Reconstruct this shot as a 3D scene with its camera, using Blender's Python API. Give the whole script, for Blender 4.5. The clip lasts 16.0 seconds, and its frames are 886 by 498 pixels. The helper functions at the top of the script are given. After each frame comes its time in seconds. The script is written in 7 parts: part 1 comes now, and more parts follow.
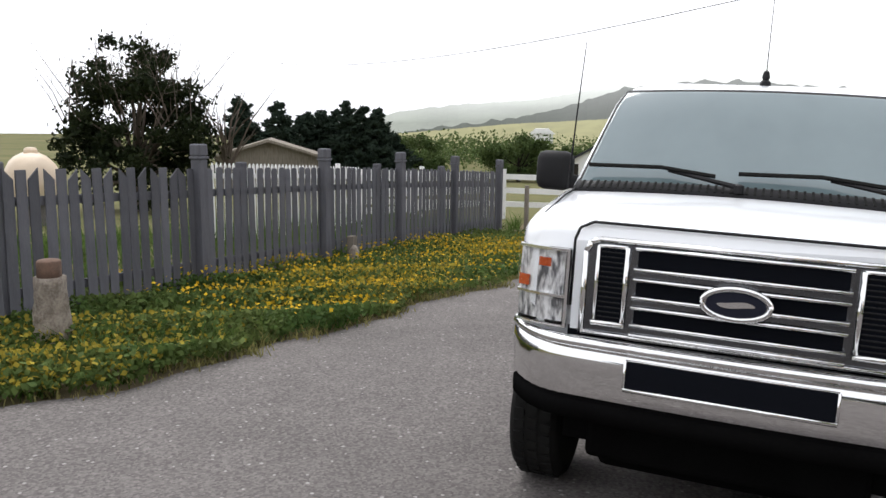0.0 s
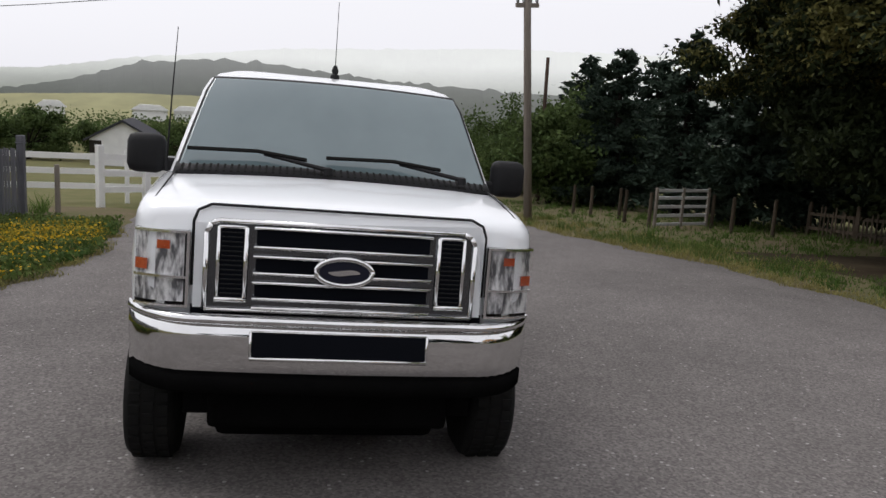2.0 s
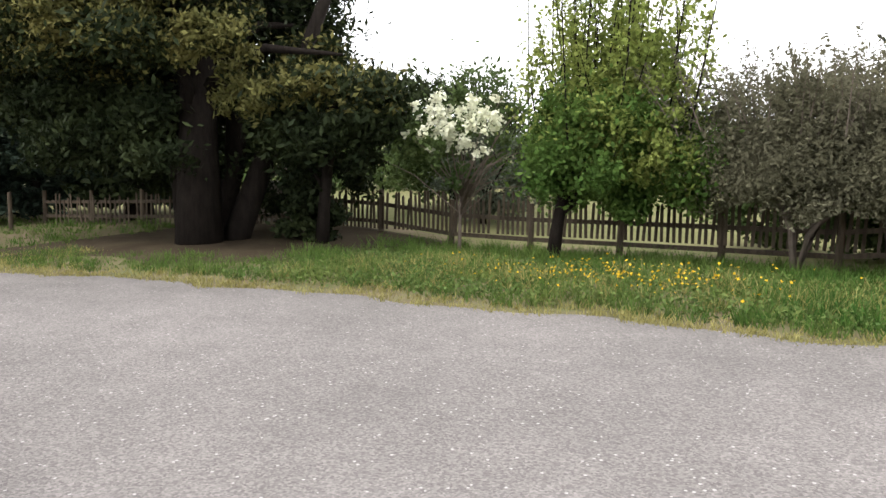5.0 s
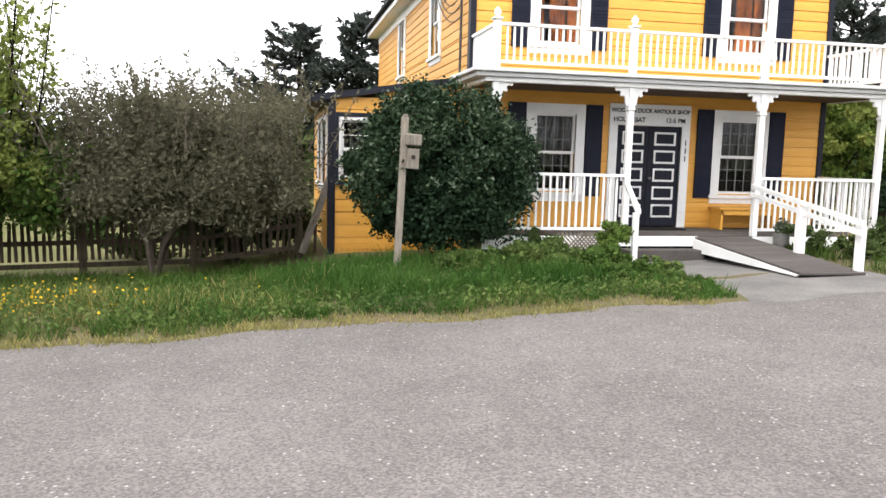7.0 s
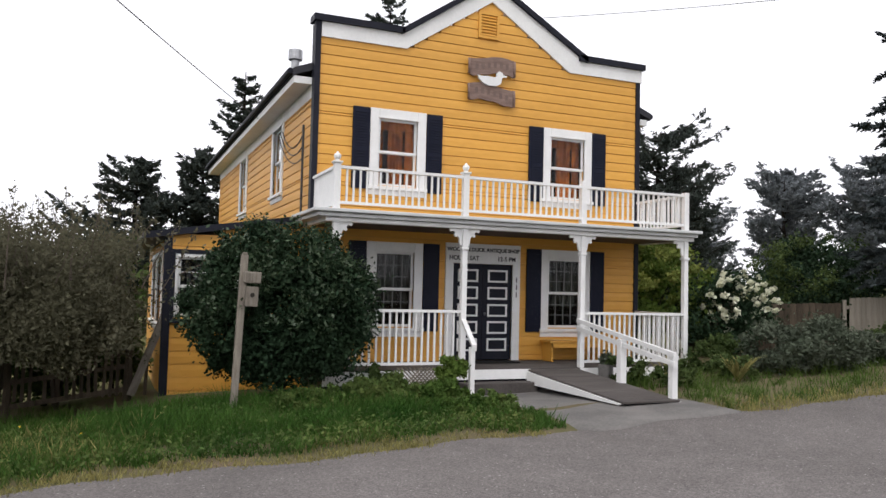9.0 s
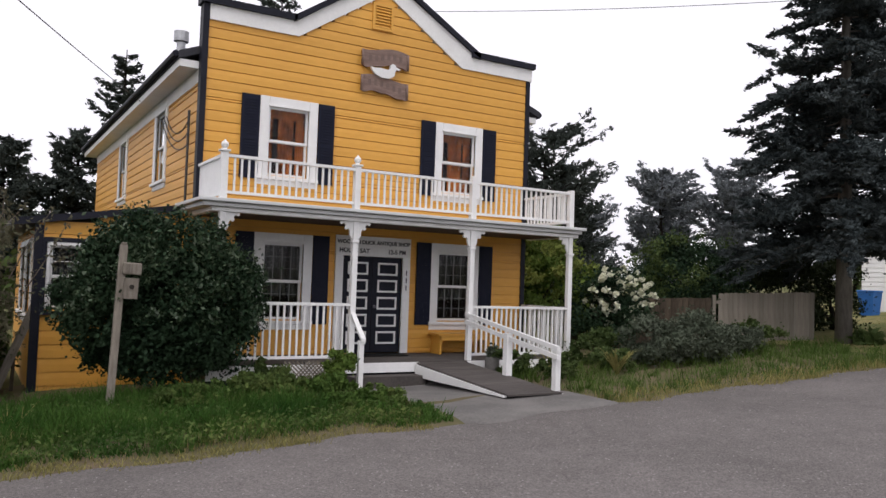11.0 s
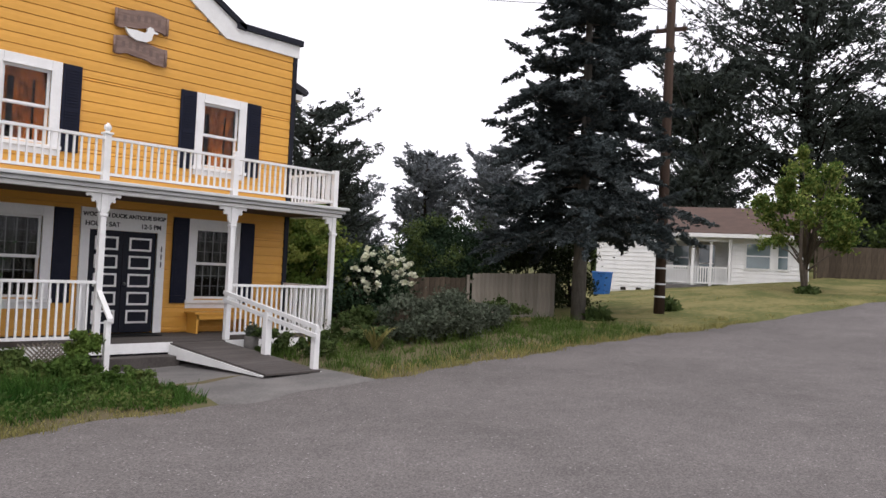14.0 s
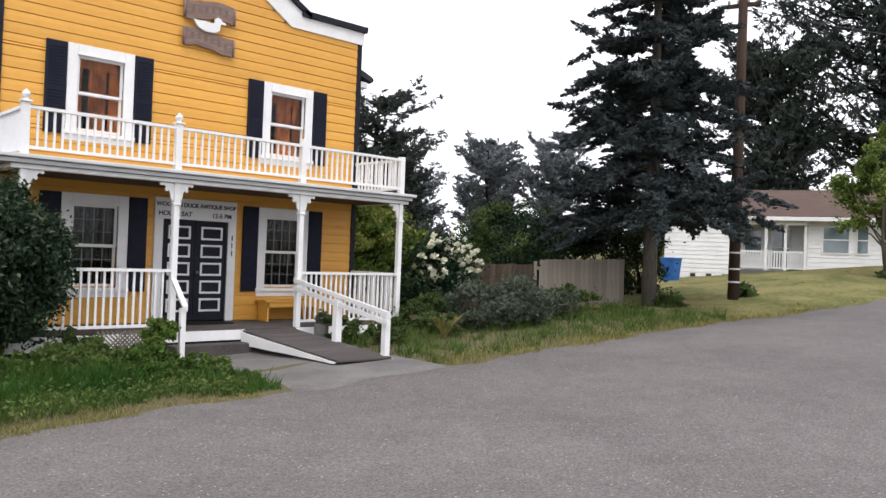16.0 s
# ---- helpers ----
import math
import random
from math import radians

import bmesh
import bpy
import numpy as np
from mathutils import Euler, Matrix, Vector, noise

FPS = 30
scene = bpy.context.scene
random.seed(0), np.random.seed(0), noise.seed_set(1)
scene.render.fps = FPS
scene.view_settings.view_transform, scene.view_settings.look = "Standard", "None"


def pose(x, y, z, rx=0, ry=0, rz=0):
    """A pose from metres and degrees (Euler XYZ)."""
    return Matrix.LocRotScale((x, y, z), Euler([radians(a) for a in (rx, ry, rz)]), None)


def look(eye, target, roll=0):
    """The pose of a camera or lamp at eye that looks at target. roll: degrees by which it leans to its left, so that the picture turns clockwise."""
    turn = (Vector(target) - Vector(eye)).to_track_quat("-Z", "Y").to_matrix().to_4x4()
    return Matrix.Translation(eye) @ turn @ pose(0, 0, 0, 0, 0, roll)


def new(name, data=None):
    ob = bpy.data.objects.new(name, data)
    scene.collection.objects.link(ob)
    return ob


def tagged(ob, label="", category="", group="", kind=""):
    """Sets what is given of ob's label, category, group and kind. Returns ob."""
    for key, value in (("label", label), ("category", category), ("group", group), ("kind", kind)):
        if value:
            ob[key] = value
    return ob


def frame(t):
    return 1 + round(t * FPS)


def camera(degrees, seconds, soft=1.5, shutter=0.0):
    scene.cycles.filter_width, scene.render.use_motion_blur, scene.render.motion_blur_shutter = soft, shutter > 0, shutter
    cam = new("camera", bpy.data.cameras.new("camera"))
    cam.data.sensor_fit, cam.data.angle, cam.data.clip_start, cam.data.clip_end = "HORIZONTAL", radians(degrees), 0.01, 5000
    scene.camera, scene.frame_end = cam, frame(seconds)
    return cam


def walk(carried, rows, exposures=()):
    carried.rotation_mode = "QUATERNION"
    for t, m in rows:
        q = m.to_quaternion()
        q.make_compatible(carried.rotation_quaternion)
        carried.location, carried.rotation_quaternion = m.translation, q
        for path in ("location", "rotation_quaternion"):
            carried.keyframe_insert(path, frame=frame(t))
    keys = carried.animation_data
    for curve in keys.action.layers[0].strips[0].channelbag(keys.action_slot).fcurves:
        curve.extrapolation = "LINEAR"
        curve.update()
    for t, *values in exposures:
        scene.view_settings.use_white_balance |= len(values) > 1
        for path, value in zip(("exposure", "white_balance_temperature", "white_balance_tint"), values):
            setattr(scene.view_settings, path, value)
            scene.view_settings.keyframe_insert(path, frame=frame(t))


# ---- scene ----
cam = camera(58.1, 16.0)
PATH = [
    (0, (-0.557, 0.402, 1.943), (-2.322, -0.483, 1.628), 0.6),
    (0.5, (-0.497, 0.243, 1.946), (-2.357, -0.418, 1.623), 0.8),
    (1, (-0.374, 0.166, 1.966), (-2.306, -0.213, 1.616), 1.1),
    (1.5, (-0.312, 0.114, 1.961), (-2.28, 0.038, 1.614), 2.3),
    (2, (-0.215, 0.07, 1.978), (-2.174, 0.302, 1.646), 3.1),
    (2.5, (-0.205, -0.083, 1.978), (-2.093, 0.498, 1.667), 4.3),
    (3, (-0.258, -0.151, 1.969), (-2.02, 0.748, 1.672), 5.1),
    (3.2, (-0.232, -0.18, 1.974), (-1.933, 0.831, 1.682), 5.2),
    (5.3, (0.168, -0.575, 2.086), (-0.66, 1.22, 1.783), 1.1),
    (5.5, (0.202, -0.615, 2.089), (-0.468, 1.245, 1.788), 1.4),
    (6, (0.274, -0.725, 2.099), (0.027, 1.238, 1.8), 1.6),
    (6.5, (0.353, -0.838, 2.118), (0.499, 1.137, 1.834), 2.0),
    (7, (0.454, -0.922, 2.138), (0.86, 1.022, 1.9), 1.5),
    (7.5, (0.534, -0.985, 2.162), (1.085, 0.931, 2.008), 1.0),
    (8, (0.508, -1.063, 2.178), (1.148, 0.831, 2.147), 1.1),
    (8.5, (0.466, -1.139, 2.19), (1.172, 0.731, 2.255), 1.2),
    (9, (0.449, -1.17, 2.202), (1.219, 0.672, 2.307), 1.4),
    (11.5, (0.431, -1.164, 2.274), (1.504, 0.522, 2.351), 2.0),
    (12, (0.522, -1.246, 2.274), (1.645, 0.407, 2.345), 2.0),
    (12.5, (0.611, -1.381, 2.271), (1.783, 0.237, 2.338), 2.1),
    (13, (0.579, -1.422, 2.288), (1.83, 0.138, 2.35), 2.3),
    (13.5, (0.496, -1.406, 2.322), (1.849, 0.065, 2.377), 2.5),
    (14, (0.427, -1.352, 2.337), (1.894, 0.006, 2.389), 2.8),
    (14.5, (0.214, -1.618, 2.326), (1.779, -0.374, 2.38), 2.8),
    (15, (0.071, -1.745, 2.309), (1.688, -0.569, 2.363), 2.7),
    (15.5, (0.268, -1.56, 2.286), (1.818, -0.298, 2.326), 2.5),
    (16, (0.462, -1.08, 2.259), (1.824, 0.384, 2.278), 2.2),
]
# the clip's camera opens up on the shaded verge and closes down again
EXPOSURES = [(0, 0.15, 6400, 11), (0.5, -0.25, 6450, 13), (1.5, -0.5, 6450, 13), (2.4, -0.4, 6450, 12), (3.2, 0.15, 6450, 11), (5.3, 1.15, 6550, 10), (6.0, 1.15, 6550, 10), (7.0, 1.02, 6550, 11), (8.0, 0.63, 6500, 12), (8.5, 0.22, 6450, 12), (9.0, -0.05, 6450, 13), (11.5, -0.3, 6450, 17), (12.5, -0.35, 6450, 18), (13.5, -0.33, 6450, 18), (14.5, 0.16, 6400, 15), (16.0, 0.24, 6350, 14)]
walk(cam, [(t, look(eye, target, roll)) for t, eye, target, roll in PATH], exposures=EXPOSURES)

# ---- world and light ----
world = bpy.data.worlds.new("overcast_sky")
scene.world = world
world.use_nodes = True
wn, wl = world.node_tree.nodes, world.node_tree.links
sky = wn.new("ShaderNodeTexSky")
sky.sky_type = "NISHITA"
sky.sun_disc = False
sky.sun_elevation, sky.sun_rotation = radians(57), radians(219)
sky.air_density, sky.dust_density, sky.ozone_density = 1.0, 6.0, 1.0
grey = wn.new("ShaderNodeHueSaturation")
grey.inputs["Saturation"].default_value = 0.12
wl.new(sky.outputs[0], grey.inputs["Color"])
# the cloud layer evens the sky out
cloud = wn.new("ShaderNodeMix")
cloud.data_type = "RGBA"
cloud.inputs[0].default_value = 0.75
cloud.inputs[7].default_value = (11.0, 11.1, 11.5, 1)
wl.new(grey.outputs[0], cloud.inputs[6])
wl.new(cloud.outputs[2], wn["Background"].inputs["Color"])
wn["Background"].inputs["Strength"].default_value = 0.14
sun_data = bpy.data.lights.new("sun", "SUN")
sun_data.energy, sun_data.angle, sun_data.color = 1.1, radians(25), (1.0, 0.97, 0.92)
sun = new("sun", sun_data)
sun.matrix_world = look((0, 0, 40), (16, 20, 0))


# ---- materials ----
def mat(name, c1, c2=None, scale=6.0, rough=0.7, bump=0.0, fine=60.0, metal=0.0, jitter=0.0, stretch=None, coat=0.0, trans=0.0, spec=0.5, contrast=1.0):
    """A surface with two scales of variation, a fine relief, and a shift in value from piece to piece."""
    m = bpy.data.materials.new(name)
    m.use_nodes = True
    n, l = m.node_tree.nodes, m.node_tree.links
    b = n["Principled BSDF"]
    c2 = c2 or tuple(0.75 * v for v in c1)
    tc = n.new("ShaderNodeTexCoord")
    mp = n.new("ShaderNodeMapping")
    l.new(tc.outputs["Object"], mp.inputs["Vector"])
    if stretch:
        mp.inputs["Scale"].default_value = stretch
    n1, n2 = n.new("ShaderNodeTexNoise"), n.new("ShaderNodeTexNoise")
    n1.inputs["Scale"].default_value, n1.inputs["Detail"].default_value = scale, 4
    n2.inputs["Scale"].default_value, n2.inputs["Detail"].default_value = fine, 3
    for t in (n1, n2):
        l.new(mp.outputs[0], t.inputs["Vector"])
    add = n.new("ShaderNodeMath")
    add.operation = "MULTIPLY_ADD"
    l.new(n2.outputs["Fac"], add.inputs[0])
    add.inputs[1].default_value = 0.6
    l.new(n1.outputs["Fac"], add.inputs[2])
    rng = n.new("ShaderNodeMapRange")
    rng.inputs["From Min"].default_value, rng.inputs["From Max"].default_value = 0.8 - 0.25 / contrast, 0.8 + 0.25 / contrast
    l.new(add.outputs[0], rng.inputs["Value"])
    mix = n.new("ShaderNodeMix")
    mix.data_type = "RGBA"
    mix.inputs[6].default_value, mix.inputs[7].default_value = (*c1, 1), (*c2, 1)
    l.new(rng.outputs[0], mix.inputs[0])
    out = mix.outputs[2]
    if jitter:
        info, geo = n.new("ShaderNodeObjectInfo"), n.new("ShaderNodeNewGeometry")
        s = n.new("ShaderNodeMath")
        l.new(info.outputs["Random"], s.inputs[0])
        l.new(geo.outputs["Random Per Island"], s.inputs[1])
        fr = n.new("ShaderNodeMath")
        fr.operation = "FRACT"
        l.new(s.outputs[0], fr.inputs[0])
        v = n.new("ShaderNodeMapRange")
        v.inputs["To Min"].default_value, v.inputs["To Max"].default_value = 1 - jitter, 1 + jitter
        l.new(fr.outputs[0], v.inputs["Value"])
        hs = n.new("ShaderNodeHueSaturation")
        l.new(out, hs.inputs["Color"])
        l.new(v.outputs[0], hs.inputs["Value"])
        out = hs.outputs[0]
    l.new(out, b.inputs["Base Color"])
    b.inputs["Roughness"].default_value, b.inputs["Metallic"].default_value = rough, metal
    b.inputs["Specular IOR Level"].default_value = spec
    b.inputs["Coat Weight"].default_value = coat
    if bump:
        bp = n.new("ShaderNodeBump")
        bp.inputs["Strength"].default_value, bp.inputs["Distance"].default_value = bump, 0.02
        l.new(add.outputs[0], bp.inputs["Height"])
        l.new(bp.outputs[0], b.inputs["Normal"])
    if trans:
        tr = n.new("ShaderNodeBsdfTranslucent")
        l.new(out, tr.inputs["Color"])
        ms = n.new("ShaderNodeMixShader")
        ms.inputs[0].default_value = trans
        l.new(b.outputs[0], ms.inputs[1])
        l.new(tr.outputs[0], ms.inputs[2])
        l.new(ms.outputs[0], n["Material Output"].inputs["Surface"])
    return m


def leaf_mat(name, c1, c2, jitter=0.35, trans=0.3):
    return mat(name, c1, c2, scale=0.9, rough=0.65, fine=9, jitter=jitter, trans=trans, spec=0.06)


def asphalt_mat():
    """Worn asphalt: large patches, light and dark aggregate, fine relief."""
    m = mat("asphalt", (0.121, 0.111, 0.106), (0.166, 0.152, 0.146), scale=0.35, rough=0.9, fine=2.2, spec=0.15)
    n, l = m.node_tree.nodes, m.node_tree.links
    b = n["Principled BSDF"]
    base = b.inputs["Base Color"].links[0].from_socket
    tc = n.new("ShaderNodeTexCoord")
    vo, vb, fn = n.new("ShaderNodeTexVoronoi"), n.new("ShaderNodeTexVoronoi"), n.new("ShaderNodeTexNoise")
    vo.inputs["Scale"].default_value, vb.inputs["Scale"].default_value = 62, 22
    fn.inputs["Scale"].default_value, fn.inputs["Detail"].default_value = 45, 5
    for t in (vo, vb, fn):
        l.new(tc.outputs["Object"], t.inputs["Vector"])
    r = n.new("ShaderNodeMapRange")
    r.inputs["To Min"].default_value, r.inputs["To Max"].default_value = 0.70, 1.28
    sep = n.new("ShaderNodeSeparateColor")
    l.new(vo.outputs["Color"], sep.inputs[0])
    l.new(sep.outputs[0], r.inputs["Value"])
    # a few pale stones
    sp = n.new("ShaderNodeSeparateColor")
    l.new(vb.outputs["Color"], sp.inputs[0])
    pale, near, both = n.new("ShaderNodeMath"), n.new("ShaderNodeMath"), n.new("ShaderNodeMath")
    pale.operation, near.operation, both.operation = "GREATER_THAN", "LESS_THAN", "MULTIPLY"
    l.new(sp.outputs[0], pale.inputs[0])
    pale.inputs[1].default_value = 0.905
    l.new(vb.outputs["Distance"], near.inputs[0])
    near.inputs[1].default_value = 0.25
    l.new(pale.outputs[0], both.inputs[0])
    l.new(near.outputs[0], both.inputs[1])
    fm = n.new("ShaderNodeMapRange")
    fm.inputs["From Min"].default_value, fm.inputs["From Max"].default_value = 0.3, 0.7
    fm.inputs["To Min"].default_value, fm.inputs["To Max"].default_value = 0.84, 1.16
    l.new(fn.outputs["Fac"], fm.inputs["Value"])
    mul = n.new("ShaderNodeMath")
    mul.operation = "MULTIPLY"
    l.new(r.outputs[0], mul.inputs[0])
    l.new(fm.outputs[0], mul.inputs[1])
    hs = n.new("ShaderNodeHueSaturation")
    l.new(base, hs.inputs["Color"])
    l.new(mul.outputs[0], hs.inputs["Value"])
    mx = n.new("ShaderNodeMix")
    mx.data_type = "RGBA"
    mx.inputs[7].default_value = (0.31, 0.30, 0.287, 1)
    l.new(both.outputs[0], mx.inputs[0])
    l.new(hs.outputs[0], mx.inputs[6])
    l.new(mx.outputs[2], b.inputs["Base Color"])
    bp = n.new("ShaderNodeBump")
    bp.inputs["Strength"].default_value, bp.inputs["Distance"].default_value = 0.6, 0.006
    l.new(mul.outputs[0], bp.inputs["Height"])
    l.new(bp.outputs[0], b.inputs["Normal"])
    return m


def glass_mat(name, tint, rough=0.02, ior=1.5, alpha=1.0):
    """Glass over a dark room: a smooth dark face with a clear reflection."""
    m = bpy.data.materials.new(name)
    m.use_nodes = True
    b = m.node_tree.nodes["Principled BSDF"]
    b.inputs["Base Color"].default_value = (*tint, 1)
    b.inputs["Roughness"].default_value, b.inputs["IOR"].default_value = rough, ior
    b.inputs["Transmission Weight"].default_value = alpha
    return m


def glow_mat(name, col, strength):
    m = bpy.data.materials.new(name)
    m.use_nodes = True
    b = m.node_tree.nodes["Principled BSDF"]
    b.inputs["Base Color"].default_value = (*col, 1)
    b.inputs["Emission Color"].default_value = (*col, 1)
    b.inputs["Emission Strength"].default_value = strength
    b.inputs["Roughness"].default_value = 1.0
    return m


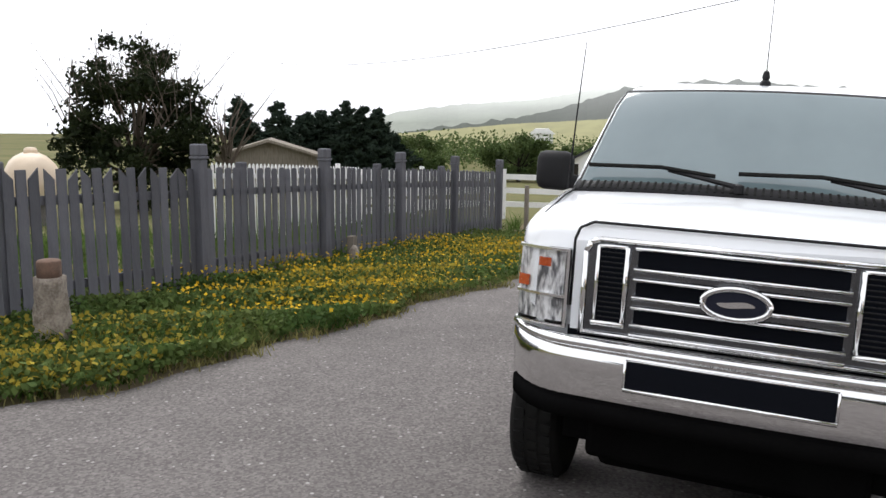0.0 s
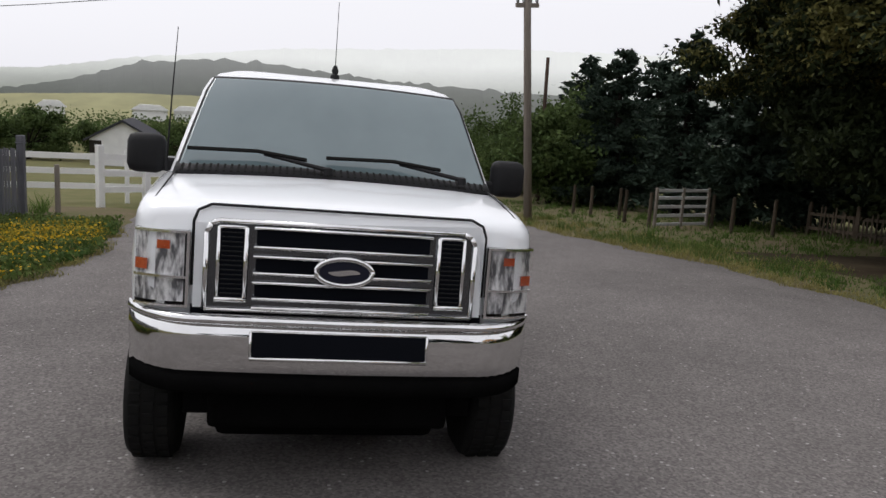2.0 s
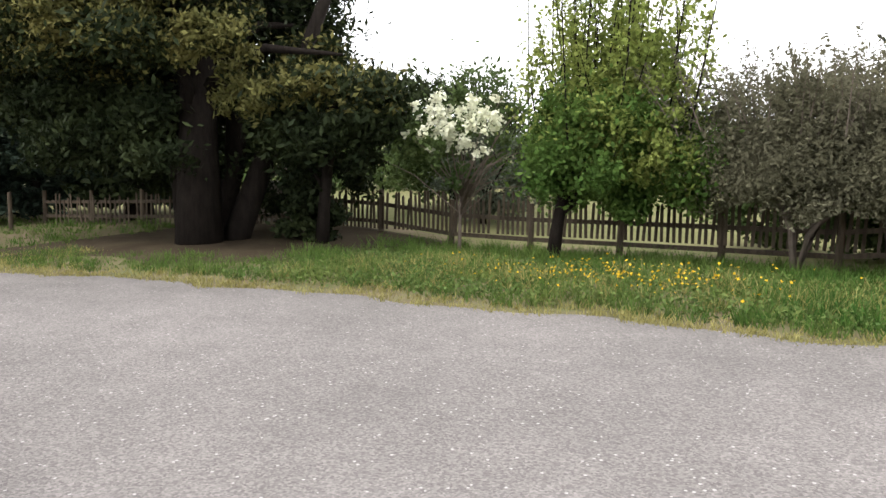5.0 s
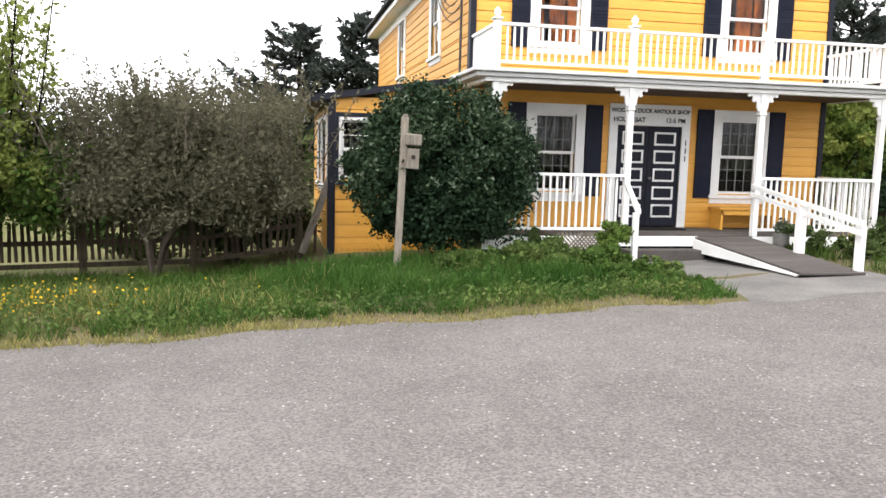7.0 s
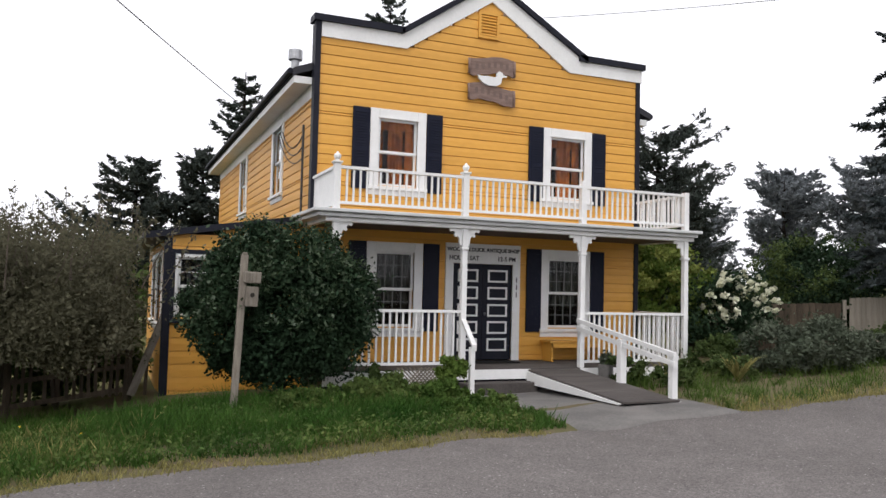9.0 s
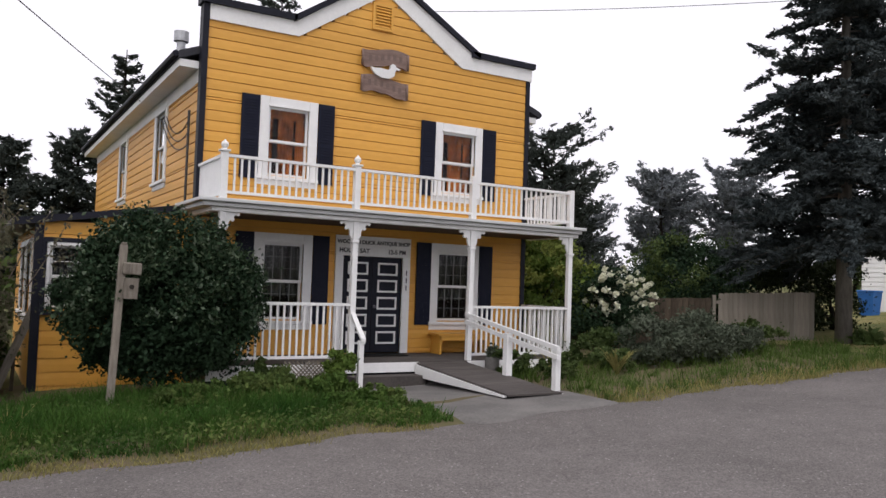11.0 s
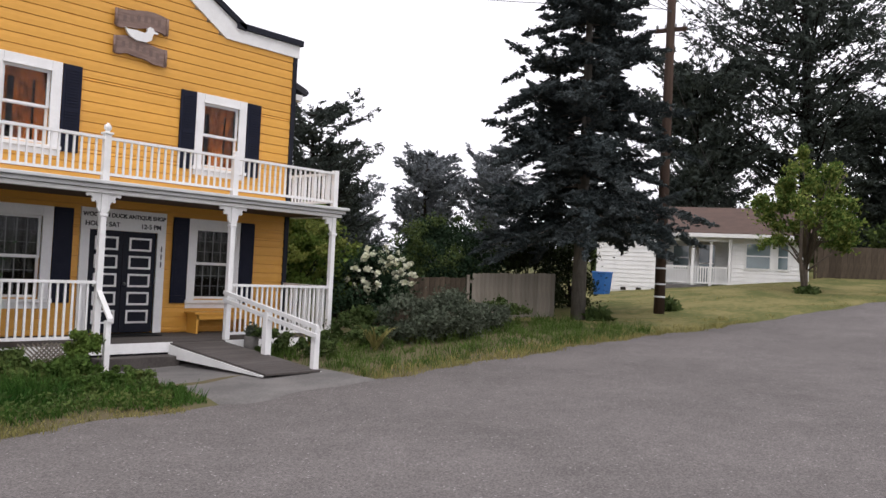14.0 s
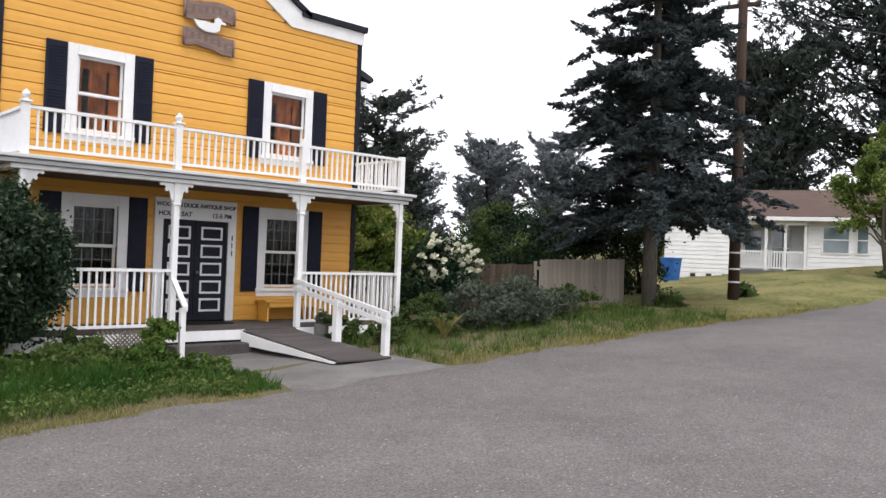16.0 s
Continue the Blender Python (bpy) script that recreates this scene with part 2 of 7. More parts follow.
M = dict(
    asphalt=asphalt_mat(),
    soil=mat("verge_soil", (0.145, 0.11, 0.075), (0.09, 0.095, 0.04), scale=0.8, fine=7, rough=1.0, bump=0.4, spec=0.05),
    meadow=mat("meadow", (0.095, 0.105, 0.042), (0.165, 0.15, 0.075), scale=0.08, fine=1.5, rough=1.0, bump=0.3, spec=0.05),
    lawn=mat("dry_lawn", (0.205, 0.18, 0.08), (0.10, 0.11, 0.042), contrast=1.7, scale=0.6, fine=5, rough=1.0, bump=0.4, spec=0.05),
    concrete=mat("concrete", (0.155, 0.146, 0.137), (0.10, 0.095, 0.09), contrast=1.5, scale=1.5, fine=24, rough=0.9, bump=0.1),
    ochre=mat("ochre_paint", (0.70, 0.355, 0.055), (0.62, 0.305, 0.045), scale=1.2, fine=14, rough=0.55, bump=0.05, jitter=0.05, stretch=(0.4, 0.4, 1)),
    white=mat("white_paint", (0.80, 0.80, 0.79), (0.70, 0.70, 0.69), scale=2.0, fine=18, rough=0.5, bump=0.04),
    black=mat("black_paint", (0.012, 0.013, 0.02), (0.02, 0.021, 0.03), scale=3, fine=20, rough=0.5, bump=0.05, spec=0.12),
    shutter=mat("navy_shutter_paint", (0.008, 0.010, 0.022), (0.014, 0.016, 0.03), scale=4, fine=25, rough=0.45, spec=0.12),
    deck=mat("grey_deck_boards", (0.105, 0.093, 0.086), (0.06, 0.053, 0.05), scale=1.5, fine=25, rough=0.8, bump=0.15, jitter=0.15, stretch=(1, 6, 1), spec=0.2),
    deckpaint=mat("pale_deck_paint", (0.60, 0.61, 0.61), (0.50, 0.51, 0.51), scale=2, rough=0.6),
    # brown deepened so the colour holds the porch's shadow
    soffit=mat("shade_brown_soffit", (0.085, 0.05, 0.03), (0.06, 0.036, 0.022), scale=2, rough=0.7),
    shingle=mat("dark_roofing", (0.035, 0.036, 0.045), (0.055, 0.055, 0.06), scale=4, fine=40, rough=0.9, bump=0.3, spec=0.15),
    brownroof=mat("brown_shingle", (0.105, 0.065, 0.05), (0.07, 0.045, 0.036), scale=2, fine=14, rough=0.95, bump=0.3),
    pane=glass_mat("window_glass", (0.95, 0.97, 0.96), 0.02, 1.22),
    # near-black stands for unlit rooms and for holes and openings
    room=mat("unlit_dark", (0.025, 0.023, 0.02), (0.04, 0.035, 0.03), scale=2, rough=0.9, spec=0.05),
    # amber cloth whose bright blotches also paint warm indoor light
    blind=mat("warm_lit_amber_drape", (0.50, 0.15, 0.03), (0.12, 0.035, 0.012), scale=2.0, fine=9, rough=0.8, contrast=1.6, stretch=(1.6, 1, .7), spec=0.05),
    curtain=mat("net_curtain", (0.075, 0.078, 0.08), (0.006, 0.006, 0.007), scale=5, fine=30, rough=0.9, contrast=1.5, stretch=(3, 1, 0.5)),
    oldwood=mat("weathered_wood", (0.24, 0.215, 0.18), (0.14, 0.122, 0.10), scale=4, fine=30, rough=0.9, bump=0.3, jitter=0.2, stretch=(6, 6, 0.8), spec=0.12),
    signwood=mat("carved_sign_wood", (0.27, 0.19, 0.16), (0.16, 0.11, 0.095), scale=3, fine=24, rough=0.8, bump=0.3, stretch=(1, 1, 7), spec=0.15),
    picket=mat("grey_picket_paint", (0.135, 0.135, 0.15), (0.095, 0.095, 0.108), scale=2.5, fine=30, rough=0.85, bump=0.15, jitter=0.18, stretch=(5, 5, 0.7), spec=0.15),
    brownpicket=mat("bare_picket_wood", (0.095, 0.075, 0.055), (0.05, 0.04, 0.03), scale=3, fine=30, rough=0.95, bump=0.2, jitter=0.25, stretch=(5, 5, 0.8), spec=0.08),
    board=mat("fence_board", (0.25, 0.225, 0.185), (0.17, 0.15, 0.125), scale=2.5, fine=30, rough=0.95, bump=0.2, jitter=0.18, stretch=(6, 6, 0.7), spec=0.1),
    pole=mat("creosote_pole", (0.075, 0.05, 0.038), (0.045, 0.032, 0.026), scale=3, fine=40, rough=0.95, bump=0.3, stretch=(6, 6, 0.4), spec=0.1),
    greypole=mat("silvered_pole", (0.26, 0.225, 0.19), (0.18, 0.155, 0.13), scale=3, fine=40, rough=0.95, bump=0.3, stretch=(6, 6, 0.4)),
    bark=mat("bark", (0.022, 0.018, 0.015), (0.010, 0.008, 0.007), scale=4, fine=25, rough=1.0, bump=0.6, stretch=(3, 3, 0.7), spec=0.05),
    greybark=mat("grey_bark", (0.17, 0.155, 0.14), (0.10, 0.09, 0.08), scale=4, fine=25, rough=1.0, bump=0.5, stretch=(3, 3, 0.7), spec=0.1),
    twig=mat("bare_twig", (0.15, 0.12, 0.10), (0.09, 0.075, 0.06), scale=5, rough=1.0, spec=0.1),
    stone=mat("lichened_concrete", (0.33, 0.29, 0.24), (0.17, 0.14, 0.115), scale=9, fine=45, rough=1.0, bump=0.9, contrast=1.5),
    carving=mat("darkened_carving", (0.19, 0.135, 0.115), (0.13, 0.09, 0.078), scale=6, fine=30, rough=0.9),
    leadbar=mat("grey_glazing_bar", (0.24, 0.245, 0.25), (0.16, 0.165, 0.17), scale=5, fine=30, rough=0.6, spec=.2),
    darkglass=mat("tinted_car_glass", (0.018, 0.022, 0.028), (0.012, 0.015, 0.02), scale=2, fine=6, rough=0.12, spec=.35),
    rust=mat("rusty_iron", (0.17, 0.105, 0.075), (0.10, 0.065, 0.05), scale=9, fine=50, rough=0.95, bump=0.3),
    vanwhite=mat("white_car_paint", (0.86, 0.88, 0.90), (0.84, 0.86, 0.88), scale=1, fine=3, rough=0.25, coat=0.8),
    chrome=mat("chrome", (0.80, 0.80, 0.80), (0.74, 0.74, 0.74), scale=2, fine=8, rough=0.06, metal=1.0),
    dullchrome=mat("silver_trim", (0.17, 0.175, 0.185), (0.12, 0.125, 0.135), scale=2, fine=9, rough=0.22, metal=1.0),
    rubber=mat("tyre_rubber", (0.007, 0.007, 0.007), (0.011, 0.011, 0.010), scale=5, fine=30, rough=0.9, bump=0.2, spec=0.2),
    plastic=mat("black_plastic", (0.008, 0.008, 0.009), (0.012, 0.012, 0.013), scale=5, fine=90, rough=0.6, bump=0.05, spec=0.25),
    # shade below the van is put into this black
    under=mat("shade_black_underbody", (0.004, 0.004, 0.004), (0.006, 0.006, 0.006), scale=5, rough=1.0, spec=0.0),
    grillblack=mat("grille_black", (0.003, 0.004, 0.007), (0.004, 0.005, 0.008), scale=5, rough=0.8, spec=0.1),
    amber=mat("amber_lens", (0.55, 0.09, 0.02), (0.38, 0.05, 0.012), scale=20, fine=60, rough=0.15, coat=1.0),
    taillight=mat("red_lens", (0.35, 0.01, 0.012), (0.22, 0.006, 0.008), scale=12, rough=0.2, coat=0.8),
    clear=glass_mat("clear_lens", (1, 1, 1), 0.03, 1.2),
    # bright and dark streaks paint the facets' reflections into the colour
    reflector=mat("glint_streaked_reflector", (0.86, 0.86, 0.87), (0.13, 0.13, 0.14), scale=24, fine=60, rough=0.28, metal=0.35, bump=0.6, contrast=2.0, stretch=(1, 1, .35)),
    # base colour lightened to carry the sky's reflection
    windshield=mat("sky_toned_glass", (0.15, 0.20, 0.212), (0.118, 0.16, 0.172), scale=0.8, fine=3, rough=0.05, coat=0.45, spec=0.8),
    badge=mat("badge_enamel", (0.010, 0.011, 0.022), (0.014, 0.016, 0.028), scale=5, rough=0.45, spec=0.2),
    navycar=mat("navy_car_paint", (0.008, 0.014, 0.035), (0.011, 0.018, 0.04), scale=2, rough=0.45, coat=0.0, spec=0.15),
    tank=mat("cream_tank_paint", (0.66, 0.54, 0.40), (0.55, 0.44, 0.33), scale=2, rough=0.5),
    bluebin=mat("blue_bin_plastic", (0.02, 0.13, 0.40), (0.015, 0.1, 0.32), scale=4, rough=0.5),
    wire=mat("cable_black", (0.05, 0.05, 0.055), (0.04, 0.04, 0.04), rough=0.8),
    steel=mat("galvanised_steel", (0.45, 0.46, 0.47), (0.3, 0.3, 0.31), scale=8, fine=30, rough=0.4, metal=0.9),
    ink=mat("sign_ink", (0.02, 0.02, 0.025), (0.03, 0.03, 0.035), rough=0.7, spec=0.1),
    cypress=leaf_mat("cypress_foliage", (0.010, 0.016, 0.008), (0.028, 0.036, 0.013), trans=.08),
    # olive-brown tips, paled further for light on the outer boughs
    cypress_lit_tip=leaf_mat("cypress_lit_tip_foliage", (0.075, 0.08, 0.027), (0.14, 0.125, 0.04), trans=.15),
    conifer=leaf_mat("conifer_foliage", (0.020, 0.032, 0.024), (0.04, 0.058, 0.04), trans=.1),
    spruce=leaf_mat("spruce_foliage", (0.030, 0.040, 0.042), (0.075, 0.088, 0.088), trans=.1),
    pine=leaf_mat("pine_foliage", (0.036, 0.046, 0.042), (0.065, 0.078, 0.066), trans=.1),
    # paler blue-grey puts the distant mist into the leaf colour
    hazed_pine=leaf_mat("hazed_pine_foliage", (0.115, 0.13, 0.14), (0.18, 0.195, 0.205)),
    fresh=leaf_mat("fresh_leaf", (0.075, 0.14, 0.028), (0.17, 0.23, 0.055), trans=0.45),
    bright=leaf_mat("spring_leaf", (0.13, 0.18, 0.04), (0.25, 0.28, 0.08), trans=0.45),
    olive=leaf_mat("olive_leaf", (0.088, 0.086, 0.052), (0.135, 0.128, 0.085), jitter=0.2, trans=0.4),
    leafy=leaf_mat("broad_green_leaf", (0.045, 0.095, 0.02), (0.11, 0.165, 0.04), trans=0.4),
    lushgrass=leaf_mat("lush_grass_blade", (0.028, 0.082, 0.015), (0.078, 0.145, 0.03), trans=0.35),
    # dark brown that carries the canopy's shade in its colour
    litter=mat("shade_darkened_ground", (0.035, 0.026, 0.018), (0.06, 0.048, 0.03), scale=1.2, fine=14, rough=1.0, bump=0.5, spec=0.03),
    camellia=leaf_mat("glossy_dark_leaf", (0.012, 0.027, 0.014), (0.034, 0.058, 0.03), trans=0.1),
    # light-tipped leaf, paled so its colour carries gloss highlights
    camellia_tip=mat("gloss_lit_leaf", (0.035, 0.062, 0.03), (0.075, 0.105, 0.055), scale=0.9, fine=9, rough=0.45, jitter=0.35, trans=0.15, spec=0.35),
    hedge=leaf_mat("hedge_leaf", (0.045, 0.075, 0.025), (0.09, 0.12, 0.04)),
    lavender=leaf_mat("grey_green_leaf", (0.065, 0.085, 0.056), (0.115, 0.13, 0.095)),
    blossom=leaf_mat("white_petal", (0.75, 0.75, 0.62), (0.62, 0.63, 0.45), jitter=0.1, trans=0.3),
    bloom_yellow=leaf_mat("yellow_petal", (0.65, 0.45, 0.03), (0.5, 0.30, 0.02), jitter=0.15),
    grass=leaf_mat("grass_blade", (0.05, 0.105, 0.02), (0.11, 0.155, 0.04), trans=0.4),
    drygrass=leaf_mat("dry_grass_blade", (0.27, 0.24, 0.09), (0.20, 0.19, 0.07), trans=0.3),
    herb=leaf_mat("weed_leaf", (0.056, 0.105, 0.029), (0.135, 0.165, 0.05), trans=0.35),
    yellowherb=leaf_mat("yellowing_leaf", (0.25, 0.22, 0.035), (0.38, 0.29, 0.04), trans=0.35),
)


# ---- building helpers ----
class Shape:
    """A bmesh that grows by boxes, tubes and lofts."""

    def __init__(self):
        self.bm = bmesh.new()

    def box(self, x0, x1, y0, y1, z0, z1, m=None, bevel=0.0):
        r = bmesh.ops.create_cube(self.bm, size=1.0)
        vs = r["verts"]
        for v in vs:
            v.co = Vector((x0 + (v.co.x + .5) * (x1 - x0), y0 + (v.co.y + .5) * (y1 - y0), z0 + (v.co.z + .5) * (z1 - z0)))
        if bevel:
            es = list({e for v in vs for e in v.link_edges})
            r = bmesh.ops.bevel(self.bm, geom=es, offset=bevel, segments=2, affect="EDGES", profile=0.5)
            vs = list({v for f in r["faces"] for v in f.verts} | {v for v in vs if v.is_valid})
        if m is not None:
            bmesh.ops.transform(self.bm, matrix=m, verts=vs)
        return self

    def tube(self, points, radii, seg=8, cap=True):
        """A tapered round bar along points."""
        pts = [Vector(p) for p in points]
        radii = [radii] * len(pts) if isinstance(radii, (int, float)) else radii
        rings = []
        for i, p in enumerate(pts):
            d = (pts[min(i + 1, len(pts) - 1)] - pts[max(i - 1, 0)]).normalized()
            a = d.cross(Vector((0, 0, 1)) if abs(d.z) < 0.95 else Vector((1, 0, 0))).normalized()
            b = d.cross(a)
            rings.append([self.bm.verts.new(p + radii[i] * (math.cos(2 * math.pi * k / seg) * a + math.sin(2 * math.pi * k / seg) * b)) for k in range(seg)])
        for r0, r1 in zip(rings, rings[1:]):
            for k in range(seg):
                self.bm.faces.new((r0[k], r0[(k + 1) % seg], r1[(k + 1) % seg], r1[k]))
        if cap:
            self.bm.faces.new(rings[0][::-1])
            self.bm.faces.new(rings[-1])
        return self

    def loft(self, rings, cap=True, closed=True):
        vs = [[self.bm.verts.new(p) for p in r] for r in rings]
        n = len(vs[0])
        for r0, r1 in zip(vs, vs[1:]):
            for k in range(n if closed else n - 1):
                self.bm.faces.new((r0[k], r0[(k + 1) % n], r1[(k + 1) % n], r1[k]))
        if cap:
            self.bm.faces.new(vs[0][::-1])
            self.bm.faces.new(vs[-1])
        return self

    def prism(self, outline, y0, y1, axis="y"):
        """A flat outline of (a, z) pushed from y0 to y1 (axis y) or of (a, z) along x."""
        if axis == "y":
            ring = lambda y: [(a, y, z) for a, z in outline]
        elif axis == "x":
            ring = lambda x: [(x, a, z) for a, z in outline]
        else:
            ring = lambda z: [(a, b, z) for a, b in outline]
        return self.loft([ring(y0), ring(y1)])

    def lathe(self, profile, centre=(0, 0, 0), seg=16, axis="z"):
        c = Vector(centre)
        rings = []
        for r, h in profile:
            ring = []
            for k in range(seg):
                a = 2 * math.pi * k / seg
                p = (r * math.cos(a), r * math.sin(a), h)
                ring.append(c + Vector(p if axis == "z" else (p[0], p[2], p[1]) if axis == "y" else (p[2], p[0], p[1])))
            rings.append(ring)
        return self.loft(rings)

    def mesh(self, name, smooth=False):
        me = bpy.data.meshes.new(name)
        bmesh.ops.recalc_face_normals(self.bm, faces=self.bm.faces)
        self.bm.to_mesh(me)
        self.bm.free()
        if smooth:
            me.polygons.foreach_set("use_smooth", [True] * len(me.polygons))
        return me


def part(name, shape, material, parent=None, label="", smooth=False):
    me = shape.mesh(name, smooth) if isinstance(shape, Shape) else shape
    if not me.materials:
        me.materials.append(material)
    ob = new(name, me)
    ob.parent = parent
    if label:
        ob["label"] = label
    return ob


def thing(name, label, category, m=None, group="", kind=""):
    ob = new(name)
    ob.empty_display_size = 0.2
    if m is not None:
        ob.matrix_basis = m
    return tagged(ob, label, category, group, kind)


def solid(name, shape, material, label, category="", group="", kind="", smooth=False, m=None):
    ob = part(name, shape, material, None, smooth=smooth)
    if m is not None:
        ob.matrix_basis = m
    return tagged(ob, label, category, group, kind)


def quads(name, co, material, smooth=False):
    """A mesh of loose quads from an array of shape (n, 4, 3)."""
    n = len(co)
    me = bpy.data.meshes.new(name)
    me.vertices.add(4 * n)
    me.vertices.foreach_set("co", np.asarray(co, dtype=np.float32).ravel())
    me.loops.add(4 * n)
    me.loops.foreach_set("vertex_index", np.arange(4 * n, dtype=np.int32))
    me.polygons.add(n)
    me.polygons.foreach_set("loop_start", np.arange(0, 4 * n, 4, dtype=np.int32))
    me.update(calc_edges=True)
    me.materials.append(material)
    return me


RNG = np.random.default_rng(7)


def leaves(centres, size, normal_up=0.3, long=1.7):
    """Small pointed leaves (kite quads) with random turns at the given centres."""
    c = np.asarray(centres, dtype=float)
    n = len(c)
    d = RNG.normal(size=(n, 3))
    d /= np.linalg.norm(d, axis=1)[:, None]
    u = RNG.normal(size=(n, 3))
    u[:, 2] += normal_up
    u -= (u * d).sum(1)[:, None] * d
    u /= np.linalg.norm(u, axis=1)[:, None]
    w = np.cross(d, u)
    s = size * RNG.uniform(0.6, 1.4, size=(n, 1))
    a, b = c - d * s * long / 2, c + d * s * long / 2
    side = w * s * 0.5
    mid = c - d * s * 0.1
    return np.stack([a, mid + side, b, mid - side], axis=1)


def sprays(base, tip, n, size, long=3.0, spread=.05, splay=.55):
    """Narrow leaves strung along twigs that run from base to tip (arrays of points)."""
    base, tip = np.asarray(base, dtype=float), np.asarray(tip, dtype=float)
    run = np.linalg.norm(tip - base, axis=1)
    pick = RNG.choice(len(base), size=n, p=run / run.sum())
    q = RNG.random(n)[:, None]
    along = (tip - base)[pick]
    c = base[pick] + along * q + RNG.normal(size=(n, 3)) * spread * (1.25 - q)
    d = along / np.linalg.norm(along, axis=1)[:, None] + RNG.normal(size=(n, 3)) * splay
    d /= np.linalg.norm(d, axis=1)[:, None]
    w = np.cross(d, RNG.normal(size=(n, 3)))
    w /= np.linalg.norm(w, axis=1)[:, None] + 1e-6
    sz = size * RNG.uniform(.6, 1.4, size=(n, 1))
    side, mid = w * sz * .5, c - d * sz * .1
    return np.stack([c - d * sz * long / 2, mid + side, c + d * sz * long / 2, mid - side], axis=1)


def blob(n, centre, radius, hollow=0.5, squash=None):
    """Points inside an uneven clump, denser towards its skin."""
    d = RNG.normal(size=(n, 3))
    d /= np.linalg.norm(d, axis=1)[:, None]
    r = (hollow + (1 - hollow) * RNG.random(n)) ** 0.7
    p = d * r[:, None]
    r3 = np.asarray(radius if hasattr(radius, "__len__") else (radius,) * 3)
    return np.asarray(centre) + p * r3


# the lie of the land along the road
GX = [-400, -150, -60, -30, -18.5, -13, -4.5, 0, 2.4, 9.2, 20.8, 24, 31, 45, 80, 400]
GZ = [-8, -5, -2.6, -1.4, -.76, -.38, 0, .15, .24, .46, 1.0, 1.2, 1.95, 3.0, 5.8, 9]
GS = np.arange(-420, 421, 1.0)
GV = np.interp(GS, GX, GZ)
GK = np.exp(-0.5 * (np.arange(-6, 7) / 2.0) ** 2)
GV = np.convolve(np.pad(GV, 6, mode="edge"), GK / GK.sum(), mode="valid")


def gz(x, y=0.0):
    fall = min(1.0, max(0.0, (x - 20) / 12)) * float(np.interp(y, [9, 11, 16, 24, 40], [0, .12, -.3, -.9, -1.6]))
    # the ground sinks behind the verge, towards the old picket fence
    dip = float(np.interp(x, [-11.5, -8.5, -.5, 1.6], [0, 1, 1, 0])) * float(np.interp(y, [9.2, 14.4], [0, -.33]))
    # and a little before the porch step
    low = float(np.interp(x, [3, 5, 9.6, 11], [0, 1, 1, 0])) * float(np.interp(y, [9.8, 12.0], [0, -.11]))
    return float(np.interp(x, GS, GV)) + fall + dip + low


def far_edge(x):
    return float(np.interp(x, [-60, -30, -20, -14, -9, 0, 10, 18, 24, 32, 60], [2.0, 3.2, 5.2, 6.5, 7.2, 7.75, 8.4, 8.6, 7.9, 6.2, 1.0])) + 0.10 * math.sin(1.7 * x) + 0.06 * math.sin(4.1 * x + 1)


def near_edge(x):
    return float(np.interp(x, [-60, -30, -16, -12, -9, -6, -4.5, -3, 4, 60], [-8.5, -6.6, -4.4, -3.6, -3.9, -4.05, -4.25, -4.7, -5.6, -12.0])) + 0.08 * math.sin(2.3 * x) + 0.05 * math.sin(5.3 * x)

# ---- ground, road, pad ----
def sheet(name, xs, rows, material, label, kind="structure", category=""):
    """A sheet over x with, for each x, its y values; the height follows the land plus an offset."""
    me = bpy.data.meshes.new(name)
    vs, fs = [], []
    for x in xs:
        for y, dz in rows(x):
            vs.append((x, y, gz(x, y) + dz))
    k = len(rows(xs[0]))
    for i in range(len(xs) - 1):
        for j in range(k - 1):
            a = i * k + j
            fs.append((a, a + k, a + k + 1, a + 1))
    me.from_pydata(vs, [], fs)
    me.polygons.foreach_set("use_smooth", [True] * len(fs))
    me.materials.append(material)
    return tagged(new(name, me), label, category or name, kind=kind)


xs_far = list(np.concatenate([np.arange(-400, -60, 20.0), np.arange(-60, 60, 1.0), np.arange(60, 401, 20.0)]))
ys_far = list(np.concatenate([np.arange(-400, -40, 30.0), np.arange(-40, 40, 2.0), np.arange(40, 401, 30.0)]))
sheet("ground", xs_far, lambda x: [(y, -0.04) for y in ys_far], M["meadow"], "rough meadow ground sloping down along the road")
xs_road = list(np.arange(-60, 60.1, 0.25))


def road_rows(x):
    a, b = near_edge(x), far_edge(x)
    return [(a - .12, -0.06), (a, 0.0)] + [(a + (b - a) * k / 12, 0.022 * math.sin(math.pi * k / 12)) for k in range(1, 12)] + [(b, 0.0), (b + .12, -0.06)]


sheet("road", xs_road, road_rows, M["asphalt"], "worn grey asphalt road with pale aggregate")
sheet("verge_far", list(np.arange(-40, 19.6, 0.5)), lambda x: [(far_edge(x) + .06, -0.03), (far_edge(x) + .5, 0.0), (far_edge(x) + 1.6, 0.03), (10.8, 0.02), (11.8, 0.02), (12.8, 0.0), (13.6, 0.0), (14.4, 0.0), (15.5, -0.02), (15.8, -0.15)], M["soil"], "grassy soil verge below the fence and house", category="verge")
sheet("verge_near", list(np.arange(-22, 8, 0.5)), lambda x: [(-9.3, -.15), (-9.0, 0.02), (-7.5, 0.03), (-6.0, 0.04), (near_edge(x) - .5, 0.02), (near_edge(x) - .06, -0.03)], M["soil"], "weedy soil verge below the grey picket fence", category="verge")
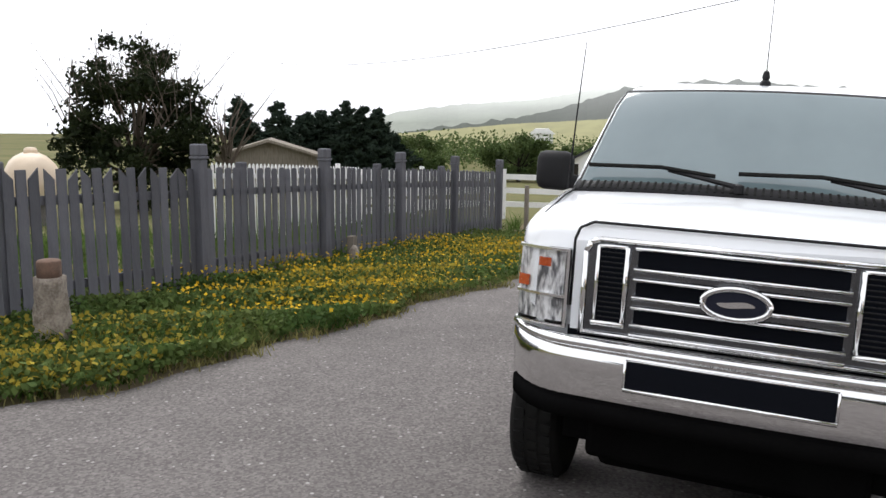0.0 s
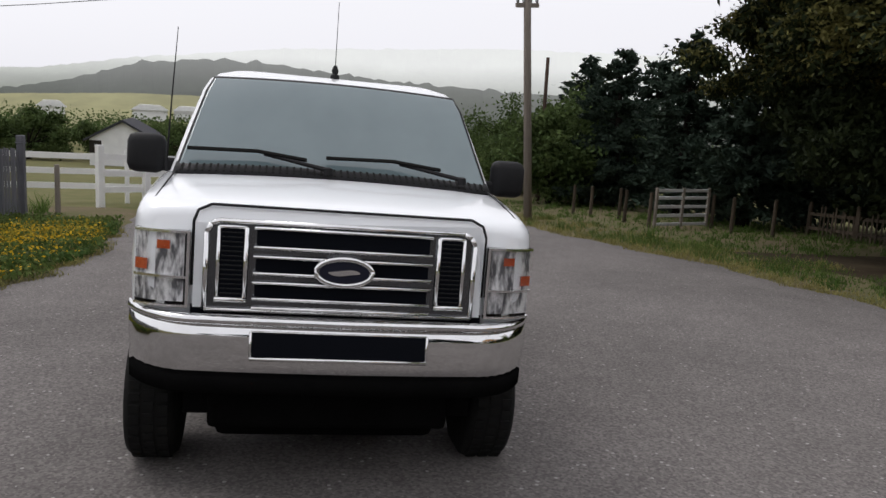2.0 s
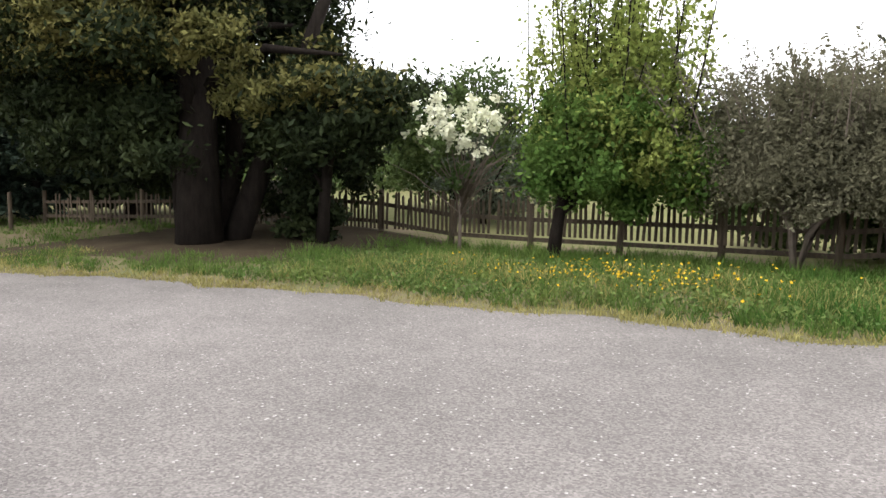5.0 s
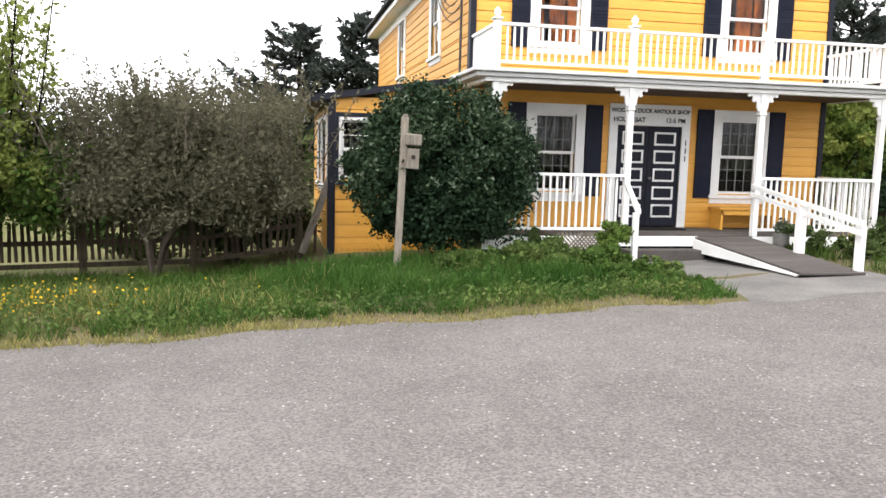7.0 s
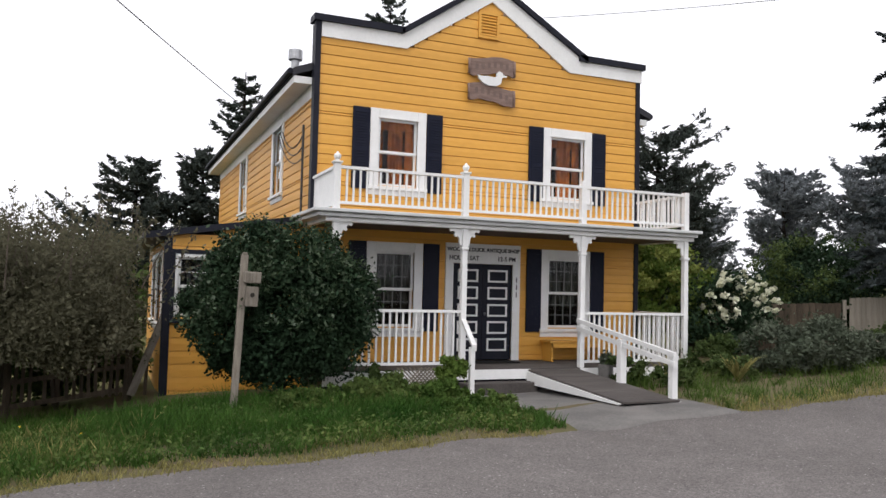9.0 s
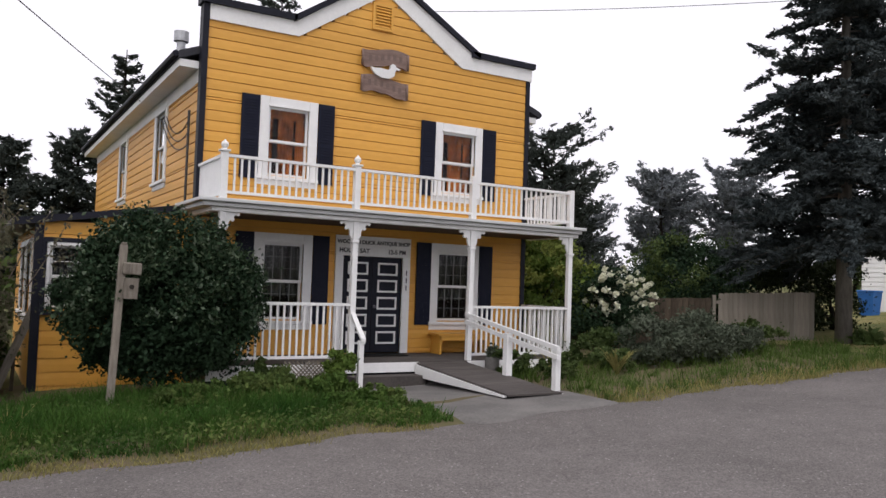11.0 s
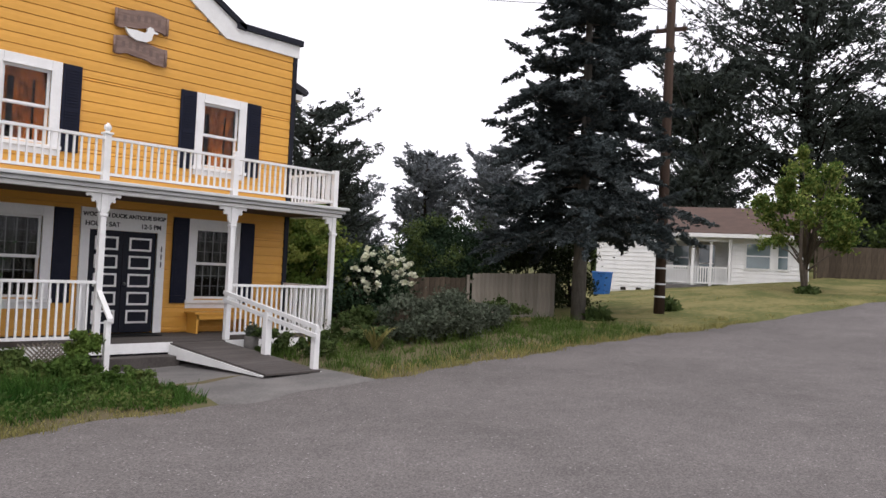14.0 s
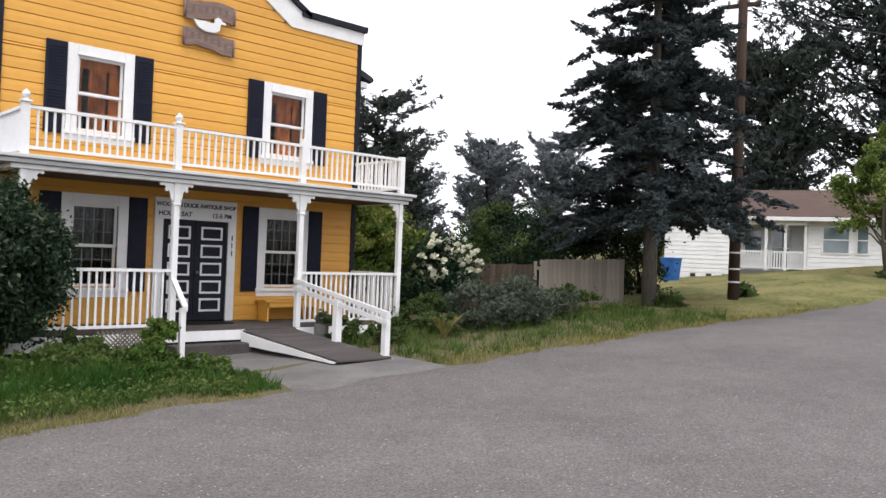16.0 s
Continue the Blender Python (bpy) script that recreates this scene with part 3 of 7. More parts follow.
# dark sheet added where the cypress shades the grass
sheet("litter", list(np.arange(-16, -8.9, 0.5)), lambda x: [(far_edge(x) + 1.3 + .35 * math.sin(1.9 * x) + .2 * math.sin(5.3 * x), -0.02), (far_edge(x) + 1.7 + .3 * math.sin(1.9 * x), 0.05), (11.5, 0.05), (14.2, 0.04), (15.0, -.02)], M["litter"], "dark ground sheet standing for the cypress shade", category="ground")
sheet("lawn", list(np.arange(19, 60, 1.0)), lambda x: [(far_edge(x) + .2, -0.05), (far_edge(x) + .4, 0.03)] + [(far_edge(x) + 1.5 + k * 1.0, 0.05) for k in range(22)], M["lawn"], "mown dry lawn before the white bungalow")
sheet("concrete_pad", list(np.arange(6.35, 9.36, .25)), lambda x: [(far_edge(x) - .14, -.02), (far_edge(x) - .12, .022 if x > 6.4 else -.06)] + [(y, .03 if x > 6.4 else -.06) for y in (8.8, 9.4, 10.0, 10.6, 11.2, 11.8, 12.44)], M["concrete"], "grey concrete pad before the porch ramp", category="pad")

# ---- the yellow house ----
HX0, HX1, HY, HB = 4.07, 11.76, 14.24, 28.6
DECK, SOFFIT, BALC, PY = 0.745, 3.30, 3.62, 12.51
house = thing("house", "two-storey ochre clapboard shop house with white trim and black edges", "house", pose(HX0, HY, 0.2))
HI = house.matrix_basis.inverted()


def hpart(name, shape, material, parent=house, label="", smooth=False):
    """A part of the house, drawn in world coordinates."""
    ob = part(name, shape, material, parent, label, smooth)
    ob.data.transform(HI)
    return ob


def lap(a0, a1, z0, z1, axis, plane, out, deep=0.11):
    """One clapboard: proud at its foot, set back at its top, over a recessed joint."""
    g = 0.012
    prof = [(plane - out * deep, z0), (plane - out * .005, z0), (plane - out * .005, z0 + g), (plane + out * 0.022, z0 + g + .004), (plane + out * 0.022, z0 + 0.6 * (z1 - z0)), (plane + out * 0.012, z1), (plane - out * deep, z1)]
    s = Shape()
    if axis == "x":
        s.loft([[(a, p, z) for p, z in prof] for a in (a0, a1)])
    else:
        s.loft([[(p, a, z) for p, z in prof] for a in (a0, a1)])
    return s


def clapboard(wall_name, a0, a1, z0, z1, axis, plane, out, holes, step=0.2, clip=None, label=""):
    wall = new(wall_name)
    wall.parent = house
    wall["label"] = label
    cuts = sorted({z for h in holes for z in h[2:]})
    z = z0
    while z < z1 - 0.02:
        top = min(z + step, z1)
        lo, hi = (a0, a1) if clip is None else clip(0.5 * (z + top))
        if hi - lo > 0.05:
            edges = [z] + [c for c in cuts if z + .015 < c < top - .015] + [top]
            for b0, b1 in zip(edges, edges[1:]):
                mid = 0.5 * (b0 + b1)
                spans, at = [], lo
                for h in sorted(holes):
                    if h[2] < mid < h[3] and h[1] > lo and h[0] < hi:
                        if h[0] > at:
                            spans.append((at, h[0]))
                        at = max(at, h[1])
                if at < hi:
                    spans.append((at, hi))
                for u0, u1 in spans:
                    hpart("clapboard", lap(u0, u1, b0, b1, axis, plane, out), M["ochre"], wall)
        z = top
    return wall


UP = [(5.40, 6.24, 4.32, 5.70), (9.42, 10.30, 4.32, 5.70)]
LOW = [(5.40, 6.24, 1.45, 2.98), (9.42, 10.30, 1.45, 2.98)]
DOOR = (7.12, 8.52, DECK, 2.80)


def gable_clip(z):
    if z < 7.2:
        return HX0, HX1
    return 5.9 + max(0, z - 7.2) / 0.67, 9.9 - max(0, z - 7.2) / 0.67


clapboard("wall_front", HX0, HX1, 0.25, 8.5, "x", HY, -1, UP + LOW + [DOOR], clip=gable_clip, label="ochre clapboard front wall")
SIDE = [(17.3, 18.3, 4.40, 5.95), (22.5, 23.5, 4.40, 5.95)]
clapboard("wall_side", HY + .12, HB, 0.05, 6.25, "y", HX0, -1, SIDE, label="ochre clapboard side wall")
s = Shape()
s.box(HX1 - .12, HX1, HY + .12, HB, .2, 6.25)
s.box(HX0, HX1, HB, HB + .12, .05, 6.25)
hpart("wall_back", s, M["ochre"])
# parapet trim, cap and corner boards
for q in ([(4.15, 7.2), (5.95, 7.2), (5.88, 7.5), (4.15, 7.5)], [(5.95, 7.2), (7.9, 8.5), (7.9, 8.88), (5.88, 7.5)],
          [(7.9, 8.5), (9.86, 7.2), (10.16, 7.56), (7.9, 8.88)], [(9.86, 7.2), (11.84, 7.2), (11.84, 7.49), (10.1, 7.49)]):
    hpart("parapet_fascia", Shape().prism(q, HY - .06, HY + .1), M["white"], label="white stepped parapet fascia")
for a, b in (((3.98, 7.50), (5.88, 7.50)), ((5.82, 7.47), (7.92, 8.89)), ((7.88, 8.89), (10.32, 7.47)), ((10.1, 7.495), (11.90, 7.495))):
    hpart("parapet_cap", Shape().prism([a, b, (b[0], b[1] + .13), (a[0], a[1] + .13)], HY - .13, HY + .25), M["black"], label="black parapet cap")
hpart("corner_board", Shape().box(HX0 - .045, HX0 + .07, HY - .065, HY + .14, 3.75, 7.5, bevel=.006), M["black"], label="black corner board")
hpart("corner_board", Shape().box(HX1 - .07, HX1 + .045, HY - .05, HY + .14, .45, 7.2, bevel=.006), M["black"], label="black corner board")
s = Shape().prism([(HY + .141, 7.5), (HY + .3, 7.5), (HY + .3, 6.2), (HY + .141, 6.2)], HX0 - .02, HX0 + .1, axis="x")
hpart("parapet_return", s, M["black"])
# main roof behind the parapet, with white soffits
RX = 0.5 * (HX0 + HX1)
s = Shape()
for x0, x1 in ((HX0 - .42, RX), (HX1 + .5, RX)):
    s.prism([(x0, 6.40), (x1, 8.05), (x1, 8.20), (x0, 6.55)], HY + .12, HB + .5)
hpart("roof", s, M["shingle"], label="dark shingle gable roof behind the parapet")
for x in (HX0 - .40, HX1 + .02):
    hpart("soffit", Shape().box(x, x + .38, HY + .16, HB + .4, 6.26, 6.40), M["white"], label="white boxed eave soffit")
for x in (HX0 - .47, HX1 + .55):
    hpart("gutter", Shape().tube([(x, HY + .2, 6.5), (x, HB + .4, 6.5)], .06, 8), M["black"], label="black eave gutter")
hpart("frieze", Shape().box(HX0 - .035, HX0 + .02, HY + .16, HB, 6.0, 6.255), M["white"], label="white frieze board below the eave")
s = Shape().lathe([(.13, 6.6), (.13, 7.35), (.15, 7.36), (.15, 7.42), (.10, 7.43), (.10, 7.62), (.17, 7.63), (.17, 7.86), (.02, 7.9)], (4.35, 17.6, 0), 14)
hpart("stove_pipe", s, M["steel"], label="galvanised stove pipe with a cap")
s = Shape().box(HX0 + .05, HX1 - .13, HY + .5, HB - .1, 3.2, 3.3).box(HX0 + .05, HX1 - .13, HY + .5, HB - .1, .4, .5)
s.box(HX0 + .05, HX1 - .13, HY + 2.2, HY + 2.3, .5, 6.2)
hpart("inner_room", s, M["room"], label="inside walls and floors blackened as unlit")


def window(x0, x1, z0, z1, lights, filling, sill=True, axis="x", plane=HY, trim=.19):
    """A sash window: casing, sill, two sashes, glazing bars, panes and what hangs behind."""
    w = new("window")
    w.parent = house
    o = -1

    def bx(s, a0, a1, d0, d1, b0, b1, bevel=0.0):
        lo, hi = sorted((plane + o * d0, plane + o * d1))
        return s.box(a0, a1, lo, hi, b0, b1, bevel=bevel) if axis == "x" else s.box(lo, hi, a0, a1, b0, b1, bevel=bevel)

    s = Shape()
    bx(s, x0 - trim, x0, -.02, .055, z0 - .02, z1 + trim, .006)
    bx(s, x1, x1 + trim, -.02, .055, z0 - .02, z1 + trim, .006)
    bx(s, x0, x1, -.02, .055, z1, z1 + trim, .006)
    hpart("casing", s, M["white"], w, "white painted casing")
    s = bx(Shape(), x0 - .02, x1 + .02, .03, .075, z1 - .01, z1 + .035, .004)
    hpart("drip_mould", s, M["white"], w)
    if sill:
        s = Shape()
        bx(s, x0 - trim - .04, x1 + trim + .04, -.02, .10, z0 - .09, z0 - .02, .008)
        bx(s, x0 - trim, x1 + trim, -.02, .04, z0 - .2, z0 - .09, .004)
        hpart("window_sill", s, M["white"], w)
    zm = 0.5 * (z0 + z1)
    for b0, b1, d in ((zm - .02, z1, -.015), (z0, zm + .02, -.05)):
        s = Shape()
        f = .05
        bx(s, x0, x0 + f, d - .035, d, b0, b1)
        bx(s, x1 - f, x1, d - .035, d, b0, b1)
        bx(s, x0 + f, x1 - f, d - .035, d, b0, b0 + f)
        bx(s, x0 + f, x1 - f, d - .035, d, b1 - f, b1)
        sash = hpart("sash", s, M["white"], w)
        nx, nz = lights
        for k in range(1, nx):
            a = x0 + f + (x1 - x0 - 2 * f) * k / nx
            hpart("glazing_bar", bx(Shape(), a - .006, a + .006, d - .028, d - .004, b0 + f, b1 - f), M["leadbar"] if nx > 2 else M["white"], w)
        for k in range(1, nz):
            b = b0 + f + (b1 - b0 - 2 * f) * k / nz
            hpart("glazing_bar", bx(Shape(), x0 + f, x1 - f, d - .027, d - .005, b - .006, b + .006), M["leadbar"] if nx > 2 else M["white"], w)
        p = hpart("pane", bx(Shape(), x0 + f, x1 - f, d - .021, d - .016, b0 + f, b1 - f), M["pane"], w)
        p.visible_shadow = False
    hang = Shape()
    n = 24
    if filling == "blind":
        # two drawn drapes that leave a dark slit, under a gathered valance
        for a0, a1, b0 in ((x0 + .01, x0 + .16, z0), (x0 + .27, x1 - .24, z0 + .05), (x1 - .2, x1 - .01, z0), (x0 + .01, x1 - .01, z1 - .2)):
            m = 14
            fold = [(a0 + (a1 - a0) * i / m, -.15 - .03 * (b0 < z1 - .3) + .016 * math.sin(i * 2.1)) for i in range(m + 1)]
            hang.loft([[(a, plane + o * d, b) for a, d in fold] + [(a, plane + o * (d - .006), b) for a, d in reversed(fold)] for b in (b0, z1)])
        hpart("drapes", hang, M["blind"], w, "amber window drapes blotched for warm indoor light")
    else:
        ring = [[((x0 + (x1 - x0) * i / n), -.17 + .02 * math.sin(i * 1.9)) for i in range(n + 1)]]
        pts = ring[0]
        lo = z0 + (z1 - z0) * (.30 if filling == "half" else 0.0)
        rows = []
        for b in (lo, z1):
            rows.append([((a, plane + o * d, b) if axis == "x" else (plane + o * d, a, b)) for a, d in pts] + [((a, plane + o * (d - .006), b) if axis == "x" else (plane + o * (d - .006), a, b)) for a, d in reversed(pts)])
        hang.loft(rows)
        hpart("curtain", hang, M["curtain"], w, "grey net curtain")
    return w


def shutter(x0, x1, z0, z1):
    s = Shape().box(x0, x1, HY - .075, HY - .03, z0, z1, bevel=.006)
    sh = hpart("shutter", s, M["shutter"], house, "dark navy louvred shutter")
    n = int((z1 - z0) / .06)
    zm = 0.5 * (z0 + z1)
    for k in range(n):
        b = z0 + .07 + (z1 - z0 - .14) * (k + .5) / n
        if abs(b - zm) > .05:
            hpart("louvre", Shape().box(x0 + .05, x1 - .05, HY - .088, HY - .07, b - .018, b + .008), M["shutter"], sh)


for x0, x1, z0, z1 in UP:
    window(x0, x1, z0, z1, (1, 1), "blind")
    shutter(x0 - .56, x0 - .20, 4.22, 5.88)
    shutter(x1 + .20, x1 + .55, 4.22, 5.88)
for x0, x1, z0, z1 in LOW:
    window(x0, x1, z0, z1, (4, 3), "half")
    shutter(x0 - .56, x0 - .20, 1.36, 3.17)
    shutter(x1 + .20, x1 + .55, 1.36, 3.17)
for a0, a1, z0, z1 in SIDE:
    window(a0, a1, z0, z1, (1, 1), "net", axis="y", plane=HX0)

# door with its casing, lettered head board and two leaves
door = new("door")
door.parent = house
s = Shape()
s.box(6.94, 7.12, HY - .06, HY + .05, DECK, 2.80, bevel=.005)
s.box(8.52, 8.70, HY - .06, HY + .05, DECK, 2.80, bevel=.005)
s.box(6.94, 8.70, HY - .06, HY + .05, 2.80, 3.22, bevel=.005)
hpart("casing", s, M["white"], door, "white door casing and head board")
for x0, x1, k in ((7.125, 7.815, 0), (7.825, 8.515, 1)):
    leaf = hpart("door_leaf", Shape().box(x0, x1, HY + .0, HY + .05, DECK + .02, 2.795, bevel=.004), M["black"], door, "black door leaf with five white panel frames")
    for i in range(5):
        b0 = DECK + .20 + i * .366
        fr = Shape()
        a0, a1, b1, w = x0 + .12, x1 - .10, b0 + .27, .04
        fr.box(a0, a1, HY - .02, HY + .002, b0, b0 + w, bevel=.004).box(a0, a1, HY - .02, HY + .002, b1 - w, b1, bevel=.004)
        fr.box(a0, a0 + w, HY - .021, HY + .002, b0 + w, b1 - w, bevel=.004).box(a1 - w, a1, HY - .021, HY + .002, b0 + w, b1 - w, bevel=.004)
        hpart("panel_moulding", fr, M["white"], leaf)
hpart("door_knob", Shape().lathe([(.01, 0), (.012, .03), (.03, .04), (.034, .055), (.02, .07), (.002, .075)], (7.88, HY - .075, 1.74), 12, axis="y"), M["steel"], door, "steel door knob", True)


def lettering(text, x, y, z, size, material, parent, turn=0.0):
    """Raised lettering that reads from the road."""
    c = bpy.data.curves.new("lettering", "FONT")
    c.body, c.size, c.extrude, c.offset, c.align_x = text, size, 0.003, 0.003, "CENTER"
    c.materials.append(material)
    ob = new("lettering", c)
    ob.parent = parent
    ob.matrix_basis = HI @ pose(x, y, z, 90, 0, 0)
    return ob


lettering("WOODEN DUCK ANTIQUE SHOP", 7.82, HY - .064, 3.055, .112, M["ink"], door)
lettering("HOURS SAT", 7.36, HY - .064, 2.87, .13, M["ink"], door)
lettering("12-5 PM", 8.36, HY - .064, 2.87, .13, M["ink"], door)
for k in range(3):
    hpart("number_bar", Shape().box(8.60, 8.622, HY - .066, HY - .06, 2.42 - k * .16, 2.53 - k * .16), M["ink"], door)
hpart("door_mat", Shape().box(7.3, 8.4, 13.55, 14.1, DECK, DECK + .02, bevel=.005), M["rubber"], house, "dark rubber door mat")

# gable vent and the carved duck sign
s = Shape()
s.box(7.58, 7.64, HY - .06, HY - .02, 7.68, 8.26).box(8.02, 8.08, HY - .06, HY - .02, 7.68, 8.26).box(7.64, 8.02, HY - .06, HY - .02, 8.2, 8.26).box(7.64, 8.02, HY - .06, HY - .02, 7.68, 7.74)
vent = hpart("gable_vent", s, M["ochre"], house, "ochre louvred gable vent")
for k in range(7):
    hpart("slat", Shape().prism([(HY - .06, 7.75 + k * .066), (HY - .05, 7.75 + k * .066), (HY - .02, 7.795 + k * .066), (HY - .03, 7.795 + k * .066)], 7.64, 8.02, axis="x"), M["ochre"], vent)

sign = thing("duck_sign", "carved brown wooden scroll sign with a white duck", "sign", pose(7.89, HY - .05, 6.76))
for z0, flip in ((0.12, 1), (-0.48, -1)):
    n = 20
    top, low = [], []
    for i in range(n + 1):
        a = -0.54 + 1.08 * i / n
        wave = .05 * math.sin(4.6 * a * flip + .6)
        top.append((a, z0 + .36 + wave))
        low.append((a + .03 * math.sin(7 * a), z0 + wave + .012 * math.sin(19 * a)))
    scroll = part("scroll", Shape().prism(top + low[::-1], -.06, -.01), M["signwood"], sign, "weathered purple-brown scroll board")
    for e in (0, n):
        x, z = top[e]
        part("curl", Shape().tube([(x, -.06, low[e][1] + .01), (x, -.075, (low[e][1] + z) / 2), (x, -.06, z - .01)], .03, 8), M["signwood"], scroll, smooth=True)
    for k in range(6):
        x = -.36 + k * .145
        part("carved_bar", Shape().box(x - .035, x + .035, -.0625, -.059, z0 + .12, z0 + .25, m=Matrix.Translation((0, 0, .05 * math.sin(4.6 * x * flip + .6)))), M["carving"], scroll)
s = Shape()
outline = [(-.32, .0), (-.36, .075), (-.27, .06), (-.12, .075), (.04, .06), (.10, .10), (.10, .17), (.155, .205), (.225, .18), (.245, .14), (.34, .115), (.335, .095), (.235, .085), (.215, .03), (.20, -.06), (.10, -.12), (-.10, -.13), (-.24, -.08)]
s.prism(outline, -.11, -.055)
part("duck_carving", s, M["white"], sign, "white carved duck")

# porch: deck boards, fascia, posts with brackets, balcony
# black box paints in the shade below the deck
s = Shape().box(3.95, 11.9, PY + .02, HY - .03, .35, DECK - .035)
hpart("porch_frame", s, M["black"], house, "porch underframe in black for the shade below the deck")
for k in range(14):
    y0 = PY - .06 + k * .126
    hpart("deck_board", Shape().box(3.93, 11.92, y0, y0 + .12, DECK - .03, DECK, bevel=.004), M["deck"], house)
s = Shape().box(3.93, 6.45, PY - .085, PY - .06, .5, DECK - .002).box(6.45, 8.02, PY - .085, PY - .06, .56, DECK - .002).box(9.15, 11.92, PY - .085, PY - .06, .5, DECK - .002)
hpart("porch_fascia", s, M["white"], house, "white porch edge board")
hpart("step", Shape().box(6.5, 8.0, PY - .42, PY - .09, .25, .525, bevel=.012), M["deck"], house, "grey wooden step")
PX = [4.10, 6.60, 9.20, 11.76]
for px in PX:
    s = Shape().box(px - .055, px + .055, PY - .055, PY + .055, DECK, 3.38, bevel=.012)
    s.box(px - .075, px + .075, PY - .075, PY + .07, 2.98, 3.03, bevel=.01)
    post = hpart("porch_post", s, M["white"])
    for d in (-1, 1):
        if (px < 4.5 and d < 0) or (px > 11.5 and d > 0):
            continue
        pts = [(0, 3.378), (.25, 3.378), (.262, 3.345), (.24, 3.315), (.205, 3.325), (.185, 3.335), (.15, 3.30), (.165, 3.255), (.15, 3.225), (.115, 3.225), (.10, 3.25), (.065, 3.20), (.06, 3.12), (.035, 3.07), (0, 3.05)]
        hpart("bracket", Shape().prism([(px + d * (.05 + a), z) for a, z in pts], PY - .022, PY + .022), M["white"], post, "scrolled white bracket")
s = Shape().box(3.9, 11.94, PY - .08, PY + .08, 3.38, 3.455, bevel=.01).box(3.9, 4.02, PY + .08, HY - .06, 3.38, 3.455, bevel=.01).box(11.82, 11.94, PY + .08, HY - .06, 3.38, 3.455, bevel=.01)
hpart("porch_beam", s, M["white"], house, "white porch beam")
s = Shape().box(3.74, 11.98, PY - .16, HY - .06, 3.46, 3.53, bevel=.01).box(3.66, 12.04, PY - .24, HY - .06, 3.535, 3.60, bevel=.015)
hpart("balcony_deck", s, M["deckpaint"], house, "pale grey painted balcony floor edge")
hpart("porch_ceiling", Shape().box(4.02, 11.82, PY + .08, HY - .06, 3.40, 3.45), M["soffit"], house, "brown porch ceiling darkened for its shade")


def baluster_run(p0, p1, z0, z1, gap, parent_name, panel=False):
    """A railing from p0 to p1: top and bottom rails and square balusters."""
    run = new(parent_name)
    run.parent = house
    a, b = Vector((*p0, 0)), Vector((*p1, 0))
    d = (b - a).normalized()
    q = Vector((-d.y, d.x, 0))
    L = (b - a).length

    def bar(u0, u1, w, h0, h1):
        s = Shape()
        ring = lambda u: [tuple(a + d * u + q * e + Vector((0, 0, h))) for e, h in ((-w, h0), (w, h0), (w, h1), (-w, h1))]
        return s.loft([ring(u0), ring(u1)])

    hpart("top_rail", bar(0, L, .045, z1 - .05, z1), M["white"], run)
    hpart("bottom_rail", bar(0, L, .025, z0, z0 + .05), M["white"], run)
    if panel:
        hpart("panel", bar(0.02, L - .02, .012, z0 + .05, z1 - .05), M["white"], run)
        return
    n = max(2, round(L / gap))
    for k in range(1, n):
        u = L * k / n
        hpart("baluster", bar(u - .017, u + .017, .017, z0 + .05, z1 - .05), M["white"], run)


for px, top in zip(PX, (4.42, 4.42, 4.42, 4.42)):
    s = Shape().box(px - .06, px + .06, PY - .06, PY + .06, BALC - .02, top, bevel=.008)
    if px < 9:
        s.box(px - .085, px + .085, PY - .085, PY + .085, top, top + .035, bevel=.008)
        s.lathe([(.05, top + .03), (.035, top + .06), (.06, top + .09), (.068, top + .125), (.055, top + .16), (.03, top + .18), (.012, top + .21)], (px, PY, 0), 12)
    elif px < 11:
        s.box(px - .045, px + .045, PY - .045, PY + .045, top, top + .07, bevel=.012)
    hpart("balcony_post", s, M["white"], house, "white balcony post with a ball finial" if px < 9 else "white square balcony post")
for a, b in zip(PX, PX[1:]):
    baluster_run((a + .06, PY), (b - .06, PY), 3.70, 4.38, .128, "balcony_railing")
baluster_run((PX[0], PY + .06), (PX[0], HY - .06), 3.68, 4.38, .1, "balcony_railing", panel=True)
baluster_run((PX[3], PY + .06), (PX[3], HY - .06), 3.70, 4.38, .128, "balcony_railing")
baluster_run((PX[0] + .06, PY), (PX[1] - .06, PY), .84, 1.85, .125, "porch_railing")
baluster_run((PX[2] + .06, PY), (PX[3] - .06, PY), .84, 1.85, .125, "porch_railing")
baluster_run((PX[0], PY + .06), (PX[0], HY - .06), .84, 1.85, .125, "porch_railing")
baluster_run((PX[3], PY + .06), (PX[3], HY - .06), .84, 1.85, .125, "porch_railing")

# step handrail, ramp and ramp rail
rail = thing("step_handrail", "white sloping wooden handrail beside the porch step", "handrail", pose(6.40, 11.63, gz(6.4)))
part("post", Shape().box(-.045, .045, -.045, .045, -.1, .86, bevel=.006), M["white"], rail)
part("rail", Shape().loft([[(x + dx, y, z + dz) for dx, dz in ((-.045, 0), (.045, 0), (.045, .06), (-.045, .06))] for x, y, z in ((0, -.10, .84), (.2, .83, 1.26))]), M["white"], rail)
ramp = thing("ramp", "grey plank wheelchair ramp with white side boards", "ramp", pose(8.5, 9.35, gz(8.5)))
RZ = DECK - .01 - gz(8.5)
for k in range(24):
    t0, t1 = k / 24, (k + .94) / 24
    z0, z1 = .085 + (RZ - .085) * t0, .085 + (RZ - .085) * t1
    y0, y1 = 3.08 * t0, 3.08 * t1
    part("plank", Shape().loft([[(x, y, z), (x, y, z - .03), (x, yy, zz - .03), (x, yy, zz)] for x in (-.53, .57) for y, z, yy, zz in ((y0, z0, y1, z1),)]), M["deck"], ramp)
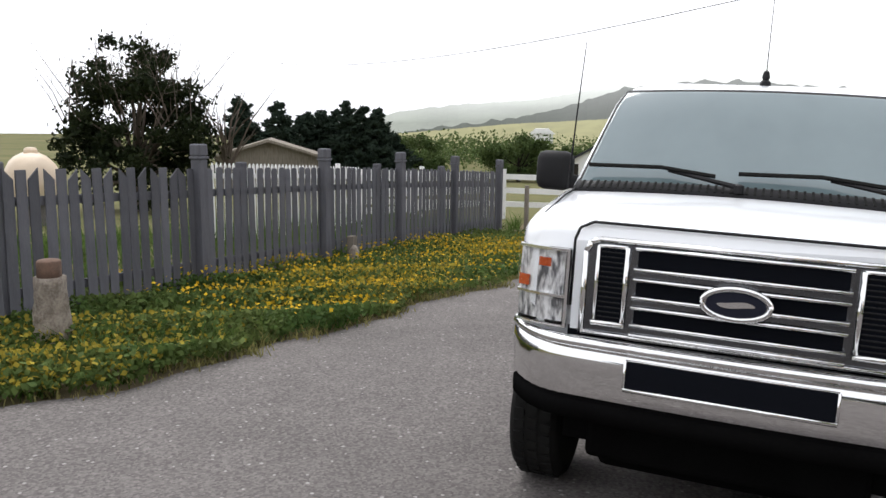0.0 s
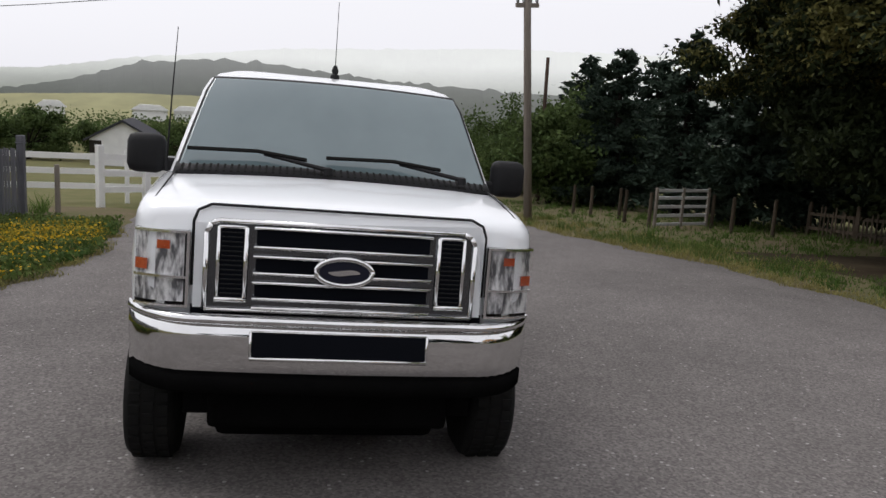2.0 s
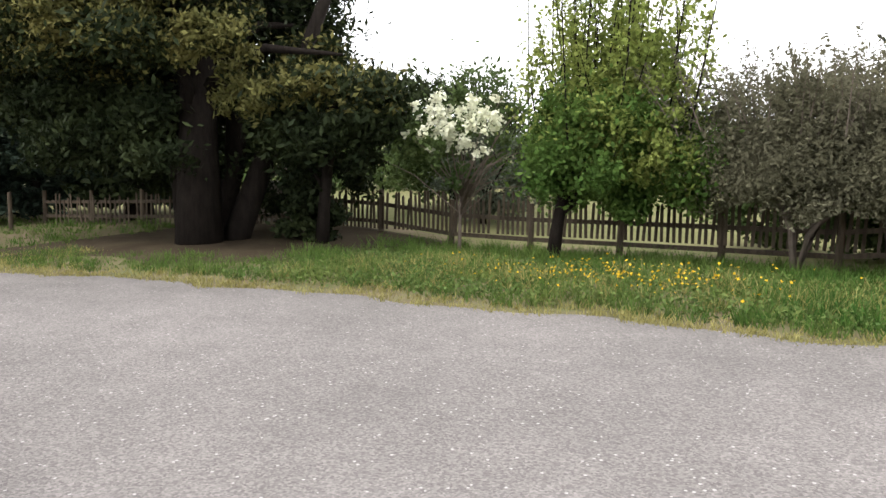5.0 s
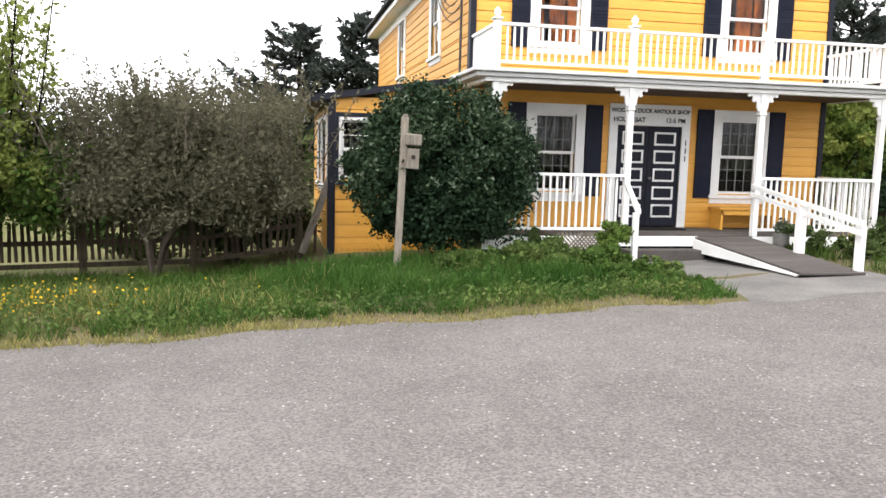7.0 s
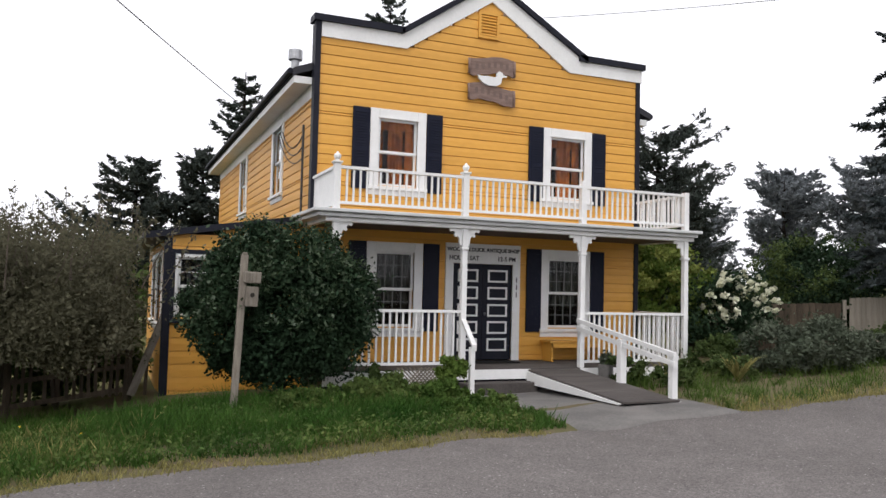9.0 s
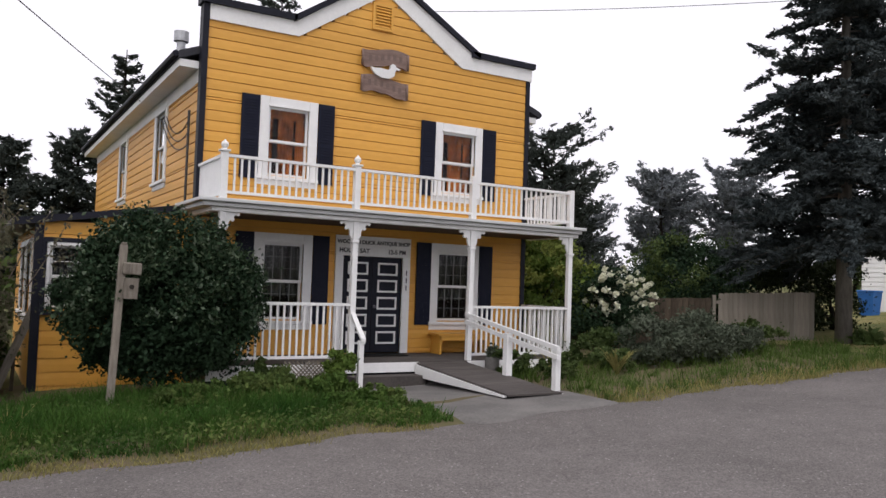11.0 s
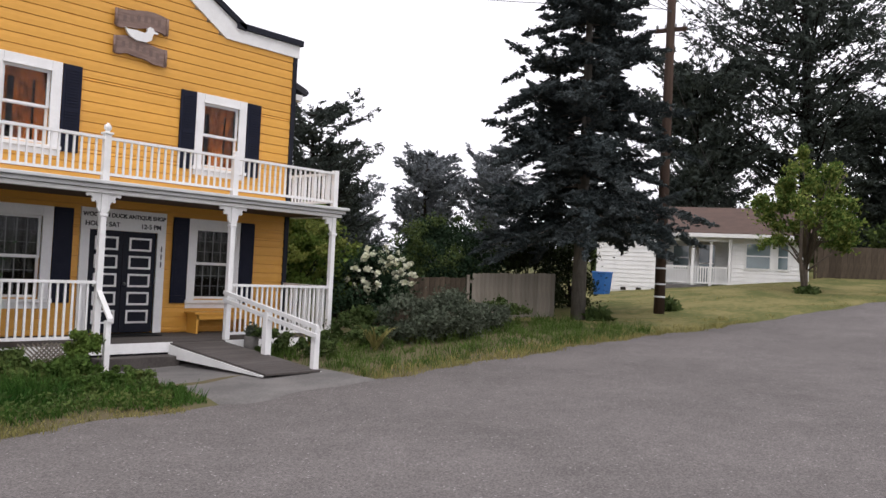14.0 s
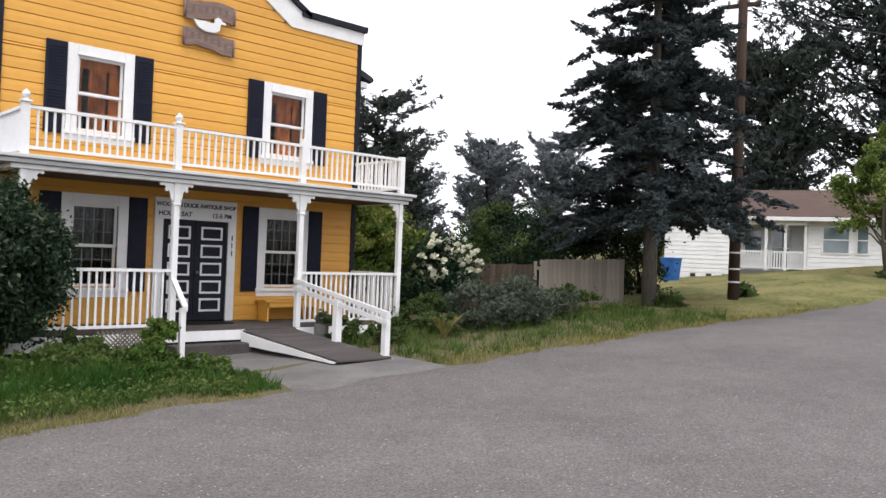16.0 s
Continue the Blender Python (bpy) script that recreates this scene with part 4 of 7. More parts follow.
for x in (-.56, .60):
    part("side_board", Shape().prism([(.05, .03), (.9, .03), (3.05, RZ - .27), (3.05, RZ - .035), (.02, .055)], x - .015, x + .015, axis="x"), M["white"], ramp)
rrail = thing("ramp_handrail", "white double-rail handrail along the ramp", "handrail", pose(9.05, 9.5, gz(9.05)))
part("post", Shape().box(-.055, .055, -.055, .055, -.1, .76, bevel=.006), M["white"], rrail)
part("post", Shape().box(-.065, .065, 1.36, 1.49, -.1, .94, bevel=.006), M["white"], rrail)
for h in (0, .15):
    part("rail", Shape().loft([[(x + dx, y, z + dz + h) for dx, dz in ((-.03, 0), (.03, 0), (.03, .075), (-.03, .075))] for x, y, z in ((-.07, -.14, .60), (.06, 3.0, 1.03))]), M["white"], rrail)
bench = thing("porch_bench", "ochre painted wooden bench under the window", "bench", pose(9.85, 13.95, DECK))
part("seat", Shape().box(-.65, .65, -.24, .22, .40, .45, bevel=.008), M["ochre"], bench)
part("apron", Shape().box(-.60, .60, -.22, -.19, .30, .40), M["ochre"], bench)
for x in (-.6, .56):
    part("leg", Shape().box(x, x + .05, -.22, .18, 0, .40, bevel=.005), M["ochre"], bench)

# lean-to annex
AX = 1.42
AW = [(1.60, 2.75, 1.60, 2.74)]
clapboard("annex_front", AX, HX0 - .03, 0.02, 3.45, "x", HY, -1, AW, step=.24, clip=lambda z: (AX if z < 3.1 else AX + (z - 3.1) / .17, HX0 - .03), label="ochre clapboard annex front")
AS = [(14.9, 16.4, 1.45, 2.75), (16.7, 18.2, 1.45, 2.75)]
clapboard("annex_side", HY + .12, 20.5, 0.0, 3.05, "y", AX, -1, AS, step=.24, label="ochre clapboard annex side")
s = Shape().prism([(AX - .42, 3.02), (HX0 - .02, 3.50), (HX0 - .02, 3.62), (AX - .42, 3.14)], HY - .14, 20.9)
hpart("annex_roof", s, M["black"], house, "black lean-to roof")
s = Shape().box(AX - .05, AX + .09, HY - .045, HY + .12, 0.0, 3.06, bevel=.006)
hpart("annex_corner_board", s, M["black"])
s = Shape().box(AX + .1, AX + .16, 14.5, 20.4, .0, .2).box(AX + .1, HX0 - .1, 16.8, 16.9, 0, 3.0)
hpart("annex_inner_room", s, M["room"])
window(1.62, 2.73, 1.62, 2.72, (2, 2), "half", sill=False, trim=.05)
s = Shape()
for a0, a1, b0, b1 in ((1.50, 2.85, 2.77, 2.85), (1.50, 2.85, 1.50, 1.57), (1.50, 1.565, 1.57, 2.77), (2.785, 2.85, 1.57, 2.77)):
    s.box(a0, a1, HY - .075, HY - .02, b0, b1)
hpart("window_surround", s, M["black"], house, "black window surround")
for a0, a1, z0, z1 in AS:
    window(a0, a1, z0, z1, (3, 1), "half", sill=True, axis="y", plane=AX, trim=.1)

# ---- the white van ----
def rounded(hx0, hx1, hw, r, z, n=5):
    """A plan outline of a rounded box from x = hx0 (front) to hx1 (rear)."""
    pts = []
    for cx, cy, a0 in ((hx0 - r, hw - r, 0), (hx1 + r, hw - r, 90), (hx1 + r, -hw + r, 180), (hx0 - r, -hw + r, 270)):
        for k in range(n + 1):
            a = radians(a0 + 90 * k / n)
            pts.append((cx + r * math.cos(a), cy + r * math.sin(a), z))
    return pts


van = thing("van", "white full-size passenger van with a chrome grille parked on the road", "van", pose(-3.85, .012, .014, -2.0, -2.4, 4.7))


def body_ring(x, hw, zt, zb, r, crown):
    """A cross-section: rounded shoulders, slightly crowned top."""
    pts = []
    for k in range(9):
        y = -(hw - r) + 2 * (hw - r) * k / 8
        pts.append((x, y, zt + crown * (1 - (y / hw) ** 2)))
    side = []
    for k in range(1, 6):
        a = radians(90 - 90 * k / 5)
        side.append((hw - r + r * math.cos(a), zt - r + r * math.sin(a)))
    side += [(hw + .012, zt - r - .2), (hw, zb + .12), (hw - .06, zb)]
    return pts + [(x, y, z) for y, z in side] + [(x, -y, z) for y, z in reversed(side)]


secs = [(-.14, .88, 1.425, .98, .05, .015), (-.20, .945, 1.465, .90, .08, .02), (-.30, .985, 1.485, .80, .10, .025), (-.45, 1.0, 1.515, .78, .11, .03), (-.70, 1.01, 1.55, .78, .12, .035), (-.98, 1.015, 1.585, .78, .12, .035),
        (-1.4, 1.02, 1.60, .70, .10, .02), (-3.2, 1.02, 1.60, .66, .10, .02), (-5.2, 1.0, 1.60, .66, .10, .02), (-5.45, .96, 1.58, .70, .10, .02)]
body = part("body", Shape().loft([body_ring(*q) for q in secs]), M["vanwhite"], van, smooth=True)
cab = [(1.55, -.93, .945, .10), (1.62, -.99, .93, .10), (1.87, -1.22, .875, .12), (2.08, -1.41, .825, .15), (2.155, -1.50, .795, .17), (2.20, -1.60, .75, .2), (2.235, -1.75, .67, .22), (2.25, -2.0, .52, .22)]
part("roof", Shape().loft([rounded(x, -5.42 + (z - 1.55) * .25, hw, r, z) for z, x, hw, r in cab]), M["vanwhite"], van, "white roof and pillars", True)


def cab_at(z):
    zs = [c[0] for c in cab]
    return [float(np.interp(z, zs, [c[k] for c in cab])) for k in (1, 2)]


# windscreen: a bowed pane a little proud of the pillars, with a black border
def screen(inset, out, z0, z1, bow):
    s = Shape()
    rows = []
    for i in (0, .06, 1, 2, 3, 4, 5, 5.94, 6):
        z = z0 + (z1 - z0) * i / 6
        x, hw = cab_at(z)
        hw -= inset + .03
        rows.append([(x + out + bow * (1 - (k / 6 - 1) ** 2 * 1.0), hw * (k / 6 - 1), z + .02 * (1 - (k / 6 - 1) ** 2) * (i / 6)) for k in (0, .06, 1, 2, 3, 4, 5, 6, 7, 8, 9, 10, 11, 11.94, 12)])
    front = rows
    back = [[(x - .03, y, z) for x, y, z in r] for r in rows]
    rings = [f + b[::-1] for f, b in zip(front, back)]
    return s.loft(rings)


part("windscreen_border", screen(.004, .010, 1.60, 2.165, .03), M["plastic"], van, "black windscreen border", True)
part("windscreen", screen(.018, .018, 1.615, 2.15, .03), M["windshield"], van, "windscreen with the sky's grey-green reflection in its colour", True)
# cowl panel with ribs
s2 = Shape().loft([[(x, y, z + .028 * (1 - (y / .9) ** 2)) for x, z in ((-.85, 1.582), (-1.01, 1.64), (-1.06, 1.61), (-.88, 1.55))] for y in np.linspace(-.90, .90, 17)])
cowl = part("cowl", s2, M["plastic"], van, "black slotted cowl panel", True)
for k in range(46):
    y = -.86 + k * .0382
    z = .028 * (1 - (y / .9) ** 2)
    part("rib", Shape().loft([[(x, y + d, zz + z) for x, zz in ((-.88, 1.590), (-.985, 1.626), (-.985, 1.634), (-.88, 1.598))] for d in (-.006, .006)]), M["rubber"], cowl)
# wipers parked low along the foot of the screen
for y0, y1 in ((-.06, -.86), (.72, -.09)):
    w = part("wiper", Shape().tube([(-.885, y0, 1.655), (-.94, y0 - .20, 1.69), (-.985, y0 - .36, 1.715)], [.015, .012, .009], 6), M["plastic"], van, "black wiper")
    part("wiper_blade", Shape().loft([[(x + a, y, z + b) for a, b in ((.0, .0), (.024, .008), (.016, .022), (-.005, .014))] for x, y, z in ((-.955, y0 - .12, 1.69), (-.985, y0 - .40, 1.72), (-.985, y1 + .02, 1.71))]), M["rubber"], w)
    part("pivot", Shape().lathe([(.026, 1.625), (.026, 1.665), (.012, 1.672)], (-.885, y0, 0), 10), M["plastic"], w)
# hood shut line and crease frame
s = Shape()
arch = [(-.70, 1.10), (-.70, 1.40), (-.68, 1.455), (-.62, 1.485), (.62, 1.485), (.68, 1.455), (.70, 1.40), (.70, 1.10)]
for (a, b), (c, d) in zip(arch, arch[1:]):
    s.tube([(-.125, a, b), (-.125, c, d)], .007, 5)
part("hood_seam", s, M["plastic"], van)
for d in (-1, 1):
    part("fender_seam", Shape().tube([(-.33, d * .90, 1.49), (-.6, d * .885, 1.555), (-.95, d * .885, 1.60)], .005, 5), M["plastic"], van)
s = Shape()
s.prism([(-.69, 1.0), (.69, 1.0), (.69, 1.40), (.67, 1.45), (.62, 1.478), (-.62, 1.478), (-.67, 1.45), (-.69, 1.40)], -.01, .02)
for v in s.bm.verts:
    v.co = Vector((-.125 + v.co.y - .5 * max(0.0, v.co.z - 1.405), v.co.x, v.co.z))
part("hood_face", s, M["vanwhite"], van, "white face of the hood round the grille")
# grille: chrome surround, side slots, three barred gaps, badge
grille = new("grille")
grille.parent = van
grille["label"] = "chrome grille with dark slots and an oval badge"
gout = [(-.635, 1.0), (.635, 1.0), (.635, 1.36), (.615, 1.40), (.58, 1.415), (-.58, 1.415), (-.615, 1.40), (-.635, 1.36)]


def face(outline, x0, x1):
    s = Shape()
    s.loft([[(x, a, z) for a, z in outline] for x in (x0, x1)])
    return s


part("surround", face(gout, -.11, -.075), M["dullchrome"], grille, "silver grille surround")
rim = Shape()
for (a, b), (c, d) in zip(gout, gout[1:] + gout[:1]):
    rim.tube([(-.075, a, b), (-.075, c, d)], .014, 8)
part("rim", rim, M["chrome"], grille, smooth=True)
part("mesh_back", Shape().box(-.08, -.070, -.41, .41, 1.012, 1.39), M["grillblack"], grille)
for z in (1.040, 1.160, 1.282):
    part("bar", Shape().box(-.072, -.045, -.42, .42, z - .013, z + .013, bevel=.004), M["dullchrome"], grille, "silver grille bar")
    for e in (-.022, .022):
        part("bar_edge", Shape().tube([(-.042, -.42, z + e), (-.036, 0, z + e), (-.042, .42, z + e)], .009, 8), M["chrome"], grille, smooth=True)
for z in (1.022, 1.392):
    part("bar_edge", Shape().tube([(-.05, -.42, z), (-.05, .42, z)], .008, 8), M["chrome"], grille, smooth=True)
for d in (-1, 1):
    slot = part("side_slot", Shape().box(-.08, -.068, min(d * .46, d * .575), max(d * .46, d * .575), 1.06, 1.385), M["grillblack"], grille)
    fr = Shape()
    y0, y1 = d * .455, d * .58
    fr.tube([(-.064, y0, 1.05), (-.064, y0, 1.39)], .013, 8).tube([(-.066, y1, 1.05), (-.066, y1, 1.39)], .010, 8).tube([(-.066, y0, 1.39), (-.066, y1, 1.39)], .009, 8)
    fr.tube([(-.06, y0 - d * .01, 1.05), (-.06, y1 + d * .01, 1.05)], .014, 8)
    part("slot_frame", fr, M["chrome"], grille, smooth=True)
    for k in range(14):
        z = 1.075 + k * .022
        part("slot_rib", Shape().box(-.07, -.062, min(d * .47, d * .568), max(d * .47, d * .568), z, z + .006), M["plastic"], slot)
ov = lambda a, b, n=28: [(a * math.cos(2 * math.pi * k / n), 1.208 + b * math.sin(2 * math.pi * k / n)) for k in range(n)]
badge = part("badge", face(ov(.142, .070), -.06, -.022), M["chrome"], grille, "chrome oval badge", False)
part("badge_field", face(ov(.118, .051), -.03, -.016), M["badge"], badge)
for a, b, r in ((.133, .063, .013), (.108, .043, .004)):
    ring = Shape()
    loop = [(-.020, y, z) for y, z in ov(a, b, 36)]
    ring.tube(loop + loop[:2], r, 8)
    part("badge_ring", ring, M["chrome"], badge, smooth=True)
part("badge_mark", face([(.075 * math.cos(2 * math.pi * k / 20), 1.207 + (.013 + .006 * math.sin(2 * math.pi * k / 10)) * math.sin(2 * math.pi * k / 20)) for k in range(20)], -.018, -.011), M["chrome"], badge)
# headlamps
for d in (-1, 1):
    lamp = new("headlight")
    lamp.parent = van
    lamp["label"] = "clear headlamp with an amber marker"

    def wrap(y0, y1, z0, z1, out, thick=.02):
        """A lamp face that sweeps back towards the fender."""
        s = Shape()
        xs = lambda y: -.085 - .105 * max(0.0, (abs(y) - .74) / .26) ** 2.0
        ys = np.linspace(y0, y1, 7)
        ring = lambda y: [(xs(y) + out, d * y, z0), (xs(y) + out, d * y, z1), (xs(y) + out - thick, d * y, z1), (xs(y) + out - thick, d * y, z0)]
        return s.loft([ring(y) for y in ys])

    part("housing", wrap(.715, .962, 1.0, 1.355, -.045, .05), M["plastic"], lamp)
    part("reflector", wrap(.735, .958, 1.145, 1.345, -.03), M["reflector"], lamp, smooth=False)
    part("low_reflector", wrap(.735, .958, 1.02, 1.135, -.03), M["reflector"], lamp)
    part("amber_marker", wrap(.90, .958, 1.165, 1.215, -.008, .012), M["amber"], lamp, "orange side marker")
    part("signal_bulb", wrap(.80, .86, 1.265, 1.305, -.026, .014), M["amber"], lamp, "dim amber bulb")
    for z in (1.005, 1.14, 1.35):
        part("bezel", wrap(.715, .962, z - .006, z + .006, .001, .03), M["chrome"], lamp)
    part("bezel", wrap(.708, .722, 1.0, 1.355, .002, .03), M["chrome"], lamp)
    lens = part("lens", wrap(.725, .964, 1.005, 1.35, .004, .004), M["clear"], lamp)
    lens.visible_shadow = False
# chrome bumper, wrapped round the corners
def bump_x(y):
    return -.02 * (y / .6) ** 2 - .26 * max(0.0, (abs(y) - .66) / .345) ** 2.4


def bumper(prof, half, mname, nm, label):
    ys = np.linspace(-half, half, 41)
    return part(nm, Shape().loft([[(bump_x(y) + a, y, z) for a, z in prof] for y in ys]), M[mname], van, label, True)


bumper([(-.045, .68), (-.022, .69), (-.006, .76), (.018, .88), (.010, .935), (-.02, .945), (-.05, .94), (-.05, .68)], 1.0, "chrome", "bumper", "chrome front bumper")
bumper([(-.03, .942), (.02, .945), (.032, .962), (.022, .98), (-.02, .985), (-.06, .975)], 1.005, "chrome", "bumper_lip", "bright chrome bumper lip")
bumper([(-.06, .60), (-.02, .605), (-.012, .65), (-.012, .69), (-.06, .69)], .995, "under", "valance", "black lower valance")
slot = part("bumper_slot", Shape().box(-.01, .021, -.41, .41, .795, .915, bevel=.004), M["grillblack"], van, "black bumper intake")
part("slot_trim", Shape().tube([(.022, -.415, .792), (.026, 0, .792), (.022, .415, .792)], .011, 8).tube([(.022, -.413, .792), (.02, -.413, .918)], .007, 6).tube([(.022, .413, .792), (.02, .413, .918)], .007, 6).tube([(.014, -.413, .918), (.018, 0, .918), (.014, .413, .918)], .005, 6), M["chrome"], slot, smooth=True)
part("gap_filler", Shape().box(-.16, -.11, -.70, .70, .97, 1.01), M["grillblack"], van)
# underbody
# the two lower trays are added to keep light off the road
part("underbody", Shape().box(-5.3, -.36, -.74, .74, .40, .80).box(-5.1, -.55, -.6, .6, .2, .42, bevel=.05).box(-.8, -.32, -.62, .62, .33, .6, bevel=.03), M["under"], van, "underbody blackened for the shade below the van")
part("axle", Shape().tube([(-.88, -.75, .36), (-.88, .75, .36)], .05, 10).tube([(-.45, -.42, .42), (-.5, .46, .44)], .028, 8).box(-.52, -.42, -.48, -.36, .40, .56, bevel=.01), M["under"], van)
for x in (-.88, -4.38):
    for d in (-1, 1):
        wheel = new("wheel")
        wheel.parent = van
        wheel.location = (x, d * .925, .395)
        prof = [(.24, -.11), (.33, -.13), (.375, -.126), (.395, -.10), (.40, -.05), (.40, .05), (.395, .10), (.375, .126), (.33, .13), (.24, .11)]
        part("tyre", Shape().lathe(prof, (0, 0, 0), 40, axis="y"), M["rubber"], wheel, smooth=True)
        part("rim", Shape().lathe([(.05, .10 * d), (.22, .09 * d), (.242, .125 * d), (.242, -.1 * d), (.2, -.1 * d), (.05, 0.0)], (0, 0, 0), 24, axis="y"), M["dullchrome"], wheel, smooth=True)
        tr = Shape()
        for k in range(40):
            a = 2 * math.pi * k / 40
            for e in (-.07, 0, .07):
                c = Matrix.Rotation(a + (.05 if e else 0), 4, "Y") @ Matrix.Translation((0, e, .402))
                tr.box(-.02, .02, -.026, .026, -.006, .006, m=c)
        part("tread", tr, M["rubber"], wheel)
# mirrors, side glass, aerials, handles
for d in (-1, 1):
    mir = new("mirror")
    mir.parent = van
    mir["label"] = "black plastic door mirror"
    part("shell", Shape().box(-1.33, -1.19, min(d * .99, d * 1.205), max(d * .99, d * 1.205), 1.555, 1.785, bevel=.05), M["plastic"], mir, smooth=True)
    part("arm", Shape().box(-1.29, -1.22, min(d * .88, d * 1.05), max(d * .88, d * 1.05), 1.57, 1.65, bevel=.02), M["plastic"], mir)
    part("side_window", Shape().loft([[(x, d * (cab_at(z)[1] + .006), z) for x, z in ((-1.18 - (z - 1.66) * 1.0, z), (-2.0, z))] + [(-2.0, d * (cab_at(z)[1] - .03), z), (-1.2 - (z - 1.66), d * (cab_at(z)[1] - .03), z)] for z in (1.66, 1.85, 2.03)]), M["windshield"], van)
    part("rear_side_window", Shape().loft([[(-2.15, d * (cab_at(z)[1] + .006), z), (-5.1, d * (cab_at(z)[1] + .006), z), (-5.1, d * (cab_at(z)[1] - .03), z), (-2.15, d * (cab_at(z)[1] - .03), z)] for z in (1.66, 1.85, 2.03)]), M["windshield"], van)
part("aerial", Shape().tube([(-.98, -.95, 1.58), (-1.0, -.935, 2.0), (-1.03, -.92, 2.38)], [.006, .004, .002], 6), M["plastic"], van, "thin whip aerial")
part("roof_aerial", Shape().lathe([(.035, 2.235), (.03, 2.27), (.018, 2.28), (.024, 2.30), (.016, 2.33), (.003, 2.34), (.002, 2.75), (.001, 2.76)], (-1.9, 0, 0), 10), M["plastic"], van, "black roof aerial")
for y in (-.04, .12):
    part("map_light", Shape().box(-1.42, -1.40, y - .02, y + .02, 2.09, 2.105), M["white"], van)

# ---- plants ----
def tree(name, label, category, x, y, bark, trunk, crown, leaf_material, extra=(), group="", z=None):
    """A tree or shrub: a woody frame and a crown of single leaves, both drawn from its foot."""
    t = thing(name, label, category, pose(x, y, gz(x, y) - .02 if z is None else z), group)
    if trunk is not None:
        part("trunk", trunk, bark, t, smooth=True)
    if len(crown):
        part("crown", quads("crown", crown, leaf_material), leaf_material, t)
    for nm, co, m in extra:
        part(nm, quads(nm, co, m), m, t)
    return t


def limbs(base_r, height, ends, lean=(0, 0), seg=8, fork=0.45):
    """A trunk with limbs that run out to the given ends."""
    s = Shape()
    top = Vector((lean[0], lean[1], height))
    s.tube([(0, 0, -.1), (lean[0] * .2, lean[1] * .2, height * .3), (lean[0] * .55, lean[1] * .55, height * .65), tuple(top)], [base_r * 1.25, base_r, base_r * .8, base_r * .45], seg)
    for e in ends:
        e = Vector(e)
        f = RNG.uniform(fork * .7, min(1.0, fork * 1.5))
        a = top * f
        mid = a.lerp(e, .5) + Vector((RNG.normal() * .1, RNG.normal() * .1, .12 * (e - a).length))
        s.tube([tuple(a), tuple(mid), tuple(e)], [base_r * .42, base_r * .25, base_r * .07], 6)
    return s


def clumps(n, centre, radius, per, size, small=(.22, .42), flat=0.75, hollow=.35):
    """Centres of clumps in an uneven ellipsoid, and the leaf points of all clumps."""
    r = np.asarray(radius)
    cs = blob(n, (0, 0, 0), 1.0, hollow) * r
    pts = []
    for c in cs:
        k = RNG.uniform(*small) * min(r)
        m = per // 2
        pts.append(blob(m, c, (k, k, k * flat), .2))
        pts.append(c + RNG.normal(size=(per - m, 3)) * np.array((k, k, k * flat)) * .62)
    return cs + np.asarray(centre), np.concatenate(pts) + np.asarray(centre)


def broad(name, label, x, y, centre, radius, n, per, leaf, lm, bark, trunk_r, trunk_h, category="tree", extra=(), small=(.22, .42), group="", normal_up=.3, nlimb=9, twigs=0):
    cs, pts = clumps(n, centre, radius, per, leaf, small)
    pts = pts[pts[:, 2] > .05]
    pick = cs[RNG.permutation(len(cs))[:nlimb]]
    tr = limbs(trunk_r, trunk_h, [tuple(p) for p in pick]) if trunk_r else None
    if twigs:
        top = np.asarray(centre)
        for k in range(twigs):
            a = RNG.uniform(0, 2 * math.pi)
            q = RNG.uniform(.1, .95)
            p0 = top + np.array((math.cos(a) * radius[0] * q, math.sin(a) * radius[1] * q, radius[2] * .5 * (1 - q)))
            p1 = p0 + np.array((RNG.normal() * .3, RNG.normal() * .3, RNG.uniform(.5, 1.1))) * radius[2] * .75
            mid = (p0 + p1) / 2 + RNG.normal(size=3) * .06
            tr.tube([tuple(p0), tuple(mid), tuple(p1)], [.018, .011, .004], 4, cap=False)
            for j in range(3):
                b0 = p0 + (p1 - p0) * RNG.uniform(.3, .9)
                tr.tube([tuple(b0), tuple(b0 + np.array((RNG.normal() * .25, RNG.normal() * .25, RNG.uniform(.1, .4))))], [.008, .003], 3, cap=False)
    return tree(name, label, category, x, y, bark, tr, leaves(pts, leaf, normal_up), lm, extra, group)


